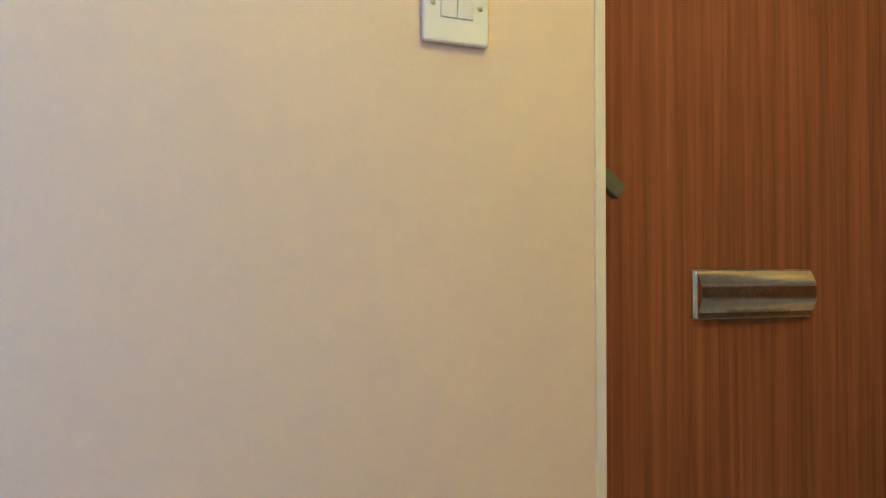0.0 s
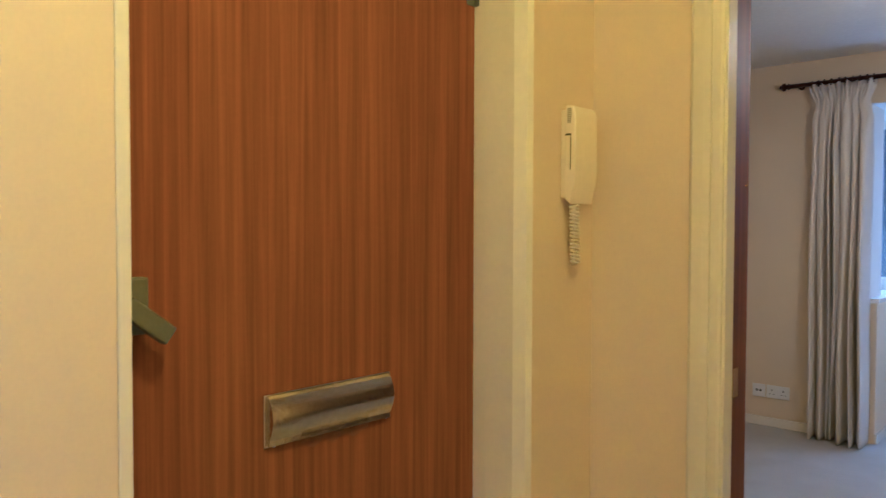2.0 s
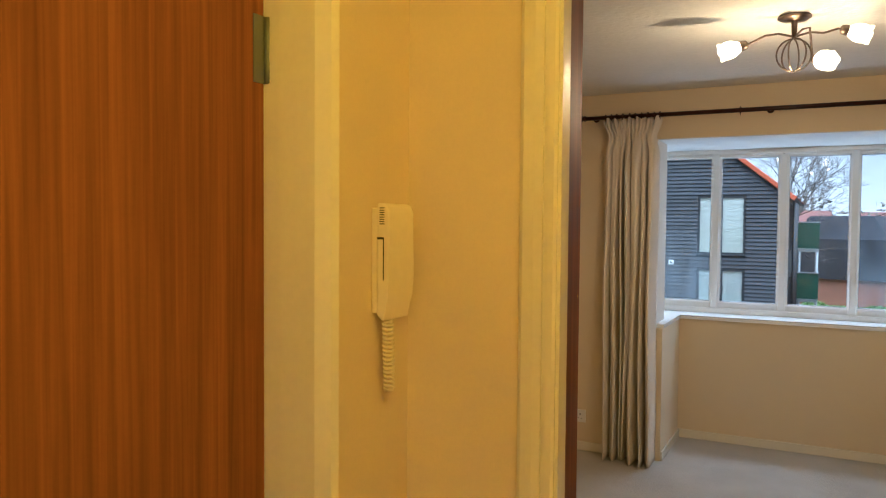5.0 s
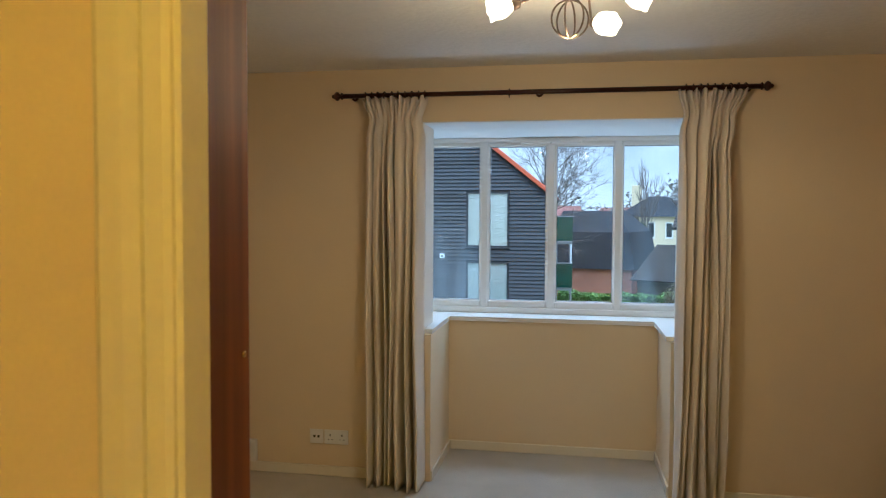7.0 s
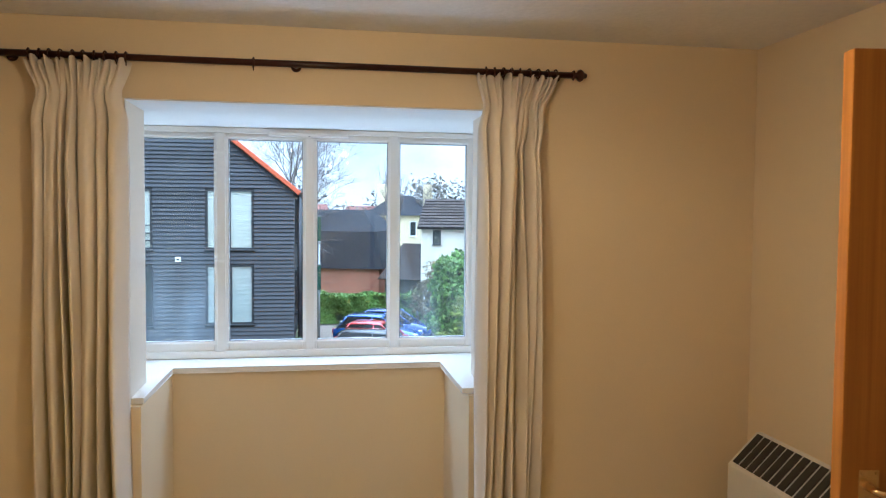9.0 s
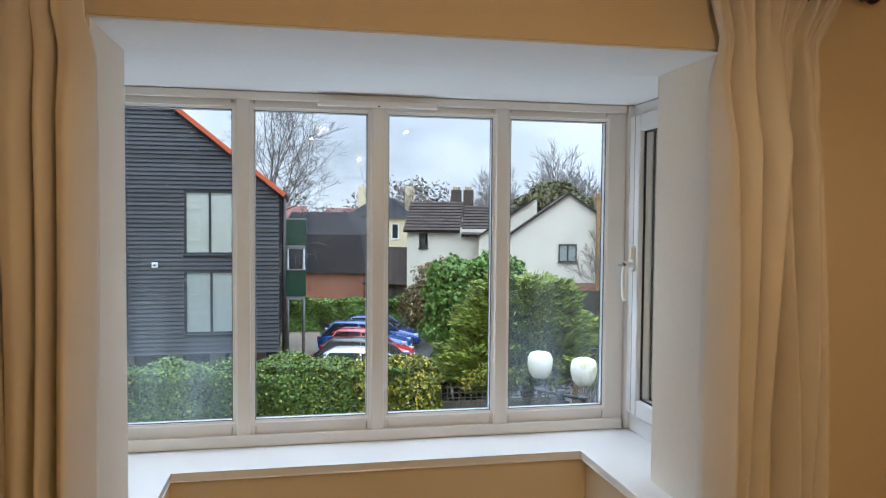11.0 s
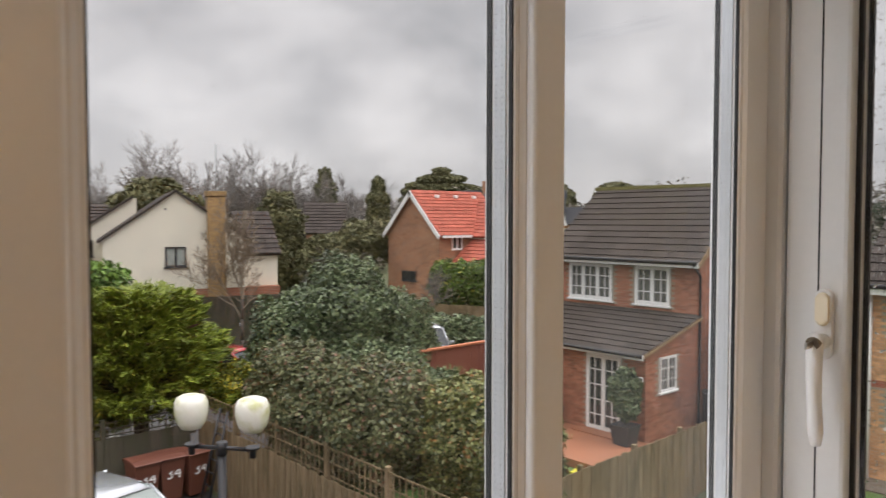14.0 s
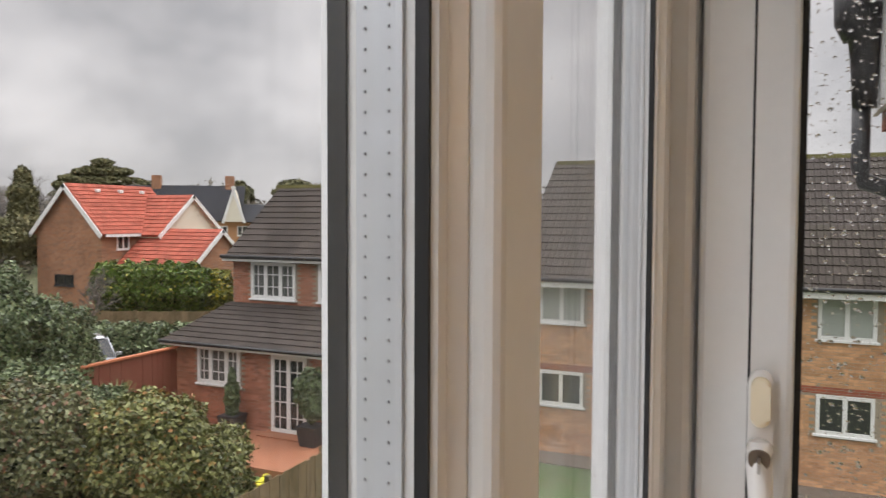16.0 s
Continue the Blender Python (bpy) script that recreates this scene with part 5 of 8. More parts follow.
def house_window(parent, at, w, h, face, cols=(1,), rows=1, frame=None, back=None, bar=0.05, sill=True, top_light=0.0, georgian=0, name="window"):
    """A window on a wall that faces '-y' or '-x' (or an angle), its centre at the foot of the opening; cols: widths of the lights."""
    rz = 0 if face == "-y" else -90 if face == "-x" else face
    frame = frame or M_frame_w
    bm = bmesh.new()
    box(bm, -w / 2, -w / 2 + bar, -0.045, 0.03, 0, h)
    box(bm, w / 2 - bar, w / 2, -0.045, 0.03, 0, h)
    box(bm, -w / 2 + bar, w / 2 - bar, -0.045, 0.03, 0, bar)
    box(bm, -w / 2 + bar, w / 2 - bar, -0.045, 0.03, h - bar, h)
    tot = sum(cols)
    x = -w / 2
    for c in cols[:-1]:
        x += w * c / tot
        box(bm, x - bar * 0.6, x + bar * 0.6, -0.043, 0.03, bar, h - bar)
    if top_light:
        box(bm, -w / 2 + bar, w / 2 - bar, -0.041, 0.03, h * (1 - top_light) - bar / 2, h * (1 - top_light) + bar / 2)
    ob = part(name, bm, frame, parent)
    ob.matrix_basis = pose(*at, 0, 0, rz)
    # flat backing panel; its colour carries the room's darkness, a blind or nets
    part("window_backing", bbox(-w / 2 + 0.01, w / 2 - 0.01, 0.004, 0.028, 0.01, h - 0.01), back or M_room, ob)
    pane = part("pane", bbox(-w / 2 + 0.02, w / 2 - 0.02, -0.020, -0.014, 0.02, h - 0.02), M_farglass, ob)
    if georgian:
        bm = bmesh.new()
        x = -w / 2
        for c in cols:
            cw = w * c / tot
            box(bm, x + cw / 2 - 0.016, x + cw / 2 + 0.016, -0.030, -0.021, bar, h - bar)
            x += cw
        for k in range(1, georgian):
            z = h * k / georgian
            box(bm, -w / 2 + bar, w / 2 - bar, -0.0295, -0.0215, z - 0.016, z + 0.016)
        part("glazing_bars", bm, frame, ob)
    if sill:
        part("sill", bbox(-w / 2 - 0.06, w / 2 + 0.06, -0.09, 0.03, -0.06, -0.002, 0.008, 1), frame, ob)
    return ob


M_farglass = glass_mat("house_window_glass", (0.95, 0.97, 0.97), 1.5, 0.02)


def courses(parent, name, a, b, c, rows, material, thick=0.04, waves=0):
    """Overlapping tile courses on a slope from the eave a-b up to the ridge, where c is above a; joined, each course an island."""
    a, b, c = Vector(a), Vector(b), Vector(c)
    u, s = (b - a), (c - a)
    n = u.cross(s).normalized()
    if n.z < 0:
        n = -n
    bm = bmesh.new()
    cols = max(1, waves)
    for k in range(rows):
        f0, f1 = k / rows, min(1.0, (k + 1.12) / rows)
        for q in range(cols):
            g0, g1 = q / cols, (q + 0.96) / cols if cols > 1 else 1.0
            p = [a + u * g0 + s * f0 + n * thick, a + u * g1 + s * f0 + n * thick, a + u * g1 + s * f1 + n * 0.004, a + u * g0 + s * f1 + n * 0.004]
            lo = [v - n * 0.03 for v in p]
            vs = [bm.verts.new(v) for v in p + lo]
            for f in ((0, 1, 2, 3), (4, 7, 6, 5), (0, 4, 5, 1), (1, 5, 6, 2), (2, 6, 7, 3), (3, 7, 4, 0)):
                bm.faces.new([vs[i] for i in f])
    return part(name, bm, material, parent)


def tile_mesh(name, w, l, material):
    """One interlocking pan tile: a shallow double roll, its foot thicker than its head."""
    bm = bmesh.new()
    prof = [(-0.5, 0.0), (-0.40, 0.35), (-0.30, 0.10), (-0.02, 0.0), (0.08, 0.35), (0.18, 0.10), (0.46, 0.0)]
    front = [bm.verts.new((x * w, 0, 0.040 + 0.085 * z)) for x, z in prof]
    back = [bm.verts.new((x * w, l * 1.08, 0.006 + 0.075 * z)) for x, z in prof]
    low = [bm.verts.new((prof[0][0] * w, 0, -0.008)), bm.verts.new((prof[-1][0] * w, 0, -0.008))]
    for i in range(6):
        bm.faces.new((front[i], front[i + 1], back[i + 1], back[i]))
    bm.faces.new(front[::-1] + low)
    return mesh_of(name, bm, material)


def tiled_slope(parent, a, b, c, rows, cols, material, limit=300):
    """A slope of separate tiles from the eave a-b up; past the limit the upper ones are joined."""
    a, b, c = Vector(a), Vector(b), Vector(c)
    u, s = b - a, c - a
    me = tile_mesh("roof_tile", u.length / cols, s.length / rows, material)
    rot = Matrix((u.normalized(), s.normalized(), u.cross(s).normalized())).transposed().to_euler()
    rest, count = [], 0
    rnd = random.Random(rows * 7 + cols)
    for k in range(rows):
        for q in range(cols):
            p = a + u * ((q + 0.5) / cols) + s * (k / rows)
            if count < limit:
                shared("roof_tile", me, parent, p, (rot.x + radians(rnd.uniform(-0.7, 0.7)), rot.y, rot.z))
            else:
                rest.append(p)
            count += 1
    if rest:
        base = np.array([v.co[:] for v in me.vertices])
        R = np.array(rot.to_matrix())
        base = base @ R.T
        faces = [list(p.vertices) for p in me.polygons]
        vs = np.concatenate([base + np.array(p) for p in rest])
        fs = [[i + len(base) * k for i in f] for k in range(len(rest)) for f in faces]
        m2 = bpy.data.meshes.new("upper_tiles")
        m2.from_pydata(vs.tolist(), [], fs)
        m2.materials.append(material)
        ob = new("upper_tiles", m2)
        ob.parent = parent
        tagged(ob, kind="stuff")


def slab(a, b, c, d, t=0.08):
    """A thin roof slab under the tiles, by its four corners."""
    bm = bmesh.new()
    p = [Vector(v) for v in (a, b, c, d)]
    n = (p[1] - p[0]).cross(p[3] - p[0]).normalized()
    if n.z < 0:
        n = -n
    vs = [bm.verts.new(v) for v in p] + [bm.verts.new(v - n * t) for v in p]
    for f in ((0, 1, 2, 3), (4, 7, 6, 5), (0, 4, 5, 1), (1, 5, 6, 2), (2, 6, 7, 3), (3, 7, 4, 0)):
        bm.faces.new([vs[i] for i in f])
    return bm


def brick_face(parent, origin, along, length, z0, z1, material, joined, top=None, holes=(), limit=0):
    """Bricks in stretcher bond, 4 mm proud of a wall face: along is "y" (facing -x) or "x" (facing -y); top gives the height along a gable."""
    rnd = random.Random(int(length * 100))
    x0, y0 = origin
    me = mesh_of("brick", bbox(-0.1075, 0.1075, -0.004, 0.004, -0.0325, 0.0325), material) if limit else None
    V, F, count = [], [], 0
    k = 0
    z = z0 + 0.04
    while z < z1:
        q = -0.1125 * (k % 2)
        while q < length - 0.06:
            a, b = max(q + 0.005, 0.0), min(q + 0.220, length)
            q += 0.225
            mid = (a + b) / 2
            if b - a < 0.04 or (top and z + 0.04 > top(mid)) or any(h[0] < b and h[1] > a and h[2] < z + 0.03 and h[3] > z - 0.03 for h in holes):
                continue
            p = (x0 - 0.004, y0 + mid, z) if along == "y" else (x0 + mid, y0 - 0.004, z)
            if count < limit and b - a > 0.2:
                shared("brick", me, parent, p, (0, 0, radians(90) if along == "y" else 0))
                count += 1
                continue
            h, n0, d = (b - a) / 2, len(V), 0.004 + rnd.uniform(-0.001, 0.0015)
            for u in (-h, h):
                for w in (-0.0325, 0.0325):
                    V += [(x0, y0 + mid + u, z + w), (x0 - 2 * d, y0 + mid + u, z + w)] if along == "y" else [(x0 + mid + u, y0, z + w), (x0 + mid + u, y0 - 2 * d, z + w)]
            F += [[n0 + i for i in f] for f in ((1, 3, 7, 5), (0, 1, 5, 4), (2, 6, 7, 3), (0, 2, 3, 1), (4, 5, 7, 6))]
        z += 0.075
        k += 1
    me2 = bpy.data.meshes.new("brickwork")
    me2.from_pydata(V, [], F)
    me2.materials.append(joined)
    ob = new("brickwork", me2)
    ob.parent = parent
    return tagged(ob, kind="stuff")


# ---- black boarded building ----
blk = thing("apartment_building", "black boarded apartment building with red roof edge and pale blinds", "building")
AX, AZ, EX, EZ, BY = -4.86, 6.30, -0.27, 2.60, 31.5
WX0 = 2 * AX - EX
slope = (AZ - EZ) / (EX - AX)
bm = bmesh.new()
prism(bm, [(WX0 + 0.1, -3.2), (EX - 0.1, -3.2), (EX - 0.1, EZ - 0.05), (AX, AZ - 0.15), (WX0 + 0.1, EZ - 0.05)], BY + 0.03, 43.5)
part("wall", bm, M_black, blk)
part("ground_floor", bbox(WX0 + 0.8, EX - 0.9, BY + 1.2, 43.0, G - 0.05, -3.201), M_black, blk)
for x in (-8.2, -6.1, -4.4, -2.9, -2.2):
    part("ground_floor_panel", bbox(x, x + 0.55, BY + 1.16, BY + 1.199, G + 0.1, -3.35), M_net, blk)
part("corner_column", bbox(EX - 0.55, EX - 0.15, BY + 0.1, BY + 0.5, G, -3.201), M_black, blk)
z, k = -3.2, 0
holes = ((-6.62, -5.50), (-3.62, -1.86))
board_cache = {}
while z < AZ - 0.35:
    half = (AZ - 0.15 - z - 0.15) / slope
    x0, x1 = max(WX0 + 0.1, AX - half), min(EX - 0.1, AX + half)
    cuts = [x0, x1]
    if (-2.58 < z + 0.07 < -0.18) or (0.28 < z + 0.07 < 2.62):
        cuts = sorted([x0, x1] + [v for h in holes for v in h])
    for p, q in zip(cuts[0::2], cuts[1::2]):
        key = (round(p, 2), round(q, 2))
        if key not in board_cache:
            bb = bmesh.new()
            prism(bb, [(0.0, -0.012), (0.158, 0.012), (0.158, 0.028), (0.0, 0.028)][::1], p, q, axis="x")
            bb2 = bmesh.new()
            vs = [(p, BY - 0.048, 0.0), (q, BY - 0.048, 0.0), (q, BY + 0.006, 0.152), (p, BY + 0.006, 0.152), (p, BY + 0.028, 0.0), (q, BY + 0.028, 0.0), (q, BY + 0.028, 0.152), (p, BY + 0.028, 0.152)]
            vv = [bb2.verts.new(c) for c in vs]
            for f in ((0, 1, 2, 3), (4, 7, 6, 5), (0, 4, 5, 1), (1, 5, 6, 2), (2, 6, 7, 3), (3, 7, 4, 0)):
                bb2.faces.new([vv[i] for i in f])
            bb.free()
            board_cache[key] = mesh_of("board", bb2, M_board)
        shared("board", board_cache[key], blk, (0, 0, z))
    z += 0.150
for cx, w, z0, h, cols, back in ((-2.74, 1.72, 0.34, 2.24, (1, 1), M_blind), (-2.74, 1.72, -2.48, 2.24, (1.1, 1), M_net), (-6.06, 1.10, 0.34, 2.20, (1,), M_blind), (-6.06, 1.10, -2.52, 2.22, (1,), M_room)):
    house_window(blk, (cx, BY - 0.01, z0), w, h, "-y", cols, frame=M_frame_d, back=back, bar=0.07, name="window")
for z0 in (0.34, -2.52):
    for k in range(3):
        part("balustrade_bar", bbox(-6.58, -5.54, BY - 0.10, BY - 0.07, z0 + 0.30 + 0.28 * k, z0 + 0.34 + 0.28 * k), M_frame_d, blk)
for s in (1, -1):
    ex = EX + 0.12 if s > 0 else WX0 - 0.12
    ez = EZ - 0.10
    part("roof", slab((ex, BY - 0.12, ez), (AX, BY - 0.12, AZ), (AX, 43.6, AZ), (ex, 43.6, ez), 0.12), M_black, blk)
    courses(blk, "roof_tiles", (ex, 43.6, ez), (ex, BY - 0.10, ez), (AX, 43.6, AZ), 22, M_redtile, 0.05)
    nv = 15
    bmv = bmesh.new()
    box(bmv, -0.02, 0.40, -0.09, 0.09, -0.05, 0.12)
    bevelled(bmv, 0.02, 1)
    vm = mesh_of("verge_tile", bmv, M_redtrim)
    for k in range(nv):
        f = k / nv
        shared("verge_tile", vm, blk, (ex + (AX - ex) * f, BY - 0.14, ez + (AZ - ez) * f), (0, -math.atan2(AZ - ez, AX - ex), 0), (1, 1, 1))
bm = bmesh.new()
lathe(bm, [(0, 0.02), (0.0, 0.15), (0.14, 0.15), (0.14, 0.02)], (AX, BY - 0.22, AZ + 0.05), (0, 1, 0), 12)
part("ridge_end", bm, M_redtrim, blk)
part("wall_light", bbox(-4.70, -4.50, BY - 0.06, BY - 0.022, -0.13, 0.06, 0.01, 1), M_frame_w, blk)
part("wall_light_lens", bbox(-4.635, -4.565, BY - 0.075, BY - 0.061, -0.065, -0.005), M_dark, blk)
# flank, pipes and balconies
for y in (32.3, 33.4, 35.0):
    bm = bmesh.new()
    tube(bm, [(EX + 0.06, y, G), (EX + 0.06, y, EZ - 0.25)], 0.06, 8)
    part("downpipe", bm, M_pipe, blk)
for y, z0 in ((32.8, 0.6), (34.2, 0.6), (32.8, -2.2), (34.2, -2.2)):
    house_window(blk, (EX - 0.09, y, z0), 0.7, 1.7, 90, frame=M_frame_d, name="window")
for z0 in (0.50, -1.62):
    b = part("balcony", bbox(EX, 0.62, 35.7, 38.2, z0 - 0.14, z0 - 0.02), M_galv, blk, "grey balcony deck")
    part("balcony_panel", bbox(EX, 0.62, 35.66, 35.70, z0, z0 + 1.08), M_green_glass, b, "green glass balcony panel")
    part("balcony_panel", bbox(0.60, 0.64, 35.71, 38.2, z0, z0 + 1.08), M_green_glass, b, "green glass balcony panel")
    part("handrail", bbox(EX, 0.66, 35.63, 35.73, z0 + 1.081, z0 + 1.13), M_galv, b)
for x, y in ((0.55, 35.75), (0.55, 38.1), (-0.1, 35.75)):
    bm = bmesh.new()
    tube(bm, [(x, y, G), (x, y, 0.36)], 0.055, 8)
    part("balcony_post", bm, M_galv, blk)
wing = thing("roof_wing", "lower red-tiled wing of the black building", "building")
part("wall", bbox(-22, WX0 - 0.2, 36.5, 42.5, G, 2.4), M_black, wing)
part("roof", slab((-22, 36.2, 2.4), (WX0 - 0.15, 36.2, 2.4), (WX0 - 0.15, 39.8, 5.0), (-22, 39.8, 5.0)), M_black, wing)
courses(wing, "roof_tiles", (-22, 36.2, 2.42), (WX0 - 0.15, 36.2, 2.42), (-22, 39.8, 5.02), 14, M_redtile, 0.05, 40)

# bollards and cars beyond the hedge
for x, y in ((1.55, 36.6), (1.65, 40.2), (1.4, 33.0), (6.1, 44.8)):
    b = thing("bollard", "grey steel bollard beside the parking bays", "bollard", "bollards by the bays", at=(x, y, G))
    bm = bmesh.new()
    lathe(bm, [(0, 0.09), (0.9, 0.085), (0.94, 0.07), (0.96, 0.0)], seg=12)
    part("post", bm, M_galv, b)
    part("band", lathe(bmesh.new(), [(0.80, 0.088), (0.80, 0.092), (0.86, 0.092), (0.86, 0.086)], seg=12), M_frame_w, b)


def car(name, label, at, rz, color, L=4.1, W=1.72, H=1.46, hatch=True, suv=0.0, glass=None):
    """A hatchback or estate; its nose points to local +x."""
    t = thing(name, label, "car", at=at, rz=rz)
    h, w = L / 2, W / 2
    belt, clr = 0.86 + suv * 0.16, 0.20 + suv * 0.05
    st = [(-h, 0.80, 0.42, belt * 0.86), (-h + 0.06, 0.92, clr + 0.06, belt * 1.02), (-h + 0.45, 1.0, clr, belt * 1.06), (-0.35, 1.0, clr, belt * 1.02), (h - 1.25, 1.0, clr, belt), (h - 0.95, 0.99, clr, belt * 0.99), (h - 0.35, 0.94, clr + 0.02, belt * 0.86), (h - 0.08, 0.84, clr + 0.05, belt * 0.74), (h, 0.70, 0.36, belt * 0.62)]
    bm = bmesh.new()
    rows = []
    for x, k, z0, z1 in st:
        ww = w * k
        half = [(ww * 0.86, z0), (ww * 0.98, z0 + 0.10), (ww, (z0 + z1) / 2), (ww * 0.97, z1 - 0.06), (ww * 0.88, z1), (ww * 0.4, z1 + 0.02)]
        rows.append([bm.verts.new((x, -y, z)) for y, z in half] + [bm.verts.new((x, y, z)) for y, z in half[::-1]])
    for a, b in zip(rows, rows[1:]):
        for i in range(12):
            bm.faces.new((a[i], a[(i + 1) % 12], b[(i + 1) % 12], b[i])).smooth = True
    bm.faces.new(rows[0])
    bm.faces.new(rows[-1][::-1])
    part("body", bm, color, t)
    xf, xr = h - 1.05, -h + (0.18 if hatch else 0.55)
    cab = [(xf, 0.90, belt), (xf - 0.78, 0.76, H - 0.05), (xr + 0.48, 0.72, H - 0.06), (xr, 0.84, belt * 1.03)]
    bm = bmesh.new()
    rows = []
    for x, k, z in cab:
        rows.append((bm.verts.new((x, -w * k, z)), bm.verts.new((x, w * k, z))))
    lo = [(bm.verts.new((x, -w * 0.90, belt - 0.04)), bm.verts.new((x, w * 0.90, belt - 0.04))) for x, _, _ in cab]
    for i in range(3):
        bm.faces.new((rows[i][0], rows[i][1], rows[i + 1][1], rows[i + 1][0]))
        bm.faces.new((rows[i][0], rows[i + 1][0], lo[i + 1][0], lo[i][0]))
        bm.faces.new((rows[i][1], lo[i][1], lo[i + 1][1], rows[i + 1][1]))
    bm.faces.new((lo[0][0], lo[0][1], rows[0][1], rows[0][0]))
    bm.faces.new((lo[3][1], lo[3][0], rows[3][0], rows[3][1]))
    part("windows", bm, glass or M_carglass, t, "pale car windows with sky reflection painted in" if glass else "dark tinted car windows")
    bm = bmesh.new()
    rr = []
    for x, k, z in ((xf - 0.70, 0.775, H - 0.075), (xf - 0.95, 0.76, H - 0.012), ((xf + xr) / 2, 0.75, H + 0.012), (xr + 0.55, 0.73, H - 0.012), (xr + 0.30, 0.75, H - 0.085)):
        rr.append([bm.verts.new((x, y, zz)) for y, zz in ((-w * k, z - 0.035), (-w * k * 0.80, z + 0.012), (0, z + 0.022), (w * k * 0.80, z + 0.012), (w * k, z - 0.035))])
    for a, b in zip(rr, rr[1:]):
        for i in range(4):
            bm.faces.new((a[i], a[i + 1], b[i + 1], b[i])).smooth = True
    ob = part("roof", bm, color, t)
    ob.modifiers.new("thickness", "SOLIDIFY").thickness = 0.03
    for s in (-1, 1):
        for pts in (((xf, s * w * 0.90, belt), (xf - 0.78, s * w * 0.765, H - 0.045)), ((-0.15, s * w * 0.905, belt), (-0.20, s * w * 0.755, H - 0.04)), ((xr + 0.05, s * w * 0.85, belt), (xr + 0.50, s * w * 0.735, H - 0.05))):
            bm = bmesh.new()
            tube(bm, pts, 0.035, 6)
            part("pillar", bm, color, t)
        bm = bmesh.new()
        box(bm, xf - 0.30, xf - 0.16, s * w * 1.02 - 0.06, s * w * 1.02 + 0.10 * s + 0.06, belt + 0.02, belt + 0.15)
        bevelled(bm, 0.02, 2)
        part("door_mirror", bm, color, t)
        part("headlight", bbox(h - 0.34, h - 0.10, s * w * 0.68 - 0.14, s * w * 0.68 + 0.14, belt * 0.66, belt * 0.84, 0.03, 2), M_head, t, "clear headlight")
        part("tail_light", bbox(-h - 0.01, -h + 0.16, s * w * 0.76 - 0.09, s * w * 0.76 + 0.10, belt * 0.72, belt * 1.02, 0.02, 2), M_tail, t, "red tail light")
        for x in (-h + 0.78, h - 0.80):
            bm = bmesh.new()
            lathe(bm, [(-0.10, 0.20), (-0.10, 0.29), (-0.07, 0.315), (0.07, 0.315), (0.10, 0.29), (0.10, 0.20)], (x, s * (w - 0.08), 0.315), (0, 1, 0), 20)
            wh = part("wheel", bm, M_tyre, t, "black tyre")
            bm = bmesh.new()
            lathe(bm, [(0.0, 0.0), (0.0, 0.05), (0.01, 0.20), (-0.02, 0.205), (-0.08, 0.20)], (x, s * (w + 0.015), 0.315), (0, s, 0), 16)
            part("rim", bm, M_rim, wh, "alloy rim")
    part("number_plate", bbox(h - 0.015, h + 0.012, -0.26, 0.26, 0.40, 0.51), M_frame_w, t)
    part("grille", bbox(h - 0.05, h + 0.004, -0.40, 0.40, 0.52, 0.60), M_dark, t)
    return t


car("parked_car", "white hatchback parked beyond the hedge", (2.9, 31.2, G), -18, paint("white", (0.70, 0.70, 0.69), 0.0))
car("parked_car", "dark grey estate car parked in a bay", (3.1, 33.5, G), -18, paint("graphite", (0.030, 0.032, 0.036)), L=4.4, hatch=True)
car("parked_car", "red hatchback parked in a bay", (3.3, 35.8, G), -18, paint("red", (0.42, 0.018, 0.022), 0.1), L=3.9, H=1.50)
car("parked_car", "bright blue hatchback parked in a bay", (3.4, 38.2, G), -18, paint("blue", (0.020, 0.085, 0.32)), L=4.2, H=1.50)
car("parked_car", "deep blue saloon parked at the far bay", (4.2, 40.4, G), -18, paint("deep_blue", (0.015, 0.045, 0.20)), L=4.4, hatch=False)
car("parked_car", "silver hatchback parked below the window", (4.72, 19.9, G), -74, paint("silver", (0.50, 0.52, 0.54), 0.6), L=3.85, W=1.62, H=1.44, glass=M_screenglass)
car("parked_car", "white car parked close behind the trellis fence", (4.9, 26.3, G), 6, paint("white", (0.70, 0.70, 0.69), 0.0))
car("parked_car", "silver off-road car parked behind the bushes", (20.9, 30.6, G), -118, paint("silver", (0.50, 0.52, 0.54), 0.6), L=4.5, W=1.85, H=1.72, suv=1.0)
car("parked_car", "red car behind the conifer", (12.9, 32.0, G), -60, paint("red", (0.42, 0.018, 0.022), 0.1))

# ---- front hedge ----
rng = np.random.default_rng(11)
hedge = thing("hedge", "large clipped green hedge with yellow flecks along the kerb", "hedge")


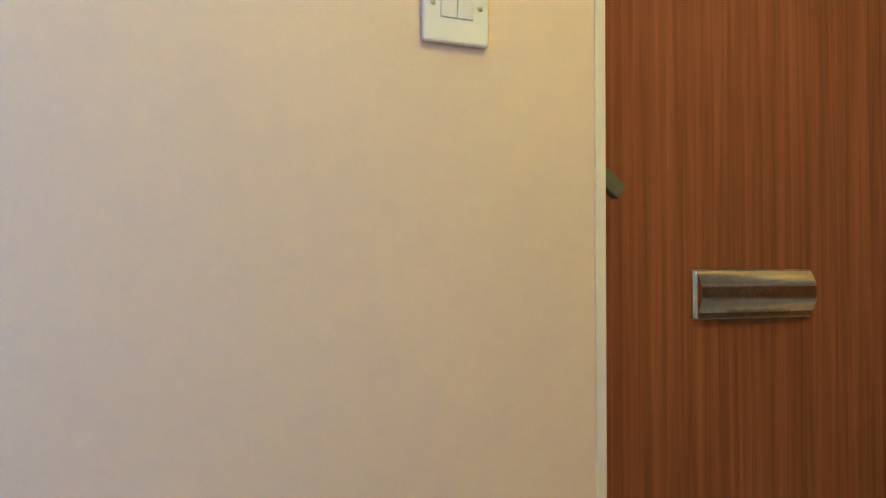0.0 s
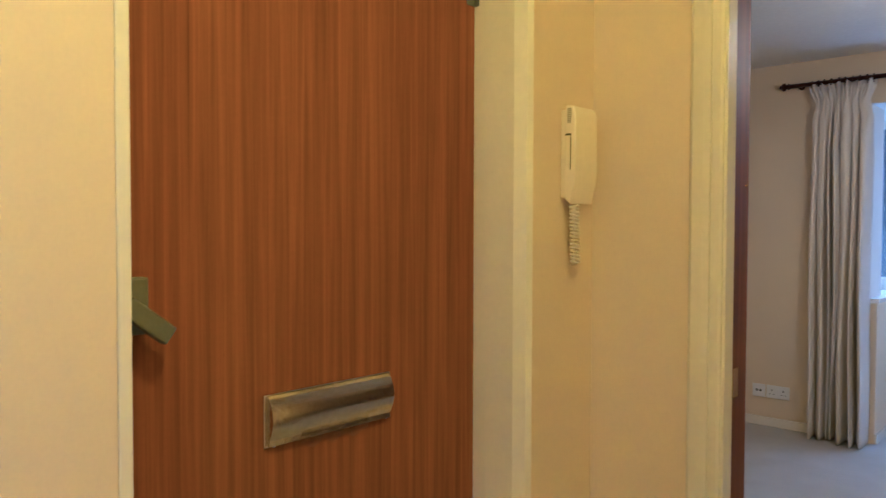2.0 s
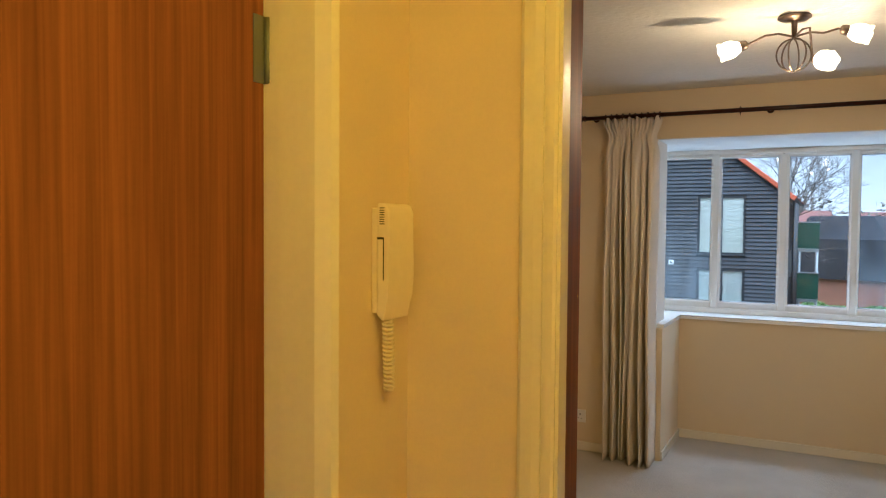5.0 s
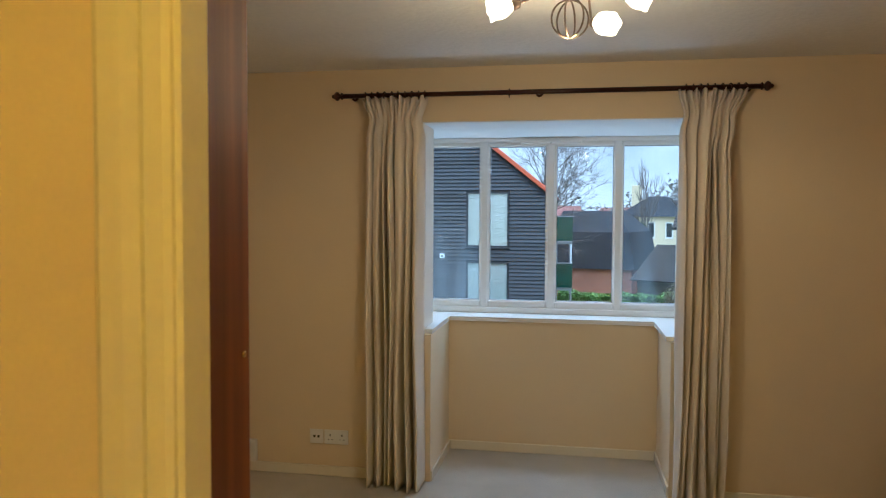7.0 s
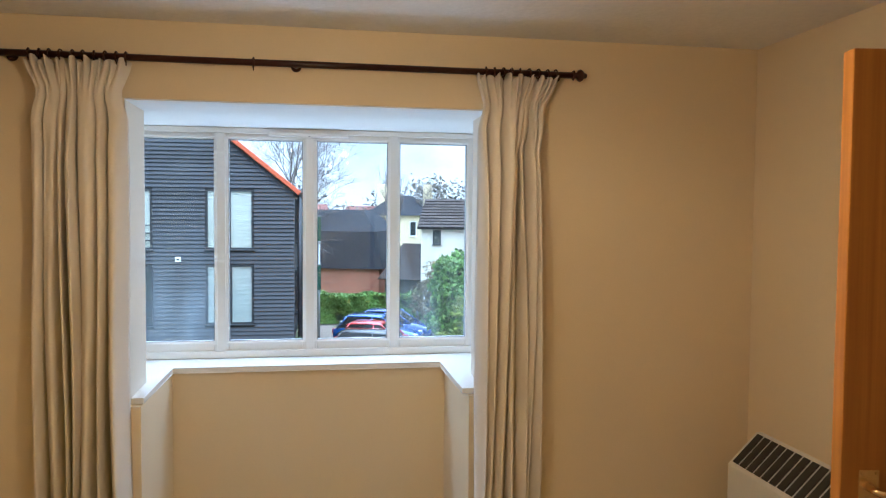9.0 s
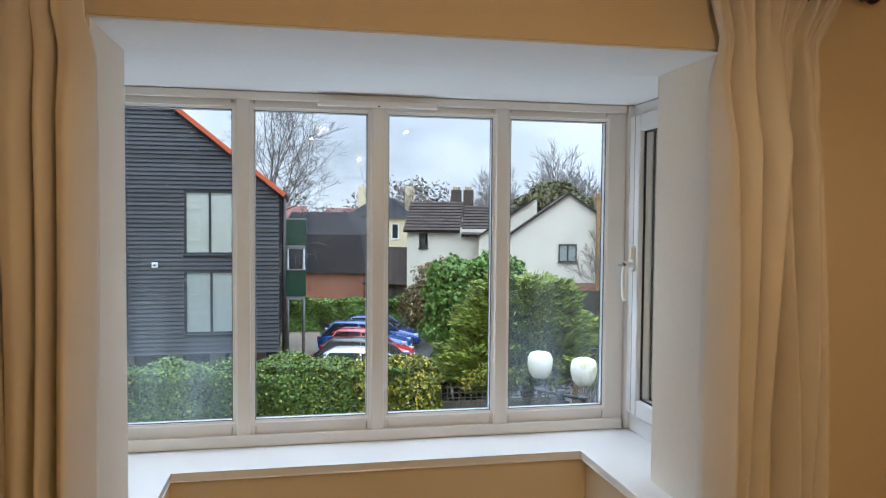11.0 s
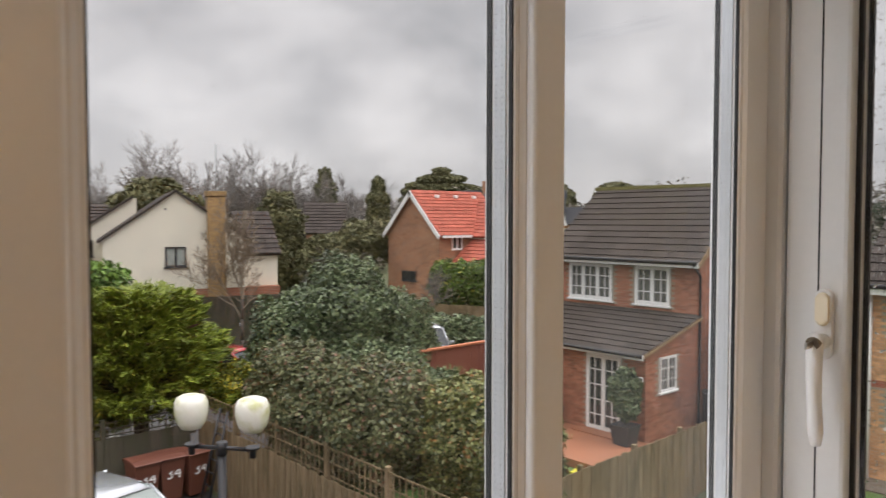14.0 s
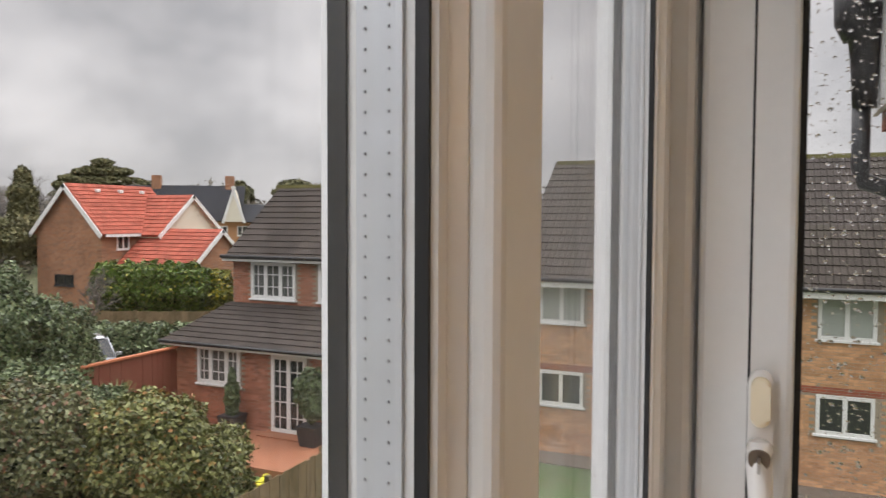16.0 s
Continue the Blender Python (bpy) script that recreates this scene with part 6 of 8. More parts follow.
def hedge_box(x0, x1, y0, y1, z0, z1, n, rng):
    """Leaves on the front, top and ends of a clipped hedge with an uneven skin."""
    L, D, H = x1 - x0, y1 - y0, z1 - z0
    areas = np.array([L * H, L * D, D * H * 0.6, L * H * 0.35])
    face = rng.choice(4, n, p=areas / areas.sum())
    u, v, dep = rng.random(n), rng.random(n), rng.random(n) ** 2 * 0.28
    X, Y, Z = x0 + u * L, y0 + v * D, z0 + v * H
    N = np.zeros((n, 3))
    C = np.zeros((n, 3))
    lump = 0.10 * np.sin(X * 1.9 + 1) + 0.09 * np.sin(X * 4.3 + Z * 2.0) + 0.08 * np.sin(X * 0.8 + 2)
    m = face == 0
    C[m] = np.stack([X, y0 + dep - lump * 0.8 + 0.10 * np.sin(Z * 3 + X), z0 + v * H], 1)[m]
    N[m] = (0, -1, 0.25)
    m = face == 1
    C[m] = np.stack([X, y0 + v * D, z1 - dep + lump * 0.9 + rng.normal(0, 0.035, n)], 1)[m]
    N[m] = (0, -0.1, 1)
    m = face == 2
    C[m] = np.stack([np.where(u > 0.5, x1 - dep, x0 + dep), y0 + rng.random(n) * D, Z], 1)[m]
    N[m] = (1, 0, 0.2)
    m = face == 3
    C[m] = np.stack([X, y1 - dep, Z], 1)[m]
    N[m] = (0, 1, 0.2)
    return C, N


C, N = hedge_box(-12.0, 3.0, 22.45, 24.2, G, -2.12, 140000, rng)
quads("leaves", leaf_quads(C, N, 0.054, rng, 1.6), L_hedge, parent=hedge, kind="")
part("shade_core", bbox(-11.8, 2.8, 22.70, 24.0, G, -2.34), M_core, hedge)
shrub("variegated_shrub", [(3.0, 23.2, -3.0, 1.0, 0.8, 1.05), (2.1, 23.1, -2.9, 0.9, 0.8, 0.95), (3.5, 23.6, -2.7, 0.55, 0.5, 0.65)], 26000, 0.06, L_vari, "yellow and green variegated shrub at the hedge end", 21)
shrub("variegated_shrub", [(5.3, 23.7, -2.65, 0.42, 0.35, 0.36), (4.95, 23.7, -2.8, 0.3, 0.3, 0.3)], 5200, 0.06, L_vari, "small yellow variegated shrub topping the fence", 22)

# far hedge, before the brick buildings
fh = thing("hedge", "low dark clipped hedge along the car park", "hedge")
C, N = hedge_box(-0.2, 6.5, 45.7, 47.2, G, -3.0, 36000, rng)
quads("leaves", leaf_quads(C, N, 0.10, rng, 1.5), L_mid, parent=fh, kind="")
part("shade_core", bbox(0, 6.4, 45.9, 47.0, G, -3.2), M_core, fh)
fh = thing("hedge", "lower dark clipped hedge beside the car park exit", "hedge")
C, N = hedge_box(7.0, 13.8, 45.9, 47.2, G, -3.5, 26000, rng)
quads("leaves", leaf_quads(C, N, 0.10, rng, 1.5), L_mid, parent=fh, kind="")
part("shade_core", bbox(7.1, 13.7, 46.1, 47.0, G, -3.7), M_core, fh)

# ---- fences round the yard ----


def board_fence(name, label, p, q, top, material, width=0.14, trellis=0.0):
    """An upright close-board fence from p to q: every board a piece, rails and posts."""
    p, q = Vector((*p, 0)), Vector((*q, 0))
    d = q - p
    t = thing(name, label, "fence", at=(p.x, p.y, G), rz=math.degrees(math.atan2(d.y, d.x)))
    H = top - G
    me = mesh_of("board", bbox(-width * 0.52, width * 0.52, -0.010, 0.010, 0.03, H), material)
    n = int(d.length / width)
    rnd = random.Random(n)
    for k in range(n):
        shared("board", me, t, ((k + 0.5) * width, 0.012 * (k % 2), rnd.uniform(-0.02, 0.015)), (0, radians(rnd.uniform(-0.5, 0.5)), radians(rnd.uniform(-3, 3))))
    for z in (0.35, H * 0.55, H - 0.25):
        part("rail", bbox(0, d.length, 0.026, 0.075, z, z + 0.09), material, t)
    k = 0.0
    while k < d.length:
        part("post", bbox(k - 0.05, k + 0.05, 0.028, 0.128, 0, H + 0.06 + trellis, 0.006, 1), material, t)
        k += 1.83
    if trellis:
        for k in range(int(d.length / 0.16)):
            part("trellis_slat", bbox(k * 0.16, k * 0.16 + 0.022, 0.02, 0.034, H, H + trellis), material, t)
        for z in (H + 0.04, H + trellis * 0.5, H + trellis - 0.03):
            part("trellis_rail", bbox(0, d.length, 0.035, 0.049, z, z + 0.022), material, t)
    return t


board_fence("fence", "dark damp close-board fence with trellis behind the bins", (3.7, 23.25), (7.62, 23.25), -3.15, M_fence_dark, trellis=0.36)
board_fence("fence", "weathered brown close-board fence with trellis", (7.66, 23.2), (7.66, 12.4), -3.02, M_fence, 0.11, trellis=0.58)
board_fence("fence", "weathered close-board garden fence", (7.75, 14.62), (22.0, 15.05), -2.96, M_fence, 0.15)
board_fence("fence", "red-stained timber garden fence with orange coping", (13.0, 22.42), (17.2, 22.42), -2.12, M_fence_red, 0.18)
wall("fence_coping", bbox(12.95, 17.22, 22.36, 22.50, -2.115, -2.05, 0.01, 1), M_coping)
board_fence("fence", "long pale timber fence in front of the far houses", (22.5, 44.5), (29.4, 29.6), -2.85, M_fence, 0.30)

board_fence("fence", "dark brown timber fence at the foot of the white house", (9.4, 40.75), (18.9, 37.85), -1.9, M_fence_dark, 0.2)

# bins
for k, (x, y, r) in enumerate(((6.12, 22.62, 3), (6.72, 22.66, -4), (7.26, 22.60, 6))):
    b = thing("wheelie_bin", "brown wheeled bin painted with the number 34", "wheelie bin", "bins by the fence", at=(x, y, G), rz=r)
    bm = bmesh.new()
    lo = [bm.verts.new(v) for v in ((-0.21, -0.24, 0.06), (0.21, -0.24, 0.06), (0.21, 0.24, 0.06), (-0.21, 0.24, 0.06))]
    hi = [bm.verts.new(v) for v in ((-0.28, -0.33, 0.98), (0.28, -0.33, 0.98), (0.28, 0.30, 0.98), (-0.28, 0.30, 0.98))]
    bm.faces.new(lo[::-1]), bm.faces.new(hi)
    for i in range(4):
        bm.faces.new((lo[i], lo[(i + 1) % 4], hi[(i + 1) % 4], hi[i]))
    bevelled(bm, 0.02, 2)
    part("tub", bm, M_bin, b)
    bm = bmesh.new()
    prism(bm, [(-0.37, 0.985), (-0.37, 1.02), (-0.20, 1.07), (0.20, 1.08), (0.34, 1.04), (0.34, 0.985)], -0.30, 0.30, axis="x")
    bevelled(bm, 0.015, 2)
    part("lid", bm, M_bin, b)
    for s in (-1, 1):
        part("wheel", lathe(bmesh.new(), [(0, 0.04), (0, 0.10), (0.05, 0.10), (0.05, 0.04)], (s * 0.22, 0.27, 0.10), (s, 0, 0), 14), M_tyre, b)
    cu = bpy.data.curves.new("number", "FONT")
    cu.body, cu.size, cu.extrude, cu.align_x = "34", 0.34, 0.004, "CENTER"
    tx = new("number", cu)
    tx.data.materials.append(M_text)
    tx.parent = b
    tx.matrix_basis = pose(0.02, -0.318, 0.55, 84.5, 0, 0)

# yard lamp
lampost = thing("street_lamp", "black yard lamp with two algae-stained opal globes", "street lamp")
bm = bmesh.new()
tube(bm, [(3.575, 13.085, G), (3.575, 13.085, -0.62)], [0.052, 0.042], 12)
tube(bm, [(3.575, 13.085, -0.62), (3.575, 13.085, -0.50)], [0.058, 0.055], 12)
part("pole", bm, M_pipe, lampost)
bm = bmesh.new()
tube(bm, [(3.378, 13.339, -0.56), (3.774, 12.834, -0.56)], 0.022, 8)
part("cross_arm", bm, M_pipe, lampost)
for x, y in ((3.378, 13.339), (3.774, 12.834)):
    bm = bmesh.new()
    lathe(bm, [(-0.24, 0.03), (-0.16, 0.035), (-0.15, 0.07), (-0.13, 0.07)], (x, y, -0.40), (0, 0, 1), 12)
    part("globe_holder", bm, M_pipe, lampost)
    bm = bmesh.new()
    lathe(bm, [(-0.175, 0.05), (-0.165, 0.095), (-0.10, 0.140), (0.0, 0.163), (0.09, 0.160), (0.145, 0.135), (0.168, 0.080), (0.172, 0.0)], (x, y, -0.215), (0, 0, 1), 24)
    part("globe", bm, M_globe, lampost, "opal globe with green algae stains")
ladder = thing("ladder", "dark weathered ladder leaning on the fence", "ladder")
for dy in (0.0, 0.38):
    bm = bmesh.new()
    tube(bm, [(7.05, 21.4 + dy, G), (7.60, 21.5 + dy, -2.55)], 0.03, 6)
    part("stile", bm, M_pipe, ladder)
for k in range(7):
    f = 0.1 + k * 0.13
    bm = bmesh.new()
    tube(bm, [(7.05 + 0.55 * f, 21.4 + 0.1 * f, G + 2.05 * f), (7.05 + 0.55 * f, 21.78 + 0.1 * f, G + 2.05 * f)], 0.016, 6)
    part("rung", bm, M_pipe, ladder)
bench = thing("bench", "orange-brown slatted bench by the fence", "bench", at=(4.75, 22.75, G))
for k in range(3):
    part("back_slat", bbox(-0.5, 0.5, 0.20, 0.23, 0.55 + k * 0.14, 0.66 + k * 0.14), M_coping, bench)
part("seat", bbox(-0.5, 0.5, -0.20, 0.19, 0.42, 0.47), M_coping, bench)
for x in (-0.46, 0.46):
    part("leg", bbox(x - 0.03, x + 0.03, -0.18, 0.18, 0.0, 0.419), M_fence_dark, bench)

# ---- conifer and shrubs by the yard ----
rng = np.random.default_rng(31)
conifer = thing("conifer_tree", "bright green spreading conifer behind the fence", "tree")
bm = bmesh.new()
tube(bm, [(7.0, 25.0, G), (6.95, 25.0, -3.4), (7.05, 25.05, -2.0), (7.1, 25.1, -0.8)], [0.22, 0.18, 0.12, 0.04], 10)
for a in range(7):
    an = a * 0.9
    tube(bm, [(6.95, 25.0, -3.3 + a * 0.3), (6.95 + 0.9 * math.cos(an), 25.0 + 0.9 * math.sin(an), -2.9 + a * 0.3), (6.95 + 1.6 * math.cos(an), 25 + 1.5 * math.sin(an), -2.7 + a * 0.3)], [0.07, 0.05, 0.02], 6)
part("trunk", bm, M_reddish, conifer)
V = []
for k in range(460):
    an, hgt = rng.uniform(0, 2 * math.pi), rng.random()
    rad = (2.35 - 1.45 * hgt ** 1.6) * rng.uniform(0.45, 1.08)
    c = np.array([6.85 + rad * math.cos(an), 25.0 + rad * 0.75 * math.sin(an), -3.05 + 2.85 * hgt])
    out = np.array([math.cos(an), math.sin(an), rng.uniform(0.1, 0.7)])
    n = 170
    s = rng.random(n)
    C = c + out * (s[:, None] - 0.4) * 0.75 + rng.normal(0, 1, (n, 3)) * (0.05 + 0.17 * (1 - s))[:, None] * (1, 1, 0.55)
    Nn = np.tile((0.0, -0.3, 1.0), (n, 1))
    A = out + rng.normal(0, 0.35, (n, 3))
    A /= np.linalg.norm(A, axis=1, keepdims=True)
    B = np.cross(A, Nn + rng.normal(0, 0.5, (n, 3)))
    B /= np.linalg.norm(B, axis=1, keepdims=True)
    l, w = rng.uniform(0.07, 0.15, n)[:, None], rng.uniform(0.014, 0.03, n)[:, None]
    V.append(np.stack([C - A * l, C + B * w, C + A * l, C - B * w], 1))
quads("crown", np.concatenate(V), L_conifer, parent=conifer, kind="")
blob_core("shade_core", [(6.85, 25.0, -1.8, 1.45, 1.0, 0.9), (6.85, 25.0, -0.9, 0.8, 0.7, 0.5)], conifer, 0.9)
shrub("evergreen_tree", [(5.55, 28.6, -0.75, 1.0, 1.0, 1.15), (6.9, 28.7, -0.65, 1.15, 1.0, 1.2), (6.2, 28.5, -1.9, 1.75, 1.2, 1.5), (6.2, 28.6, -3.4, 1.6, 1.1, 1.3)], 34000, 0.10, L_mid, "rounded green evergreen beside the car park", 41, category="tree")
shrub("evergreen_shrub", [(12.6, 24.4, -1.6, 1.9, 1.6, 2.1), (11.2, 24.8, -2.2, 1.4, 1.3, 1.8), (14.0, 23.8, -2.2, 1.3, 1.3, 1.8), (12.5, 23.6, -3.0, 2.2, 1.5, 1.8)], 95000, 0.070, L_dark, "large glossy dark evergreen shrub in the garden", 42)
shrub("red_tinged_shrub", [(8.75, 19.6, -2.5, 0.95, 1.3, 1.35), (8.8, 17.6, -2.2, 1.0, 1.3, 1.25), (9.1, 21.3, -2.3, 1.0, 1.0, 1.2)], 90000, 0.054, L_red, "dense shrub with red-tinged leaves above the fence", 43)
shrub("speckled_shrub", [(9.7, 15.9, -2.38, 1.05, 1.1, 1.15), (10.55, 16.75, -2.6, 1.0, 1.0, 0.95), (10.4, 15.9, -3.2, 1.5, 1.1, 1.4)], 95000, 0.054, L_speck, "dense olive-leaved shrub in the garden corner", 44)
shrub("evergreen_shrub", [(10.8, 20.0, -2.6, 1.2, 1.4, 1.2), (12.4, 20.6, -3.2, 1.2, 1.2, 1.2)], 50000, 0.064, L_dark, "dark shrub filling the garden border", 45)
shrub("yellow_shrub", [(9.0, 23.9, -2.7, 0.7, 0.7, 0.7)], 7000, 0.07, L_vari, "bright yellow-leaved shrub by the trellis", 46)
shrub("cypress_bush", [(13.2, 8.45, -3.0, 0.62, 0.62, 1.7), (13.2, 8.5, -1.6, 0.34, 0.36, 0.85), (13.3, 8.0, -3.5, 0.6, 0.55, 1.2)], 30000, 0.06, L_conifer, "pointed green cypress bush below the window", 47, long=2.6)
palm = thing("spiky_palm", "green cordyline with spiky leaves above the shrubs", "palm")
bm = bmesh.new()
tube(bm, [(13.6, 20.9, G), (13.6, 20.9, -2.9)], [0.09, 0.07], 8)
part("trunk", bm, M_bark, palm)
rng = np.random.default_rng(9)
V = []
for k in range(110):
    an, el = rng.uniform(0, 2 * math.pi), rng.uniform(0.0, 1.3)
    d = np.array([math.cos(an) * math.cos(el), math.sin(an) * math.cos(el), math.sin(el)])
    c, s = np.array([13.6, 20.9, -2.9]), np.array([-math.sin(an), math.cos(an), 0]) * 0.03
    V.append([c - s, c + s, c + d * 0.85 + s * 0.2 - np.array([0, 0, 0.12]), c + d * 0.85 - s * 0.2 - np.array([0, 0, 0.12])])
quads("fronds", np.array(V), L_speck, parent=palm, kind="")

# ---- brick house with the patio extension ----
M_tan_verge = mat("tan_verge", (0.30, 0.20, 0.11), 0.8, bump=0.1)
h1 = thing("brick_house", "red brick house with tiled lean-to extension and white windows", "house")
X1, X2, XR, Y0, Y1 = 17.3, 20.0, 22.75, 17.26, 22.7
GZ = G + 0.37
E1, E2 = -1.90, 0.34
bm = bmesh.new()
prism(bm, [(X1, G), (X2 + 0.2, G), (X2 + 0.2, -1.10), (X1, E1 + 0.06)], Y0, Y1)
part("extension_wall", bm, M_mortar, h1)
bm = bmesh.new()
prism(bm, [(X2, G), (25.5, G), (25.5, 0.42), (XR, 2.68), (X2, 0.42)], Y0, Y1)
part("wall", bm, M_mortar, h1)
part("extension_roof", slab((X1 - 0.30, Y0 - 0.12, E1), (X1 - 0.30, Y1 + 0.12, E1), (X2, Y1 + 0.12, -1.12), (X2, Y0 - 0.12, -1.12), 0.07), M_tan_verge, h1)
part("fascia", bbox(X1 - 0.36, X1 - 0.30, Y0 - 0.14, Y1 + 0.14, E1 - 0.10, E1 + 0.04), M_frame_w, h1, "white fascia board")
part("roof", slab((X2 - 0.32, Y0 - 0.12, E2), (X2 - 0.32, Y1 + 0.12, E2), (XR, Y1 + 0.12, 2.76), (XR, Y0 - 0.12, 2.76), 0.09), M_browntile_far, h1)
part("roof", slab((XR, Y0 - 0.12, 2.76), (XR, Y1 + 0.12, 2.76), (25.8, Y1 + 0.12, E2), (25.8, Y0 - 0.12, E2), 0.09), M_browntile_far, h1)
part("fascia", bbox(X2 - 0.38, X2 - 0.32, Y0 - 0.14, Y1 + 0.14, E2 - 0.05, E2 + 0.12), M_frame_w, h1, "white fascia board")
bm = bmesh.new()
tube(bm, [(X2 - 0.44, Y0 - 0.14, E2 + 0.10), (X2 - 0.44, Y1 + 0.14, E2 + 0.10)], 0.055, 8)
part("gutter", bm, M_pipe, h1)
bm = bmesh.new()
tube(bm, [(X1 - 0.42, Y0 - 0.14, E1 + 0.02), (X1 - 0.42, Y1 + 0.14, E1 + 0.02)], 0.05, 8)
part("gutter", bm, M_pipe, h1)
bm = bmesh.new()
tube(bm, [(X2 - 0.40, Y0 - 0.02, E2 + 0.06), (X2 - 0.06, Y0 - 0.06, E2 - 0.3), (X2 - 0.06, Y0 - 0.06, -1.2), (X2 - 0.06, Y0 - 0.06, G)], 0.04, 8)
part("downpipe", bm, M_pipe, h1)
bm = bmesh.new()
for k in range(14):
    box(bm, XR - 0.13, XR + 0.13, Y0 - 0.12 + k * 0.415, Y0 + 0.29 + k * 0.415, 2.72, 2.84)
part("ridge_tiles", bm, M_moss, h1, "moss-covered ridge tiles")
for s in (Y0 - 0.135, Y1 + 0.10):
    part("verge_board", slab((X2 - 0.3, s, E2 + 0.04), (X2 - 0.3, s + 0.03, E2 + 0.04), (XR, s + 0.03, 2.80), (XR, s, 2.80), 0.14), M_tan_verge if s < 20 else M_browntile_far, h1)
    part("verge_board", slab((XR, s, 2.80), (XR, s + 0.03, 2.80), (25.8, s + 0.03, E2 + 0.04), (25.8, s, E2 + 0.04), 0.14), M_browntile_far, h1)
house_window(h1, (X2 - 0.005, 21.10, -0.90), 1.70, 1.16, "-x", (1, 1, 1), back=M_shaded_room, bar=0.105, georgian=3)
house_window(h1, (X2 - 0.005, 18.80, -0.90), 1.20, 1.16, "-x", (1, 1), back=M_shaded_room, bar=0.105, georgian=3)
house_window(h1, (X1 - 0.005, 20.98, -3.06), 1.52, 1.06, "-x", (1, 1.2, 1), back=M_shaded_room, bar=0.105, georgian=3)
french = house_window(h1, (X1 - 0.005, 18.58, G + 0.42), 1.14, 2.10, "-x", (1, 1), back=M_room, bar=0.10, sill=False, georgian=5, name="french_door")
house_window(h1, (18.35, Y0 - 0.005, -3.0), 0.80, 0.95, "-y", (1, 1), back=M_room, bar=0.06, georgian=3)
part("french_door_step", bbox(X1 - 0.50, X1 - 0.005, 17.85, 19.30, G + 0.385, G + 0.42), M_patio, h1)
bm = bmesh.new()
box(bm, X1 - 0.10, X1 - 0.01, Y0 + 0.05, Y0 + 0.16, -2.65, -2.50)
part("security_lamp", bevelled(bm, 0.01, 1), M_frame_w, h1)
bm = bmesh.new()
tube(bm, [(24.2, 17.64, 1.2), (24.2, 17.64, 4.27)], 0.026, 6)
tube(bm, [(24.2, 17.64, 4.24), (24.2, 16.62, 4.22)], 0.020, 6)
for k in range(5):
    tube(bm, [(24.1, 17.5 - 0.18 * k, 4.23), (24.3, 17.5 - 0.18 * k, 4.23)], 0.010, 4)
part("aerial", bm, M_galv, h1, "thin television aerial")

# planters on the patio
for (x, y, hh, lobes, n, lab) in ((16.85, 20.15, 0.5, [(16.85, 20.15, GZ + 0.95, 0.20, 0.20, 0.50), (16.85, 20.15, GZ + 1.45, 0.10, 0.10, 0.30)], 3500, "small clipped conifer in a square grey planter"), (16.75, 17.50, 0.55, [(16.75, 17.50, GZ + 1.45, 0.42, 0.42, 0.55), (16.65, 17.35, GZ + 1.0, 0.33, 0.3, 0.3)], 7000, "bushy grey-green shrub in a dark tub")):
    p = thing("potted_plant", lab, "potted plant")
    bm = bmesh.new()
    lo = [bm.verts.new((x + a * 0.22, y + b * 0.22, GZ + 0.012)) for a, b in ((-1, -1), (1, -1), (1, 1), (-1, 1))]
    hi = [bm.verts.new((x + a * 0.30, y + b * 0.30, GZ + hh)) for a, b in ((-1, -1), (1, -1), (1, 1), (-1, 1))]
    bm.faces.new(lo[::-1]), bm.faces.new(hi)
    for i in range(4):
        bm.faces.new((lo[i], lo[(i + 1) % 4], hi[(i + 1) % 4], hi[i]))
    bevelled(bm, 0.015, 2)
    part("pot", bm, M_frame_d, p, "dark grey planter")
    rng = np.random.default_rng(n)
    C, N = lobes_points(lobes, n, rng)
    quads("foliage", leaf_quads(C, N, 0.06, rng), L_dark, parent=p, kind="")
    part("stem", tube(bmesh.new(), [(x, y, GZ + hh - 0.05), (x, y, GZ + 1.2)], 0.03, 6), M_bark, p)

# garages between the houses
gar = thing("garage", "brick garage with brown tiled roof and white door", "garage")
bm = bmesh.new()
prism(bm, [(20.5, G), (26.5, G), (26.5, -1.65), (23.5, 0.10), (20.5, -1.65)], 11.6, 16.95)
part("wall", bm, M_brick_red, gar)
part("roof", slab((20.15, 11.5, -1.80), (20.15, 17.0, -1.80), (23.5, 17.0, 0.22), (23.5, 11.5, 0.22), 0.08), M_browntile_far, gar)
part("roof", slab((23.5, 11.5, 0.22), (23.5, 17.0, 0.22), (26.8, 17.0, -1.80), (26.8, 11.5, -1.80), 0.08), M_browntile_far, gar)
part("fascia", bbox(20.08, 20.14, 11.45, 17.0, -1.92, -1.76), M_frame_w, gar, "white fascia board")
house_window(gar, (20.49, 16.30, G + 0.1), 0.95, 2.4, "-x", (1,), back=M_room, bar=0.13, sill=False, name="door")
part("door_panel", bbox(20.42, 20.445, 15.95, 16.65, G + 0.2, G + 1.3), M_frame_w, gar)
wb = thing("water_butt", "dark green plastic water butt by the house wall", "water butt", at=(19.7, 16.65, G))
part("barrel", lathe(bmesh.new(), [(0, 0.26), (0.6, 0.30), (1.40, 0.28), (1.42, 0.30), (1.48, 0.30), (1.51, 0.0)], seg=18), M_frame_d, wb)

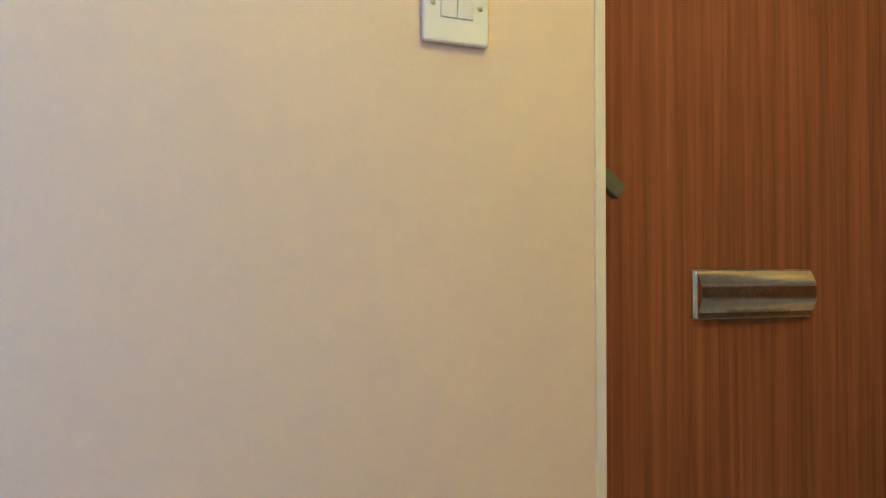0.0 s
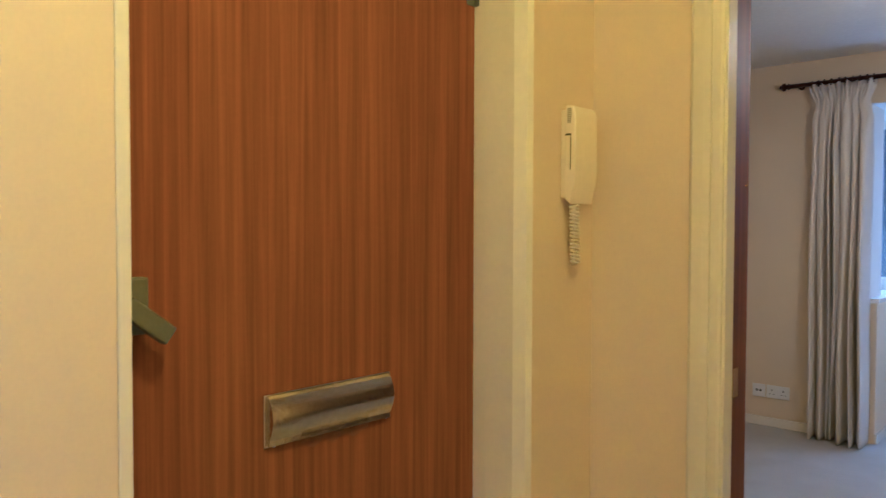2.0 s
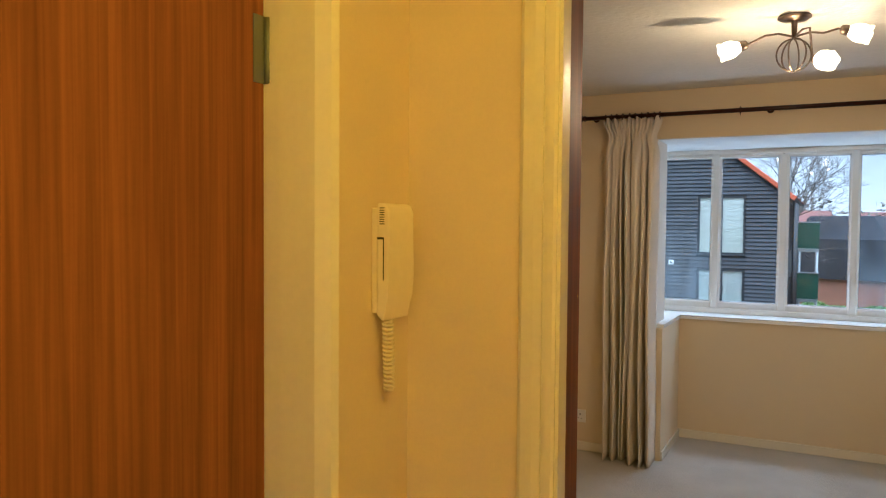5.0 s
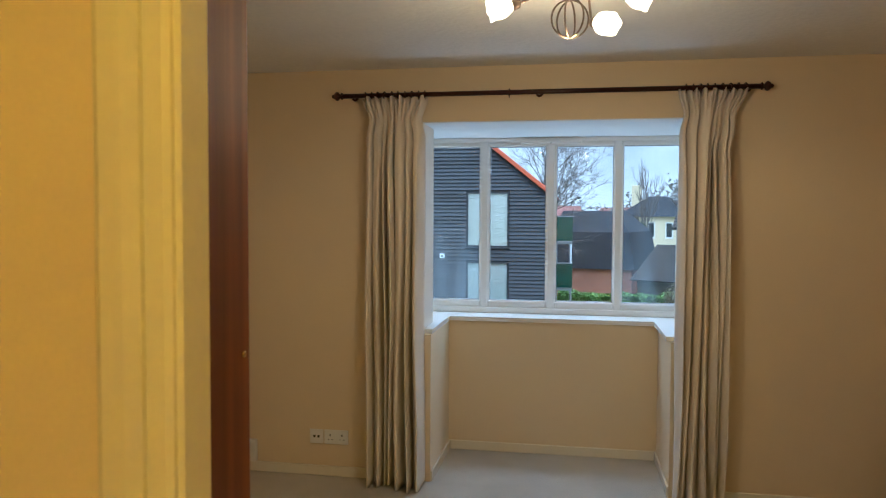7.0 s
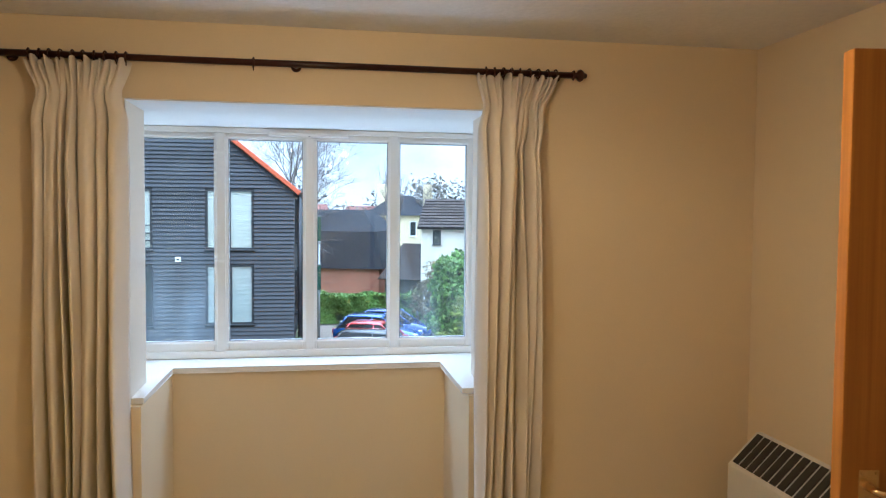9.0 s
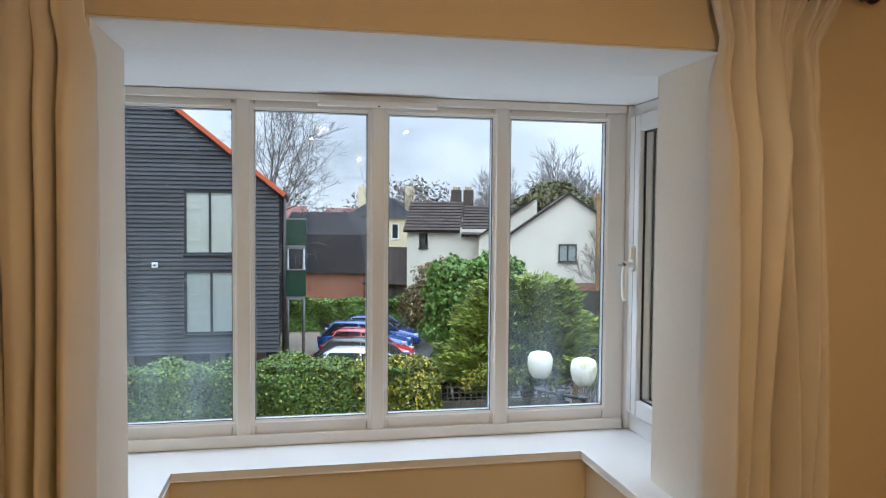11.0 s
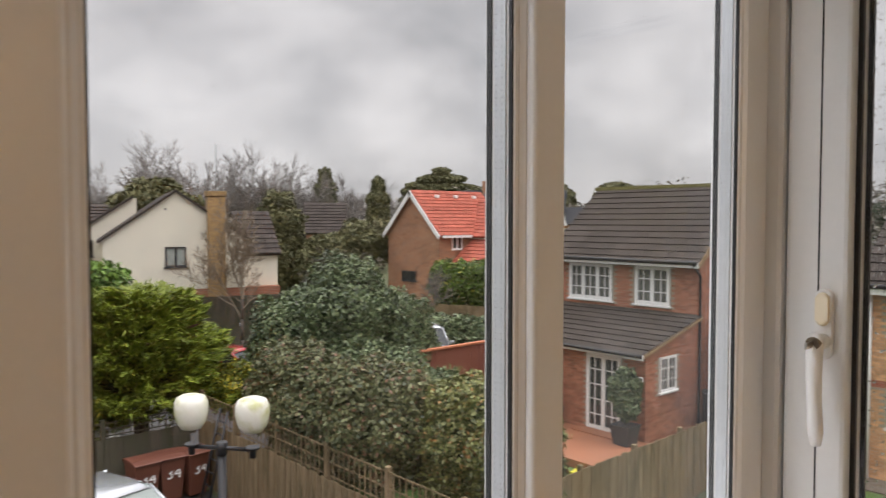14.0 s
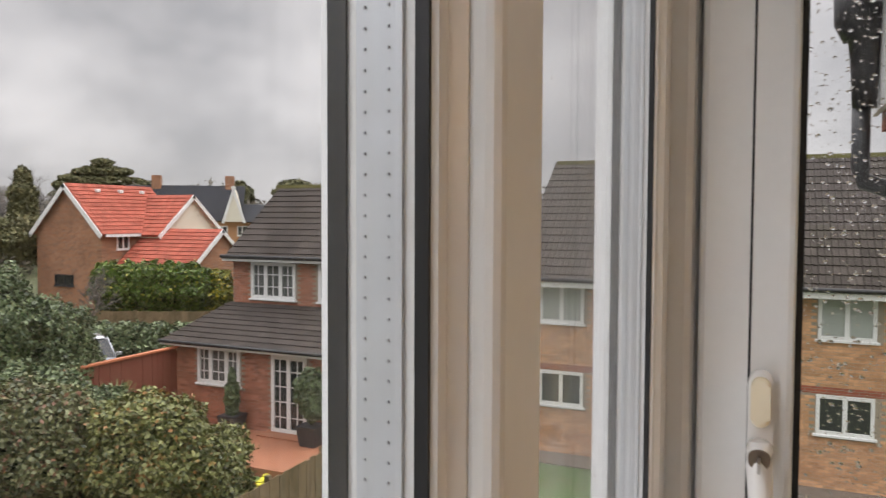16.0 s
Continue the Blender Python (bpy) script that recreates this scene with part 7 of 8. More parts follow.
# ---- buff brick terrace ----
h2 = thing("terraced_house", "buff brick terraced house with brown tiled roof and white windows", "house")
bm = bmesh.new()
prism(bm, [(20.0, G), (27.6, G), (27.6, 0.15), (23.8, 3.30), (20.0, 0.15)], -4.0, 12.9)
part("wall", bm, M_mortar, h2)
part("brick_band", bbox(19.985, 19.999, -4.0, 12.9, -2.36, -2.20), M_brick_band, h2, "red brick band course")
part("roof", slab((19.62, -4.1, -0.02), (19.62, 13.0, -0.02), (23.8, 13.0, 3.42), (23.8, -4.1, 3.42), 0.09), M_browntile_far, h2)
part("roof", slab((23.8, -4.1, 3.42), (23.8, 13.0, 3.42), (28.0, 13.0, -0.02), (28.0, -4.1, -0.02), 0.09), M_browntile_far, h2)
part("fascia", bbox(19.55, 19.615, -4.1, 13.0, -0.10, 0.10), M_frame_w, h2, "white fascia board")
part("gutter", tube(bmesh.new(), [(19.50, -4.1, 0.10), (19.50, 13.0, 0.10)], 0.055, 8), M_pipe, h2)
bm = bmesh.new()
for k in range(37):
    box(bm, 23.67, 23.93, -4.1 + k * 0.46, -3.65 + k * 0.46, 3.38, 3.50)
part("ridge_tiles", bm, M_moss, h2, "mossy ridge tiles")
for yc, w in ((9.6, 1.2), (6.95, 1.2), (5.05, 1.2), (2.4, 1.2), (11.75, 1.2)):
    house_window(h2, (19.995, yc, -1.08), w, 1.16, "-x", (1, 1), back=M_net, bar=0.08)
house_window(h2, (19.995, 6.95, G + 0.18), 1.50, 2.05, "-x", (1, 1), back=M_net, bar=0.11, sill=False, name="french_door")
for yc in (5.05, 11.75, 9.7):
    house_window(h2, (19.995, yc, -3.30), 1.20, 0.92, "-x", (1, 1), back=M_room, bar=0.08)
for y in (12.75, -0.4):
    part("downpipe", tube(bmesh.new(), [(19.90, y, -0.02), (19.90, y, G)], 0.04, 8), M_frame_w, h2)

# ---- white rendered houses ----
h3 = thing("white_house", "white rendered gabled house with brick chimney", "house", at=(10.88, 40.8, 0), rz=-16.8)
bm = bmesh.new()
prism(bm, [(0, -1.55), (6.2, -1.55), (6.2, 0.86), (3.1, 3.0), (0, 0.86)], 0, 8)
part("wall", bm, M_render, h3)
part("brick_plinth", bbox(0.02, 7.84, 0.02, 8, G - 0.05, -1.551), M_brick_red, h3)
for a, b in (((-0.25, 0.70), (3.1, 3.06)), ((6.45, 0.70), (3.1, 3.06))):
    part("roof", slab((a[0], -0.15, a[1]), (b[0], -0.15, b[1]), (b[0], 8.1, b[1]), (a[0], 8.1, a[1]), 0.10), M_browntile_far, h3)
part("chimney", bbox(4.45, 5.25, -0.35, 0.40, G, 2.75, 0.02, 1), M_brick_chim, h3, "tall brown brick chimney stack")
part("chimney_cap", bbox(4.40, 5.30, -0.40, 0.45, 2.755, 3.0, 0.02, 1), M_brick_chim, h3)
house_window(h3, (3.05, -0.005, -0.50), 0.92, 0.92, "-y", (1, 1), frame=M_frame_d, back=M_net, bar=0.07)
house_window(h3, (2.1, 0.015, -2.6), 1.1, 0.9, "-y", (1, 1), frame=M_frame_d, bar=0.07)
part("annex_wall", bbox(6.21, 7.85, 0.6, 6.0, -1.55, 0.0), M_render, h3)
part("annex_roof", slab((6.1, 0.35, 0.0), (8.0, 0.35, 0.0), (8.0, 3.4, 2.1), (6.1, 3.4, 2.1), 0.1), M_browntile_far, h3)
courses(h3, "annex_tiles", (6.1, 0.33, 0.02), (8.0, 0.33, 0.02), (6.1, 3.4, 2.12), 9, M_browntile_far, 0.05, 9)
part("aerial", tube(bmesh.new(), [(4.9, 0.1, 3.0), (4.9, 0.1, 5.2)], 0.025, 6), M_galv, h3)
h4 = thing("white_house", "white rendered terrace with dark tiled roofs", "house", at=(6.6, 48.5, 0), rz=-16.0)
part("wall", bbox(0.2, 6.6, 0, 7, G, 1.05), M_render, h4)
for k, (x0, x1, z) in enumerate(((0.0, 3.4, 0.0), (3.5, 6.7, -0.25))):
    part("roof", slab((x0, -0.3, 0.92 + z), (x1, -0.3, 0.92 + z), (x1, 3.4, 2.75 + z), (x0, 3.4, 2.75 + z), 0.1), M_browntile_far, h4)
    courses(h4, "roof_tiles", (x0, -0.32, 0.94 + z), (x1, -0.32, 0.94 + z), (x0, 3.4, 2.77 + z), 10, M_browntile_far, 0.06, 10)
bm = bmesh.new()
prism(bm, [(4.6, G), (7.9, G), (7.9, 2.75), (7.6, 2.75), (4.6, 0.7)], -1.6, -1.2)
part("gable_wall", bm, M_render, h4)
part("gable_roof", slab((4.4, -1.75, 0.62), (7.7, -1.75, 2.87), (7.7, 5, 2.87), (4.4, 5, 0.62), 0.1), M_browntile_far, h4)
house_window(h4, (5.6, -1.605, -0.15), 0.55, 0.8, "-y", (1,), frame=M_frame_d)
house_window(h4, (1.2, -0.005, -0.1), 0.5, 0.9, "-y", (1,), frame=M_frame_d)
for x in (2.55, 3.35):
    c = part("chimney", bbox(x, x + 0.65, 4.0, 4.7, 1.6, 3.55, 0.02, 1), M_brick_dark, h4, "dark brick chimney stack")
    for q in (0.16, 0.33, 0.50):
        part("chimney_pot", lathe(bmesh.new(), [(0, 0.08), (0.2, 0.07), (0.24, 0.08)], (x + q, 4.35, 3.55), (0, 0, 1), 10), M_cream, c)

# brick outbuilding with a dark mansard roof
h5 = thing("brick_outbuilding", "low brick building with steep dark slate roof", "building", at=(-1.0, 52.6, 0), rz=-15)
part("wall", bbox(0, 5.6, 0, 9, G, -1.84), M_brick_red, h5)
bm = bmesh.new()
lo = [bm.verts.new(v) for v in ((-0.2, -0.25, -1.83), (5.85, -0.25, -1.83), (5.85, 9.2, -1.83), (-0.2, 9.2, -1.83))]
mi = [bm.verts.new(v) for v in ((0.0, 0.35, 0.6), (5.35, 0.35, 0.6), (5.35, 8.6, 0.6), (0.0, 8.6, 0.6))]
hi = [bm.verts.new(v) for v in ((0.3, 2.5, 2.05), (4.0, 2.5, 2.05), (4.0, 6.4, 2.05), (0.3, 6.4, 2.05))]
for a, b in ((lo, mi), (mi, hi)):
    for i in range(4):
        bm.faces.new((a[i], a[(i + 1) % 4], b[(i + 1) % 4], b[i]))
bm.faces.new(hi), bm.faces.new(lo[::-1])
part("roof", bm, M_slate, h5, "steep dark slate mansard roof")
h6 = thing("garden_shed", "small outbuilding with brown pitched roof among trees", "shed", at=(7.4, 50.5, 0), rz=-30)
part("wall", bbox(-2.2, 2.2, -1.6, 1.6, G, -2.2), M_fence_dark, h6)
for s in (-1, 1):
    part("roof", slab((-2.5, s * 2.0, -2.35), (2.5, s * 2.0, -2.35), (1.6, 0, -0.15), (-1.6, 0, -0.15), 0.1), M_browntile_far, h6)
part("roof_end", slab((2.5, -2.0, -2.35), (2.5, 2.0, -2.35), (1.62, 0.02, -0.16), (1.62, -0.02, -0.16), 0.06), M_browntile_far, h6)
h7 = thing("villa", "cream stucco villa with grey hipped roof and chimneys", "house", at=(5.6, 86, 0), rz=-16)
part("wall", bbox(0, 7.0, 0, 8, G, 1.7), M_cream, h7)
part("side_wall", bbox(-3.0, -0.01, 2, 8, G, 0.6), M_cream, h7)
bm = bmesh.new()
lo = [bm.verts.new(v) for v in ((-0.3, -0.3, 1.7), (7.3, -0.3, 1.7), (7.3, 8.3, 1.7), (-0.3, 8.3, 1.7))]
hi = [bm.verts.new(v) for v in ((2.6, 3.2, 4.0), (4.4, 3.2, 4.0), (4.4, 4.8, 4.0), (2.6, 4.8, 4.0))]
for i in range(4):
    bm.faces.new((lo[i], lo[(i + 1) % 4], hi[(i + 1) % 4], hi[i]))
bm.faces.new(hi), bm.faces.new(lo[::-1])
part("roof", bm, M_slate, h7, "grey hipped slate roof")
part("side_roof", slab((-3.3, 1.7, 0.6), (0.0, 1.7, 0.6), (0.0, 5, 2.2), (-1.5, 5, 2.2)), M_slate, h7)
for x in (0.6, 6.0):
    part("chimney", bbox(x, x + 1.0, 3.4, 4.4, 2.0, 5.3, 0.03, 1), M_cream, h7, "tall cream chimney stack")
for x in (1.5, 3.5, 5.4):
    house_window(h7, (x, -0.005, -0.6), 0.8, 1.7, "-y", (1,), frame=M_frame_w, bar=0.1)
for x, y, w, z in ((-4, 105, 6, 2.3), (3, 112, 8, 2.2)):
    r = thing("far_roof", "distant house with a red tiled roof", "house", at=(x, y, 0), rz=-12)
    part("wall", bbox(0, w, 0, 6, G, z - 1.4), M_brick_red, r)
    part("roof", slab((-0.3, -0.3, z - 1.5), (w + 0.3, -0.3, z - 1.5), (w - 1, 3, z + 0.9), (1, 3, z + 0.9)), M_farred, r)

# ---- new brick house with bright red roof ----
h8 = thing("red_roof_house", "brown brick house with bright red tiled roof and white verges", "house")
bm = bmesh.new()
prism(bm, [(43.4, G), (49.0, G), (49.0, 0.9), (46.2, 3.62), (43.4, 0.9)], 33.0, 39.5, axis="x")
part("wall", bm, M_brick_mix, h8)
for s in (-1, 1):
    part("roof", slab((32.75, 46.2 + s * 3.15, 0.60), (39.6, 46.2 + s * 3.15, 0.60), (39.6, 46.2, 3.72), (32.75, 46.2, 3.72), 0.1), M_redtile, h8)
    part("verge_board", slab((32.68, 46.2 + s * 3.2, 0.56), (32.74, 46.2 + s * 3.2, 0.56), (32.74, 46.2, 3.72), (32.68, 46.2, 3.72), 0.28), M_frame_w, h8, "white verge board")
courses(h8, "roof_tiles", (32.8, 43.03, 0.62), (39.6, 43.03, 0.62), (32.8, 46.2, 3.74), 13, M_redtile, 0.045, 18)
bm = bmesh.new()
prism(bm, [(35.9, G), (41.7, G), (41.7, 0.6), (38.8, 3.0), (35.9, 0.6)], 41.8, 45.9)
part("wing_wall", bm, M_render, h8)
for s in (-1, 1):
    part("wing_roof", slab((38.8 + s * 3.1, 41.6, 0.5), (38.8 + s * 3.1, 46.0, 0.5), (38.8, 46.0, 3.12), (38.8, 41.6, 3.12), 0.1), M_redtile, h8)
    part("verge_board", slab((38.8 + s * 3.15, 41.52, 0.46), (38.8 + s * 3.15, 41.59, 0.46), (38.8, 41.59, 3.14), (38.8, 41.52, 3.14), 0.24), M_frame_w, h8, "white verge board")
courses(h8, "roof_tiles", (35.68, 46.0, 0.52), (35.68, 41.6, 0.52), (38.8, 46.0, 3.14), 11, M_redtile, 0.045, 14)
bm = bmesh.new()
prism(bm, [(34.0, G), (39.4, G), (39.4, -1.35), (36.7, 0.82), (34.0, -1.35)], 37.6, 43.3)
part("annex_wall", bm, M_brick_mix, h8)
for s in (-1, 1):
    part("annex_roof", slab((36.7 + s * 3.05, 37.4, -1.55), (36.7 + s * 3.05, 43.3, -1.55), (36.7, 43.3, 0.92), (36.7, 37.4, 0.92), 0.1), M_redtile, h8)
    part("verge_board", slab((36.7 + s * 3.1, 37.32, -1.6), (36.7 + s * 3.1, 37.39, -1.6), (36.7, 37.39, 0.94), (36.7, 37.32, 0.94), 0.24), M_frame_w, h8, "white verge board")
courses(h8, "roof_tiles", (33.63, 43.3, -1.53), (33.63, 37.4, -1.53), (36.7, 43.3, 0.94), 11, M_redtile, 0.045, 18)
house_window(h8, (34.6, 43.39, -0.35), 0.95, 1.0, "-y", (1, 1), bar=0.08)
house_window(h8, (32.995, 46.6, -2.6), 1.6, 0.7, "-x", (1, 1), frame=M_frame_d, bar=0.08)
part("fascia", bbox(33.0, 38.0, 43.0, 43.06, 0.45, 0.62), M_frame_w, h8)
for x in (34.6, 36.4, 38.2):
    part("roof_vent", bbox(x, x + 0.30, 45.55, 45.80, 3.20, 3.42, 0.03, 1), M_frame_w, h8, "small pale roof vent")

# grey-roofed house beyond
h9 = thing("grey_roof_house", "brick house with grey slate roofs and a white gable", "house", at=(57.0, 59.0, 0), rz=-55)
part("wall", bbox(-6, 10, 0, 8, G, 1.4), M_brick_buff, h9)
part("roof", slab((-6.4, -0.4, 1.3), (5.2, -0.4, 1.3), (5.2, 4, 4.9), (-6.4, 4, 4.9)), M_slate, h9)
part("roof", slab((5.0, -0.6, 1.2), (10.5, -0.6, 1.2), (10.5, 4, 3.0), (5.0, 4, 3.0)), M_slate, h9)
bm = bmesh.new()
prism(bm, [(3.4, 1.2), (5.4, 1.2), (4.4, 4.4)], -0.9, 3)
part("gable", bm, M_render, h9)
for s in (-1, 1):
    part("gable_verge", slab((4.4 + s * 1.15, -1.0, 1.1), (4.4 + s * 1.15, -0.92, 1.1), (4.4, -0.92, 4.7), (4.4, -1.0, 4.7), 0.25), M_frame_w, h9)
for x in (-4, 3.2):
    part("chimney", bbox(x, x + 0.9, 3.5, 4.4, 3.5, 5.9, 0.03, 1), M_brick_mix, h9)
for x in (3.0, 5.4, 8.5):
    house_window(h9, (x, -0.005, -0.2), 1.5, 1.0, "-y", (1, 1, 1), bar=0.1)
h10 = thing("far_house", "brick house with dormer gable behind the garages", "house", at=(33, 24.5, 0), rz=-62)
part("wall", bbox(-5, 7, 0, 7, G, 0.0), M_brick_buff, h10)
part("roof", slab((-5.3, -0.4, -0.1), (7.3, -0.4, -0.1), (7.3, 3.5, 2.0), (-5.3, 3.5, 2.0)), M_browntile_far, h10)
courses(h10, "roof_tiles", (-5.3, -0.42, -0.06), (7.3, -0.42, -0.06), (-5.3, 3.5, 2.04), 10, M_browntile_far, 0.05, 26)
bm = bmesh.new()
prism(bm, [(0.2, -0.6), (2.4, -0.6), (2.4, 0.7), (1.3, 1.7), (0.2, 0.7)], -0.5, 3)
part("dormer", bm, M_brick_buff, h10)
for s in (-1, 1):
    part("dormer_verge", slab((1.3 + s * 1.35, -0.62, 0.6), (1.3 + s * 1.35, -0.52, 0.6), (1.3, -0.52, 1.85), (1.3, -0.62, 1.85), 0.15), M_frame_w, h10)
house_window(h10, (1.3, -0.51, -0.5), 1.1, 1.0, "-y", (1, 1), bar=0.09)
h11 = thing("far_house", "brick gabled house with a red roof behind", "house", at=(30, 23.5, 0), rz=-40)
bm = bmesh.new()
prism(bm, [(-3, G), (3, G), (3, 0.3), (0, 2.75), (-3, 0.3)], 0, 9)
part("wall", bm, M_brick_red, h11)
for s in (-1, 1):
    part("roof", slab((s * 3.25, -0.2, 0.15), (s * 3.25, 9, 0.15), (0, 9, 2.9), (0, -0.2, 2.9)), M_redtile, h11)

far_brown = thing("far_house", "distant house with a dull brown tiled roof among trees", "house", at=(40.5, 69, 0), rz=-32)
part("wall", bbox(-1.9, 1.9, 0, 6, G, 0.4), M_brick_mix, far_brown)
part("roof", slab((-2.2, -0.3, 0.3), (2.2, -0.3, 0.3), (2.1, 3, 3.4), (-2.1, 3, 3.4)), M_browntile_far, far_brown)
courses(far_brown, "roof_tiles", (-2.2, -0.32, 0.34), (2.2, -0.32, 0.34), (-2.2, 3, 3.44), 10, M_browntile_far, 0.06, 10)

# ---- far hedges and trees ----
th = thing("hedge", "tall clipped dark hedge in front of the red-roofed house", "hedge")
lob = [(28.2 + 0.42 * k, 37.4 - 0.95 * k, -1.9, 0.95, 0.95, 1.35) for k in range(5)]
rng = np.random.default_rng(77)
C, N = lobes_points(lob, 26000, rng, 0.2)
quads("leaves", leaf_quads(C, N, 0.13, rng, 1.5), L_hedge, parent=th, kind="")
blob_core("shade_core", lob, th, 0.85)
shrub("low_hedge", [(21.8 + 0.5 * k, 32.6 - 1.05 * k, -3.6, 0.95, 0.95, 1.0) for k in range(6)], 26000, 0.11, L_dark, "low dark hedge beside the driveway", 52)
shrub("yellow_shrub", [(31.2, 33.0, -2.4, 0.9, 0.9, 1.3)], 5000, 0.12, L_vari, "yellow-green shrub by the far fence", 53)
shrub("tan_shrub", [(7.8, 42.5, -2.0, 1.6, 1.3, 1.6), (9.4, 42.8, -2.4, 1.2, 1.2, 1.3), (6.6, 42.2, -2.9, 1.2, 1.0, 1.2)], 9000, 0.10, L_autumn, "thin tan-leaved shrub against the fences", 54, core=0.4)
bare_tree("bare_tree", (-2.2, 53.4, G), 16.2, 4, "tall bare winter tree with fine upright twigs", depth=5, radius=0.20, spread=0.80, up=0.10, min_r=0.010, first=0.34, shrink=0.78, width=5.4)
bare_tree("bare_tree", (-13, 50, G), 12.4, 6, "bare winter tree behind the black building", depth=5, radius=0.16, spread=0.5, up=0.3, min_r=0.008, first=0.30, width=3.2)
bare_tree("bare_tree", (-16, 52, G), 12.0, 16, "bare winter tree behind the black building", depth=5, radius=0.16, spread=0.5, up=0.3, min_r=0.008, first=0.30, width=3.2)
t2 = bare_tree("bare_tree", (6.1, 62.0, G), 11.0, 8, "gnarled bare tree with an ivy-clad trunk", depth=4, radius=0.17, spread=0.62, up=0.16, min_r=0.012, first=0.38, width=2.4)
rng = np.random.default_rng(3)
C, N = lobes_points([(6.1, 62, -2.0, 0.55, 0.5, 2.2), (6.0, 62, -0.2, 0.4, 0.4, 1.2)], 4000, rng)
quads("ivy", leaf_quads(C, N, 0.15, rng), L_ivy, parent=t2, kind="")
bare_tree("bare_tree", (15.5, 36.6, G), 7.4, 9, "bare garden tree with pale branches before the white house", depth=5, radius=0.09, spread=0.7, up=0.18, min_r=0.011, first=0.34, width=2.4, material=M_twig_pale)
bare_tree("bare_tree", (19.0, 36.2, G), 5.2, 19, "small bare garden tree before the white house", depth=4, radius=0.07, spread=0.6, up=0.3, min_r=0.008, first=0.36)
bare_tree("bare_tree", (24.5, 34.5, G), 4.0, 29, "bare spreading bush beside the fence", depth=4, radius=0.07, spread=0.75, up=0.12, min_r=0.010, first=0.30)
BT = bare_tree("bare_tree", (22, 72, G), 12.2, 12, "bare broad-crowned tree on the skyline", depth=5, material=M_twig_far, radius=0.22, spread=0.75, up=0.12, min_r=0.020, first=0.34, shrink=0.82, width=4.6)
for k, (x, y, s, r) in enumerate(((33, 84, 1.22, 40), (39, 80, 1.25, 100), (43, 88, 1.24, 170), (47, 86, 1.10, 230), (52, 92, 1.14, 300), (58, 90, 1.12, 20), (63, 96, 1.16, 75), (68, 98, 1.10, 120), (13, 90, 0.95, 140), (17.5, 84, 0.8, 200), (78, 80, 0.85, 10), (27, 80, 1.05, 260), (29.4, 78, 1.34, 330), (36, 90, 1.22, 190), (49, 96, 1.22, 280), (24.5, 84, 1.05, 60))):
    o = copy_thing(BT, Matrix.LocRotScale((x - 22 * s, y - 72 * s, G - G * s), None, (s, s, s)))
    o.matrix_basis = Matrix.Translation((x, y, G)) @ Matrix.Rotation(radians(r), 4, "Z") @ Matrix.Diagonal((s, s, s * 0.95, 1)) @ Matrix.Translation((-22, -72, -G))
def far_tree(name, label, lobes, n, size, seed, core=0.3):
    return shrub(name, lobes, n, size, L_ever, label, seed, category="tree", core=core)


far_tree("evergreen_tree", "dark evergreen behind the white house", [(27.0, 54.2, 1.2, 1.8, 1.8, 2.4), (26.2, 54.6, -1.2, 2.4, 2.2, 2.6), (29.0, 53.2, -1.8, 2.0, 2.0, 2.0)], 20000, 0.16, 61)
far_tree("evergreen_tree", "rounded evergreen before the distant trees", [(33.0, 51.5, 0.2, 2.4, 2.4, 1.5), (30.6, 52.4, -0.8, 2.2, 2.2, 1.6), (35.5, 50.0, -0.4, 2.0, 2.0, 1.8)], 17000, 0.16, 62)
far_tree("evergreen_tree", "ivy-covered evergreen behind the white gable", [(16.8, 50.5, 2.3, 2.4, 2.2, 1.6), (15.2, 51, 1.0, 2.2, 2, 1.6)], 14000, 0.22, 63)
far_tree("cypress_tree", "dark pointed cypress on the skyline", [(53.0, 88.7, 6.6, 0.9, 0.9, 1.9), (53.0, 88.7, 4.4, 1.5, 1.5, 2.6), (53.0, 88.7, 0.5, 1.8, 1.8, 4.2)], 12000, 0.3, 64)
far_tree("cypress_tree", "dark pointed cypress on the skyline", [(57.3, 83.0, 5.6, 0.8, 0.8, 1.7), (57.3, 83.0, 3.6, 1.4, 1.4, 2.6), (57.3, 83.0, 0.0, 1.8, 1.8, 4.0)], 12000, 0.3, 65)
cedar = []
for k in range(13):
    u = -5.4 + 0.9 * k
    top = 9.9 - 3.0 * abs(u / 5.4) ** 1.2 + 0.5 * math.sin(k * 2.3)
    cedar += [(84 + 0.75 * u, 101 - 0.66 * u, top - d, 1.5 + 0.25 * d, 1.6 + 0.25 * d, 0.62) for d in (0.5, 1.9, 3.4)]
far_tree("cedar_tree", "broad dark cedar with layered boughs", cedar, 30000, 0.34, 66, 0.12)
far_tree("evergreen_tree", "dark rounded evergreen on the skyline", [(92, 82, 4.5, 2.6, 2.6, 2.6)], 5000, 0.4, 67)
far_tree("evergreen_tree", "dark rounded evergreen on the skyline", [(96, 74, 5.0, 3.2, 3.2, 2.2)], 6000, 0.4, 68)
far_tree("evergreen_tree", "dark tree behind the terrace roof", [(34, 9.6, 2.6, 1.5, 1.6, 1.9)], 8000, 0.2, 69)
far_tree("evergreen_tree", "dark tree behind the terrace roof", [(36, 5.0, 2.2, 1.5, 1.4, 1.9)], 8000, 0.2, 70)
WOODS = thing("woodland", "belt of dark mixed winter trees on the horizon", "woodland", kind="stuff")
rng = np.random.default_rng(5)
lob = []
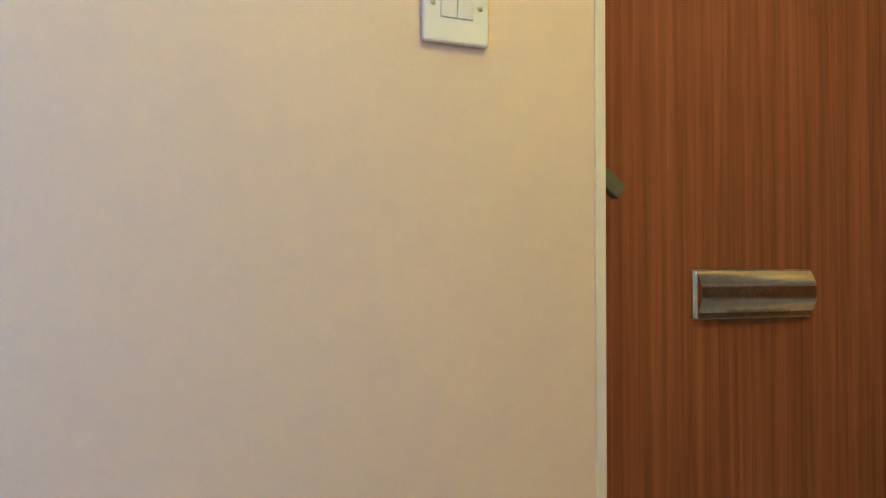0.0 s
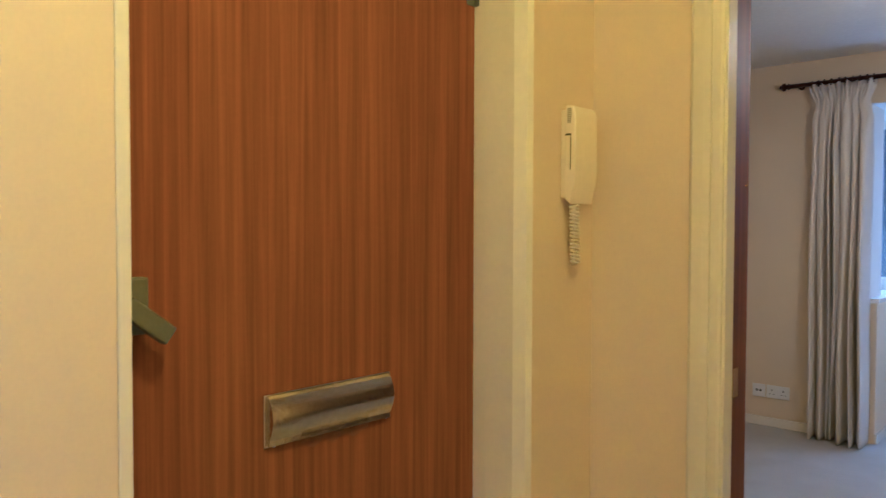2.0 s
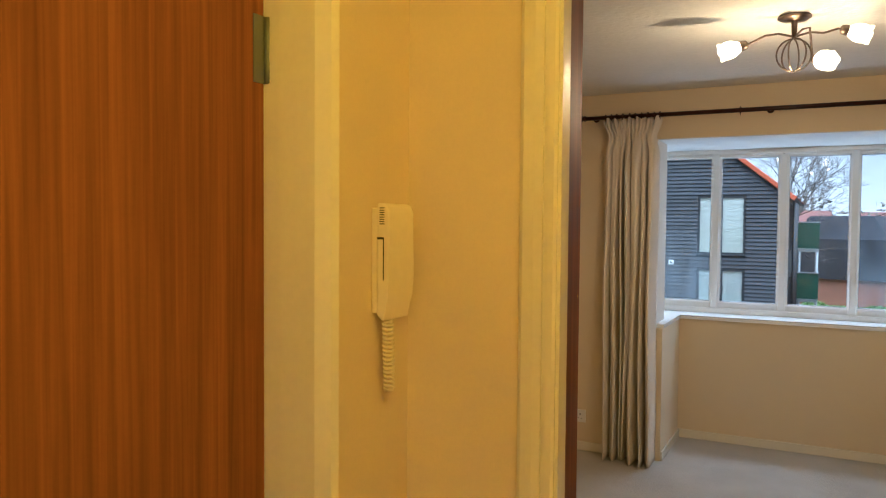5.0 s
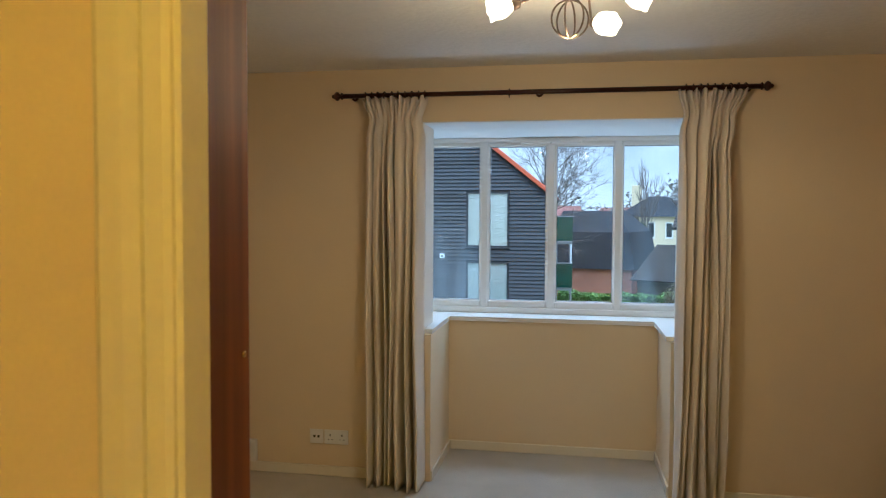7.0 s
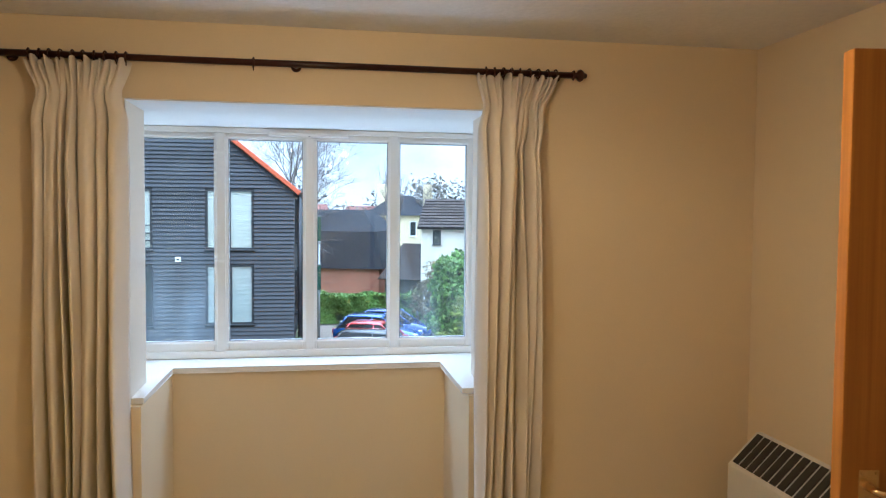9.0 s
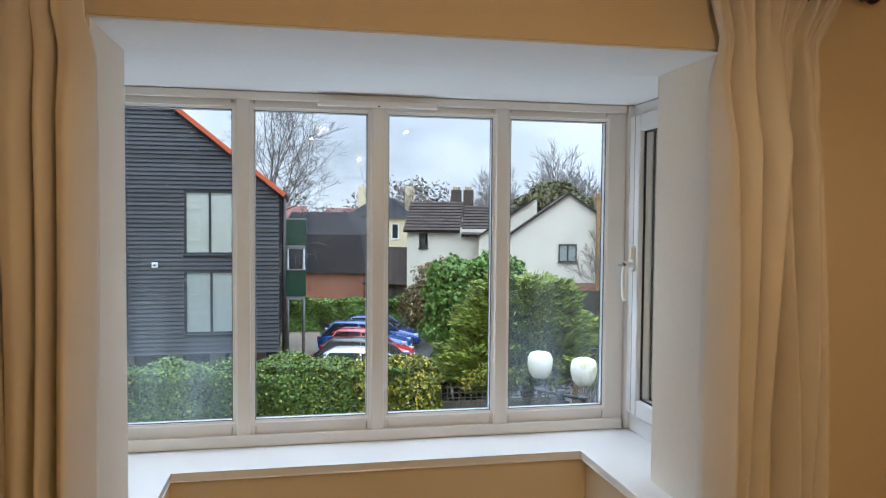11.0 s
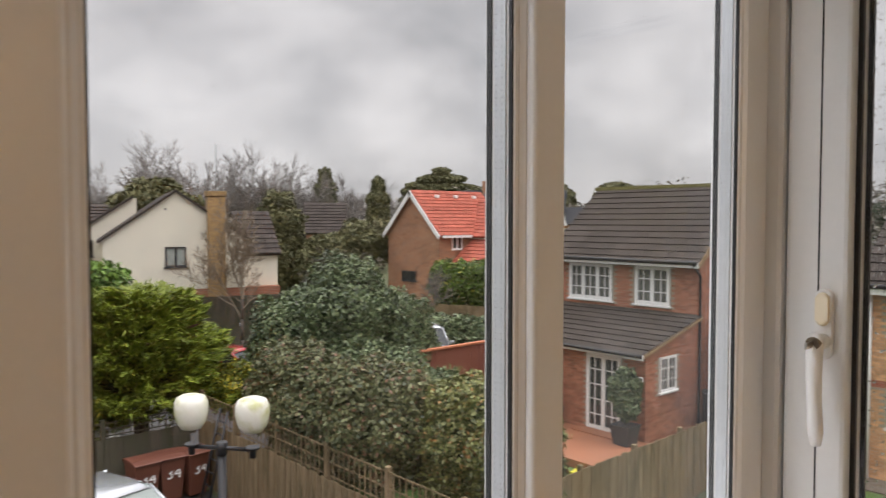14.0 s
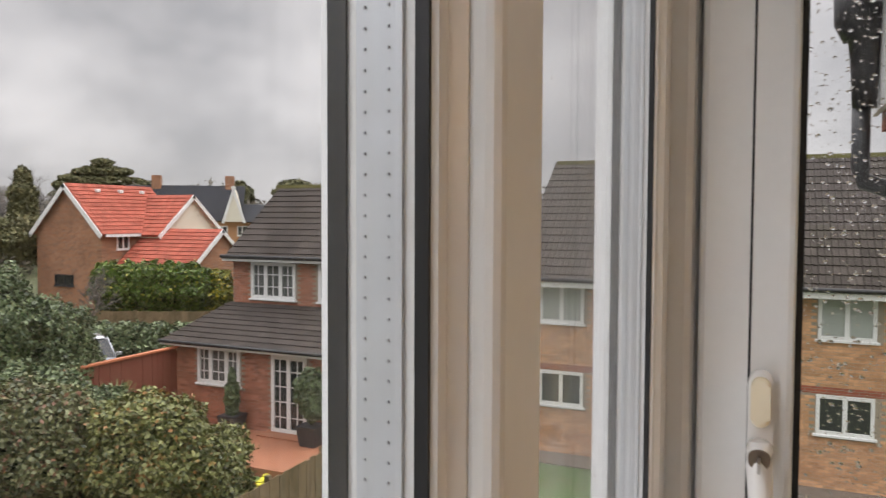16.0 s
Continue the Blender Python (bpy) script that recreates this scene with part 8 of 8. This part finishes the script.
for k in range(70):
    f = k / 69
    an = radians(100 - 105 * f)
    d = rng.uniform(96, 125)
    h = rng.uniform(3.0, 6.4)
    lob.append((d * math.cos(an), d * math.sin(an), G + h * 0.75, rng.uniform(4, 7), rng.uniform(4, 7), h))
C, N = lobes_points(lob, 85000, rng, 0.45)
# crown colours greyed and lightened: distance haze is put into them
quads("crowns", leaf_quads(C, N, 0.30, rng, 2.2), leaf_mat("hazed_winter_woods", (0.095, 0.088, 0.070), (0.20, 0.18, 0.145), 0.9), parent=WOODS)
blob_core("shade_core", lob, WOODS, 0.62)

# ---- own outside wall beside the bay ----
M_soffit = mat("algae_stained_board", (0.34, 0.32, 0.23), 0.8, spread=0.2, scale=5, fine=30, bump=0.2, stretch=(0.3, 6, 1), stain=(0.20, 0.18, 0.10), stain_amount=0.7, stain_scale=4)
own = thing("own_facade", "buff brick outside wall of the flats with white eaves", "facade", kind="structure")
part("backing", bbox(2.80, 4.08, 5.95, 6.118, G, 2.115), M_mortar, own)
part("lower_wall", bbox(-6.0, 2.79, 6.24, 6.27, G, -0.26), M_brick_buff, own)
part("upper_wall", bbox(1.60, 2.79, 6.09, 6.12, -0.255, 2.115), M_brick_buff, own)
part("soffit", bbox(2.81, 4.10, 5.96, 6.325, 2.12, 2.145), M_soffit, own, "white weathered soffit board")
part("fascia", bbox(1.9, 4.12, 6.326, 6.345, 2.11, 2.50), M_frame_w, own, "white fascia board")
part("gutter", tube(bmesh.new(), [(1.9, 6.42, 2.62), (4.15, 6.42, 2.62)], 0.06, 12), M_pipe, own, "black plastic gutter")
bm = bmesh.new()
tube(bm, [(3.93, 6.42, 2.62), (3.93, 6.42, 2.44), (3.93, 6.405, 2.39), (3.93, 6.395, 2.38), (3.93, 6.392, 2.26), (3.93, 6.390, 2.12)], [0.086, 0.080, 0.066, 0.056, 0.048, 0.042], 12)
part("hopper", bm, M_pipe, own, "black gutter outlet")
bm = bmesh.new()
tube(bm, [(3.93, 6.400, 2.14), (3.93, 6.398, 1.90), (3.935, 6.385, 1.85), (3.94, 6.25, 1.80), (3.945, 6.215, 1.765), (3.945, 6.205, 1.70), (3.945, 6.205, G)], 0.032, 12)
part("downpipe", bm, M_pipe, own, "black swan-neck downpipe")
for z in (2.04, 1.66, 0.4):
    part("pipe_collar", lathe(bmesh.new(), [(0, 0.034), (0, 0.038), (0.05, 0.038), (0.05, 0.034)], (3.93 if z > 1.9 else 3.945, 6.399 if z > 1.9 else 6.205, z), (0, 0, 1), 12), M_pipe, own)
house_window(own, (3.06, 6.135, 1.05), 0.80, 0.92, 180, (1, 1), bar=0.09, name="neighbour_window")
brick_me = mesh_of("brick", bbox(-0.1075, 0.1075, -0.008, 0.008, 0, 0.065, 0.003, 1), M_facade_brick)
half_me = mesh_of("brick", bbox(-0.051, 0.051, -0.008, 0.008, 0, 0.065, 0.003, 1), M_facade_brick)
rnd = random.Random(2)
for k in range(28):
    z = 0.02 + k * 0.075
    x = 4.075
    first = k % 2
    while x > 3.56:
        w = 0.1025 if first else 0.215
        shared("brick", half_me if first else brick_me, own, (x - w / 2, 6.1235 + rnd.uniform(-0.002, 0.002), z))
        x -= w + 0.010
        first = 0
part("brick_ledge", bbox(3.50, 4.06, 6.133, 6.24, 0.55, 0.78, 0.02, 1), M_brick_band, own, "mossy red brick ledge")
part("corbel", bbox(3.86, 4.08, 6.133, 6.315, 2.045, 2.118), M_brick_band, own, "stepped red brick corbel")
part("corbel", bbox(3.88, 4.08, 6.133, 6.265, 1.970, 2.0445), M_brick_band, own, "stepped red brick corbel")

# ---- roof tiles near the window ----
tiled_slope(h1, (X1 - 0.34, Y1 + 0.12, E1 + 0.01), (X1 - 0.34, Y0 - 0.12, E1 + 0.01), (X2, Y1 + 0.12, -1.09), 9, 20, M_browntile)
tiled_slope(h1, (X2 - 0.36, Y1 + 0.12, E2), (X2 - 0.36, Y0 - 0.12, E2), (XR, Y1 + 0.12, 2.78), 13, 20, M_browntile, 120)
tiled_slope(gar, (20.12, 17.0, -1.79), (20.12, 11.5, -1.79), (23.5, 17.0, 0.24), 12, 18, M_browntile)
tiled_slope(h2, (19.58, 13.0, -0.01), (19.58, -4.1, -0.01), (23.8, 13.0, 3.44), 17, 56, M_browntile)

# ---- brickwork of the near houses ----
brick_face(h1, (X1, Y0), "y", Y1 - Y0, G, E1 + 0.02, M_red_piece, M_red_joined, None, [(20.98 - Y0 - 0.78, 20.98 - Y0 + 0.78, -3.12, -1.98), (18.58 - Y0 - 0.59, 18.58 - Y0 + 0.59, G, G + 2.54)], 300)
brick_face(h1, (X2, Y0), "y", Y1 - Y0, -1.07, 0.40, M_red_piece, M_red_joined, None, [(21.10 - Y0 - 0.87, 21.10 - Y0 + 0.87, -0.97, 0.28), (18.80 - Y0 - 0.62, 18.80 - Y0 + 0.62, -0.97, 0.28)])
brick_face(h1, (X1, Y0), "x", 25.5 - X1, G, 2.7, M_red_piece, M_red_joined, lambda q: E1 + 0.04 + q * 0.265 if q < X2 - X1 else 2.68 - abs(q - (XR - X1)) * 0.82, [(18.35 - X1 - 0.42, 18.35 - X1 + 0.42, -3.07, -2.04)])
brick_face(h2, (20.0, -4.0), "y", 16.9, G, 0.12, M_buff_piece, M_buff_joined, None, [(yc + 4.0 - 0.62, yc + 4.0 + 0.62, -1.15, 0.0) for yc in (9.6, 6.95, 5.05, 2.4, 11.75)] + [(yc + 4.0 - 0.62, yc + 4.0 + 0.62, -3.37, -2.37) for yc in (5.05, 11.75, 9.7)] + [(10.95 - 0.77, 10.95 + 0.77, G, G + 2.25), (0, 16.9, -2.37, -2.19)], 300)
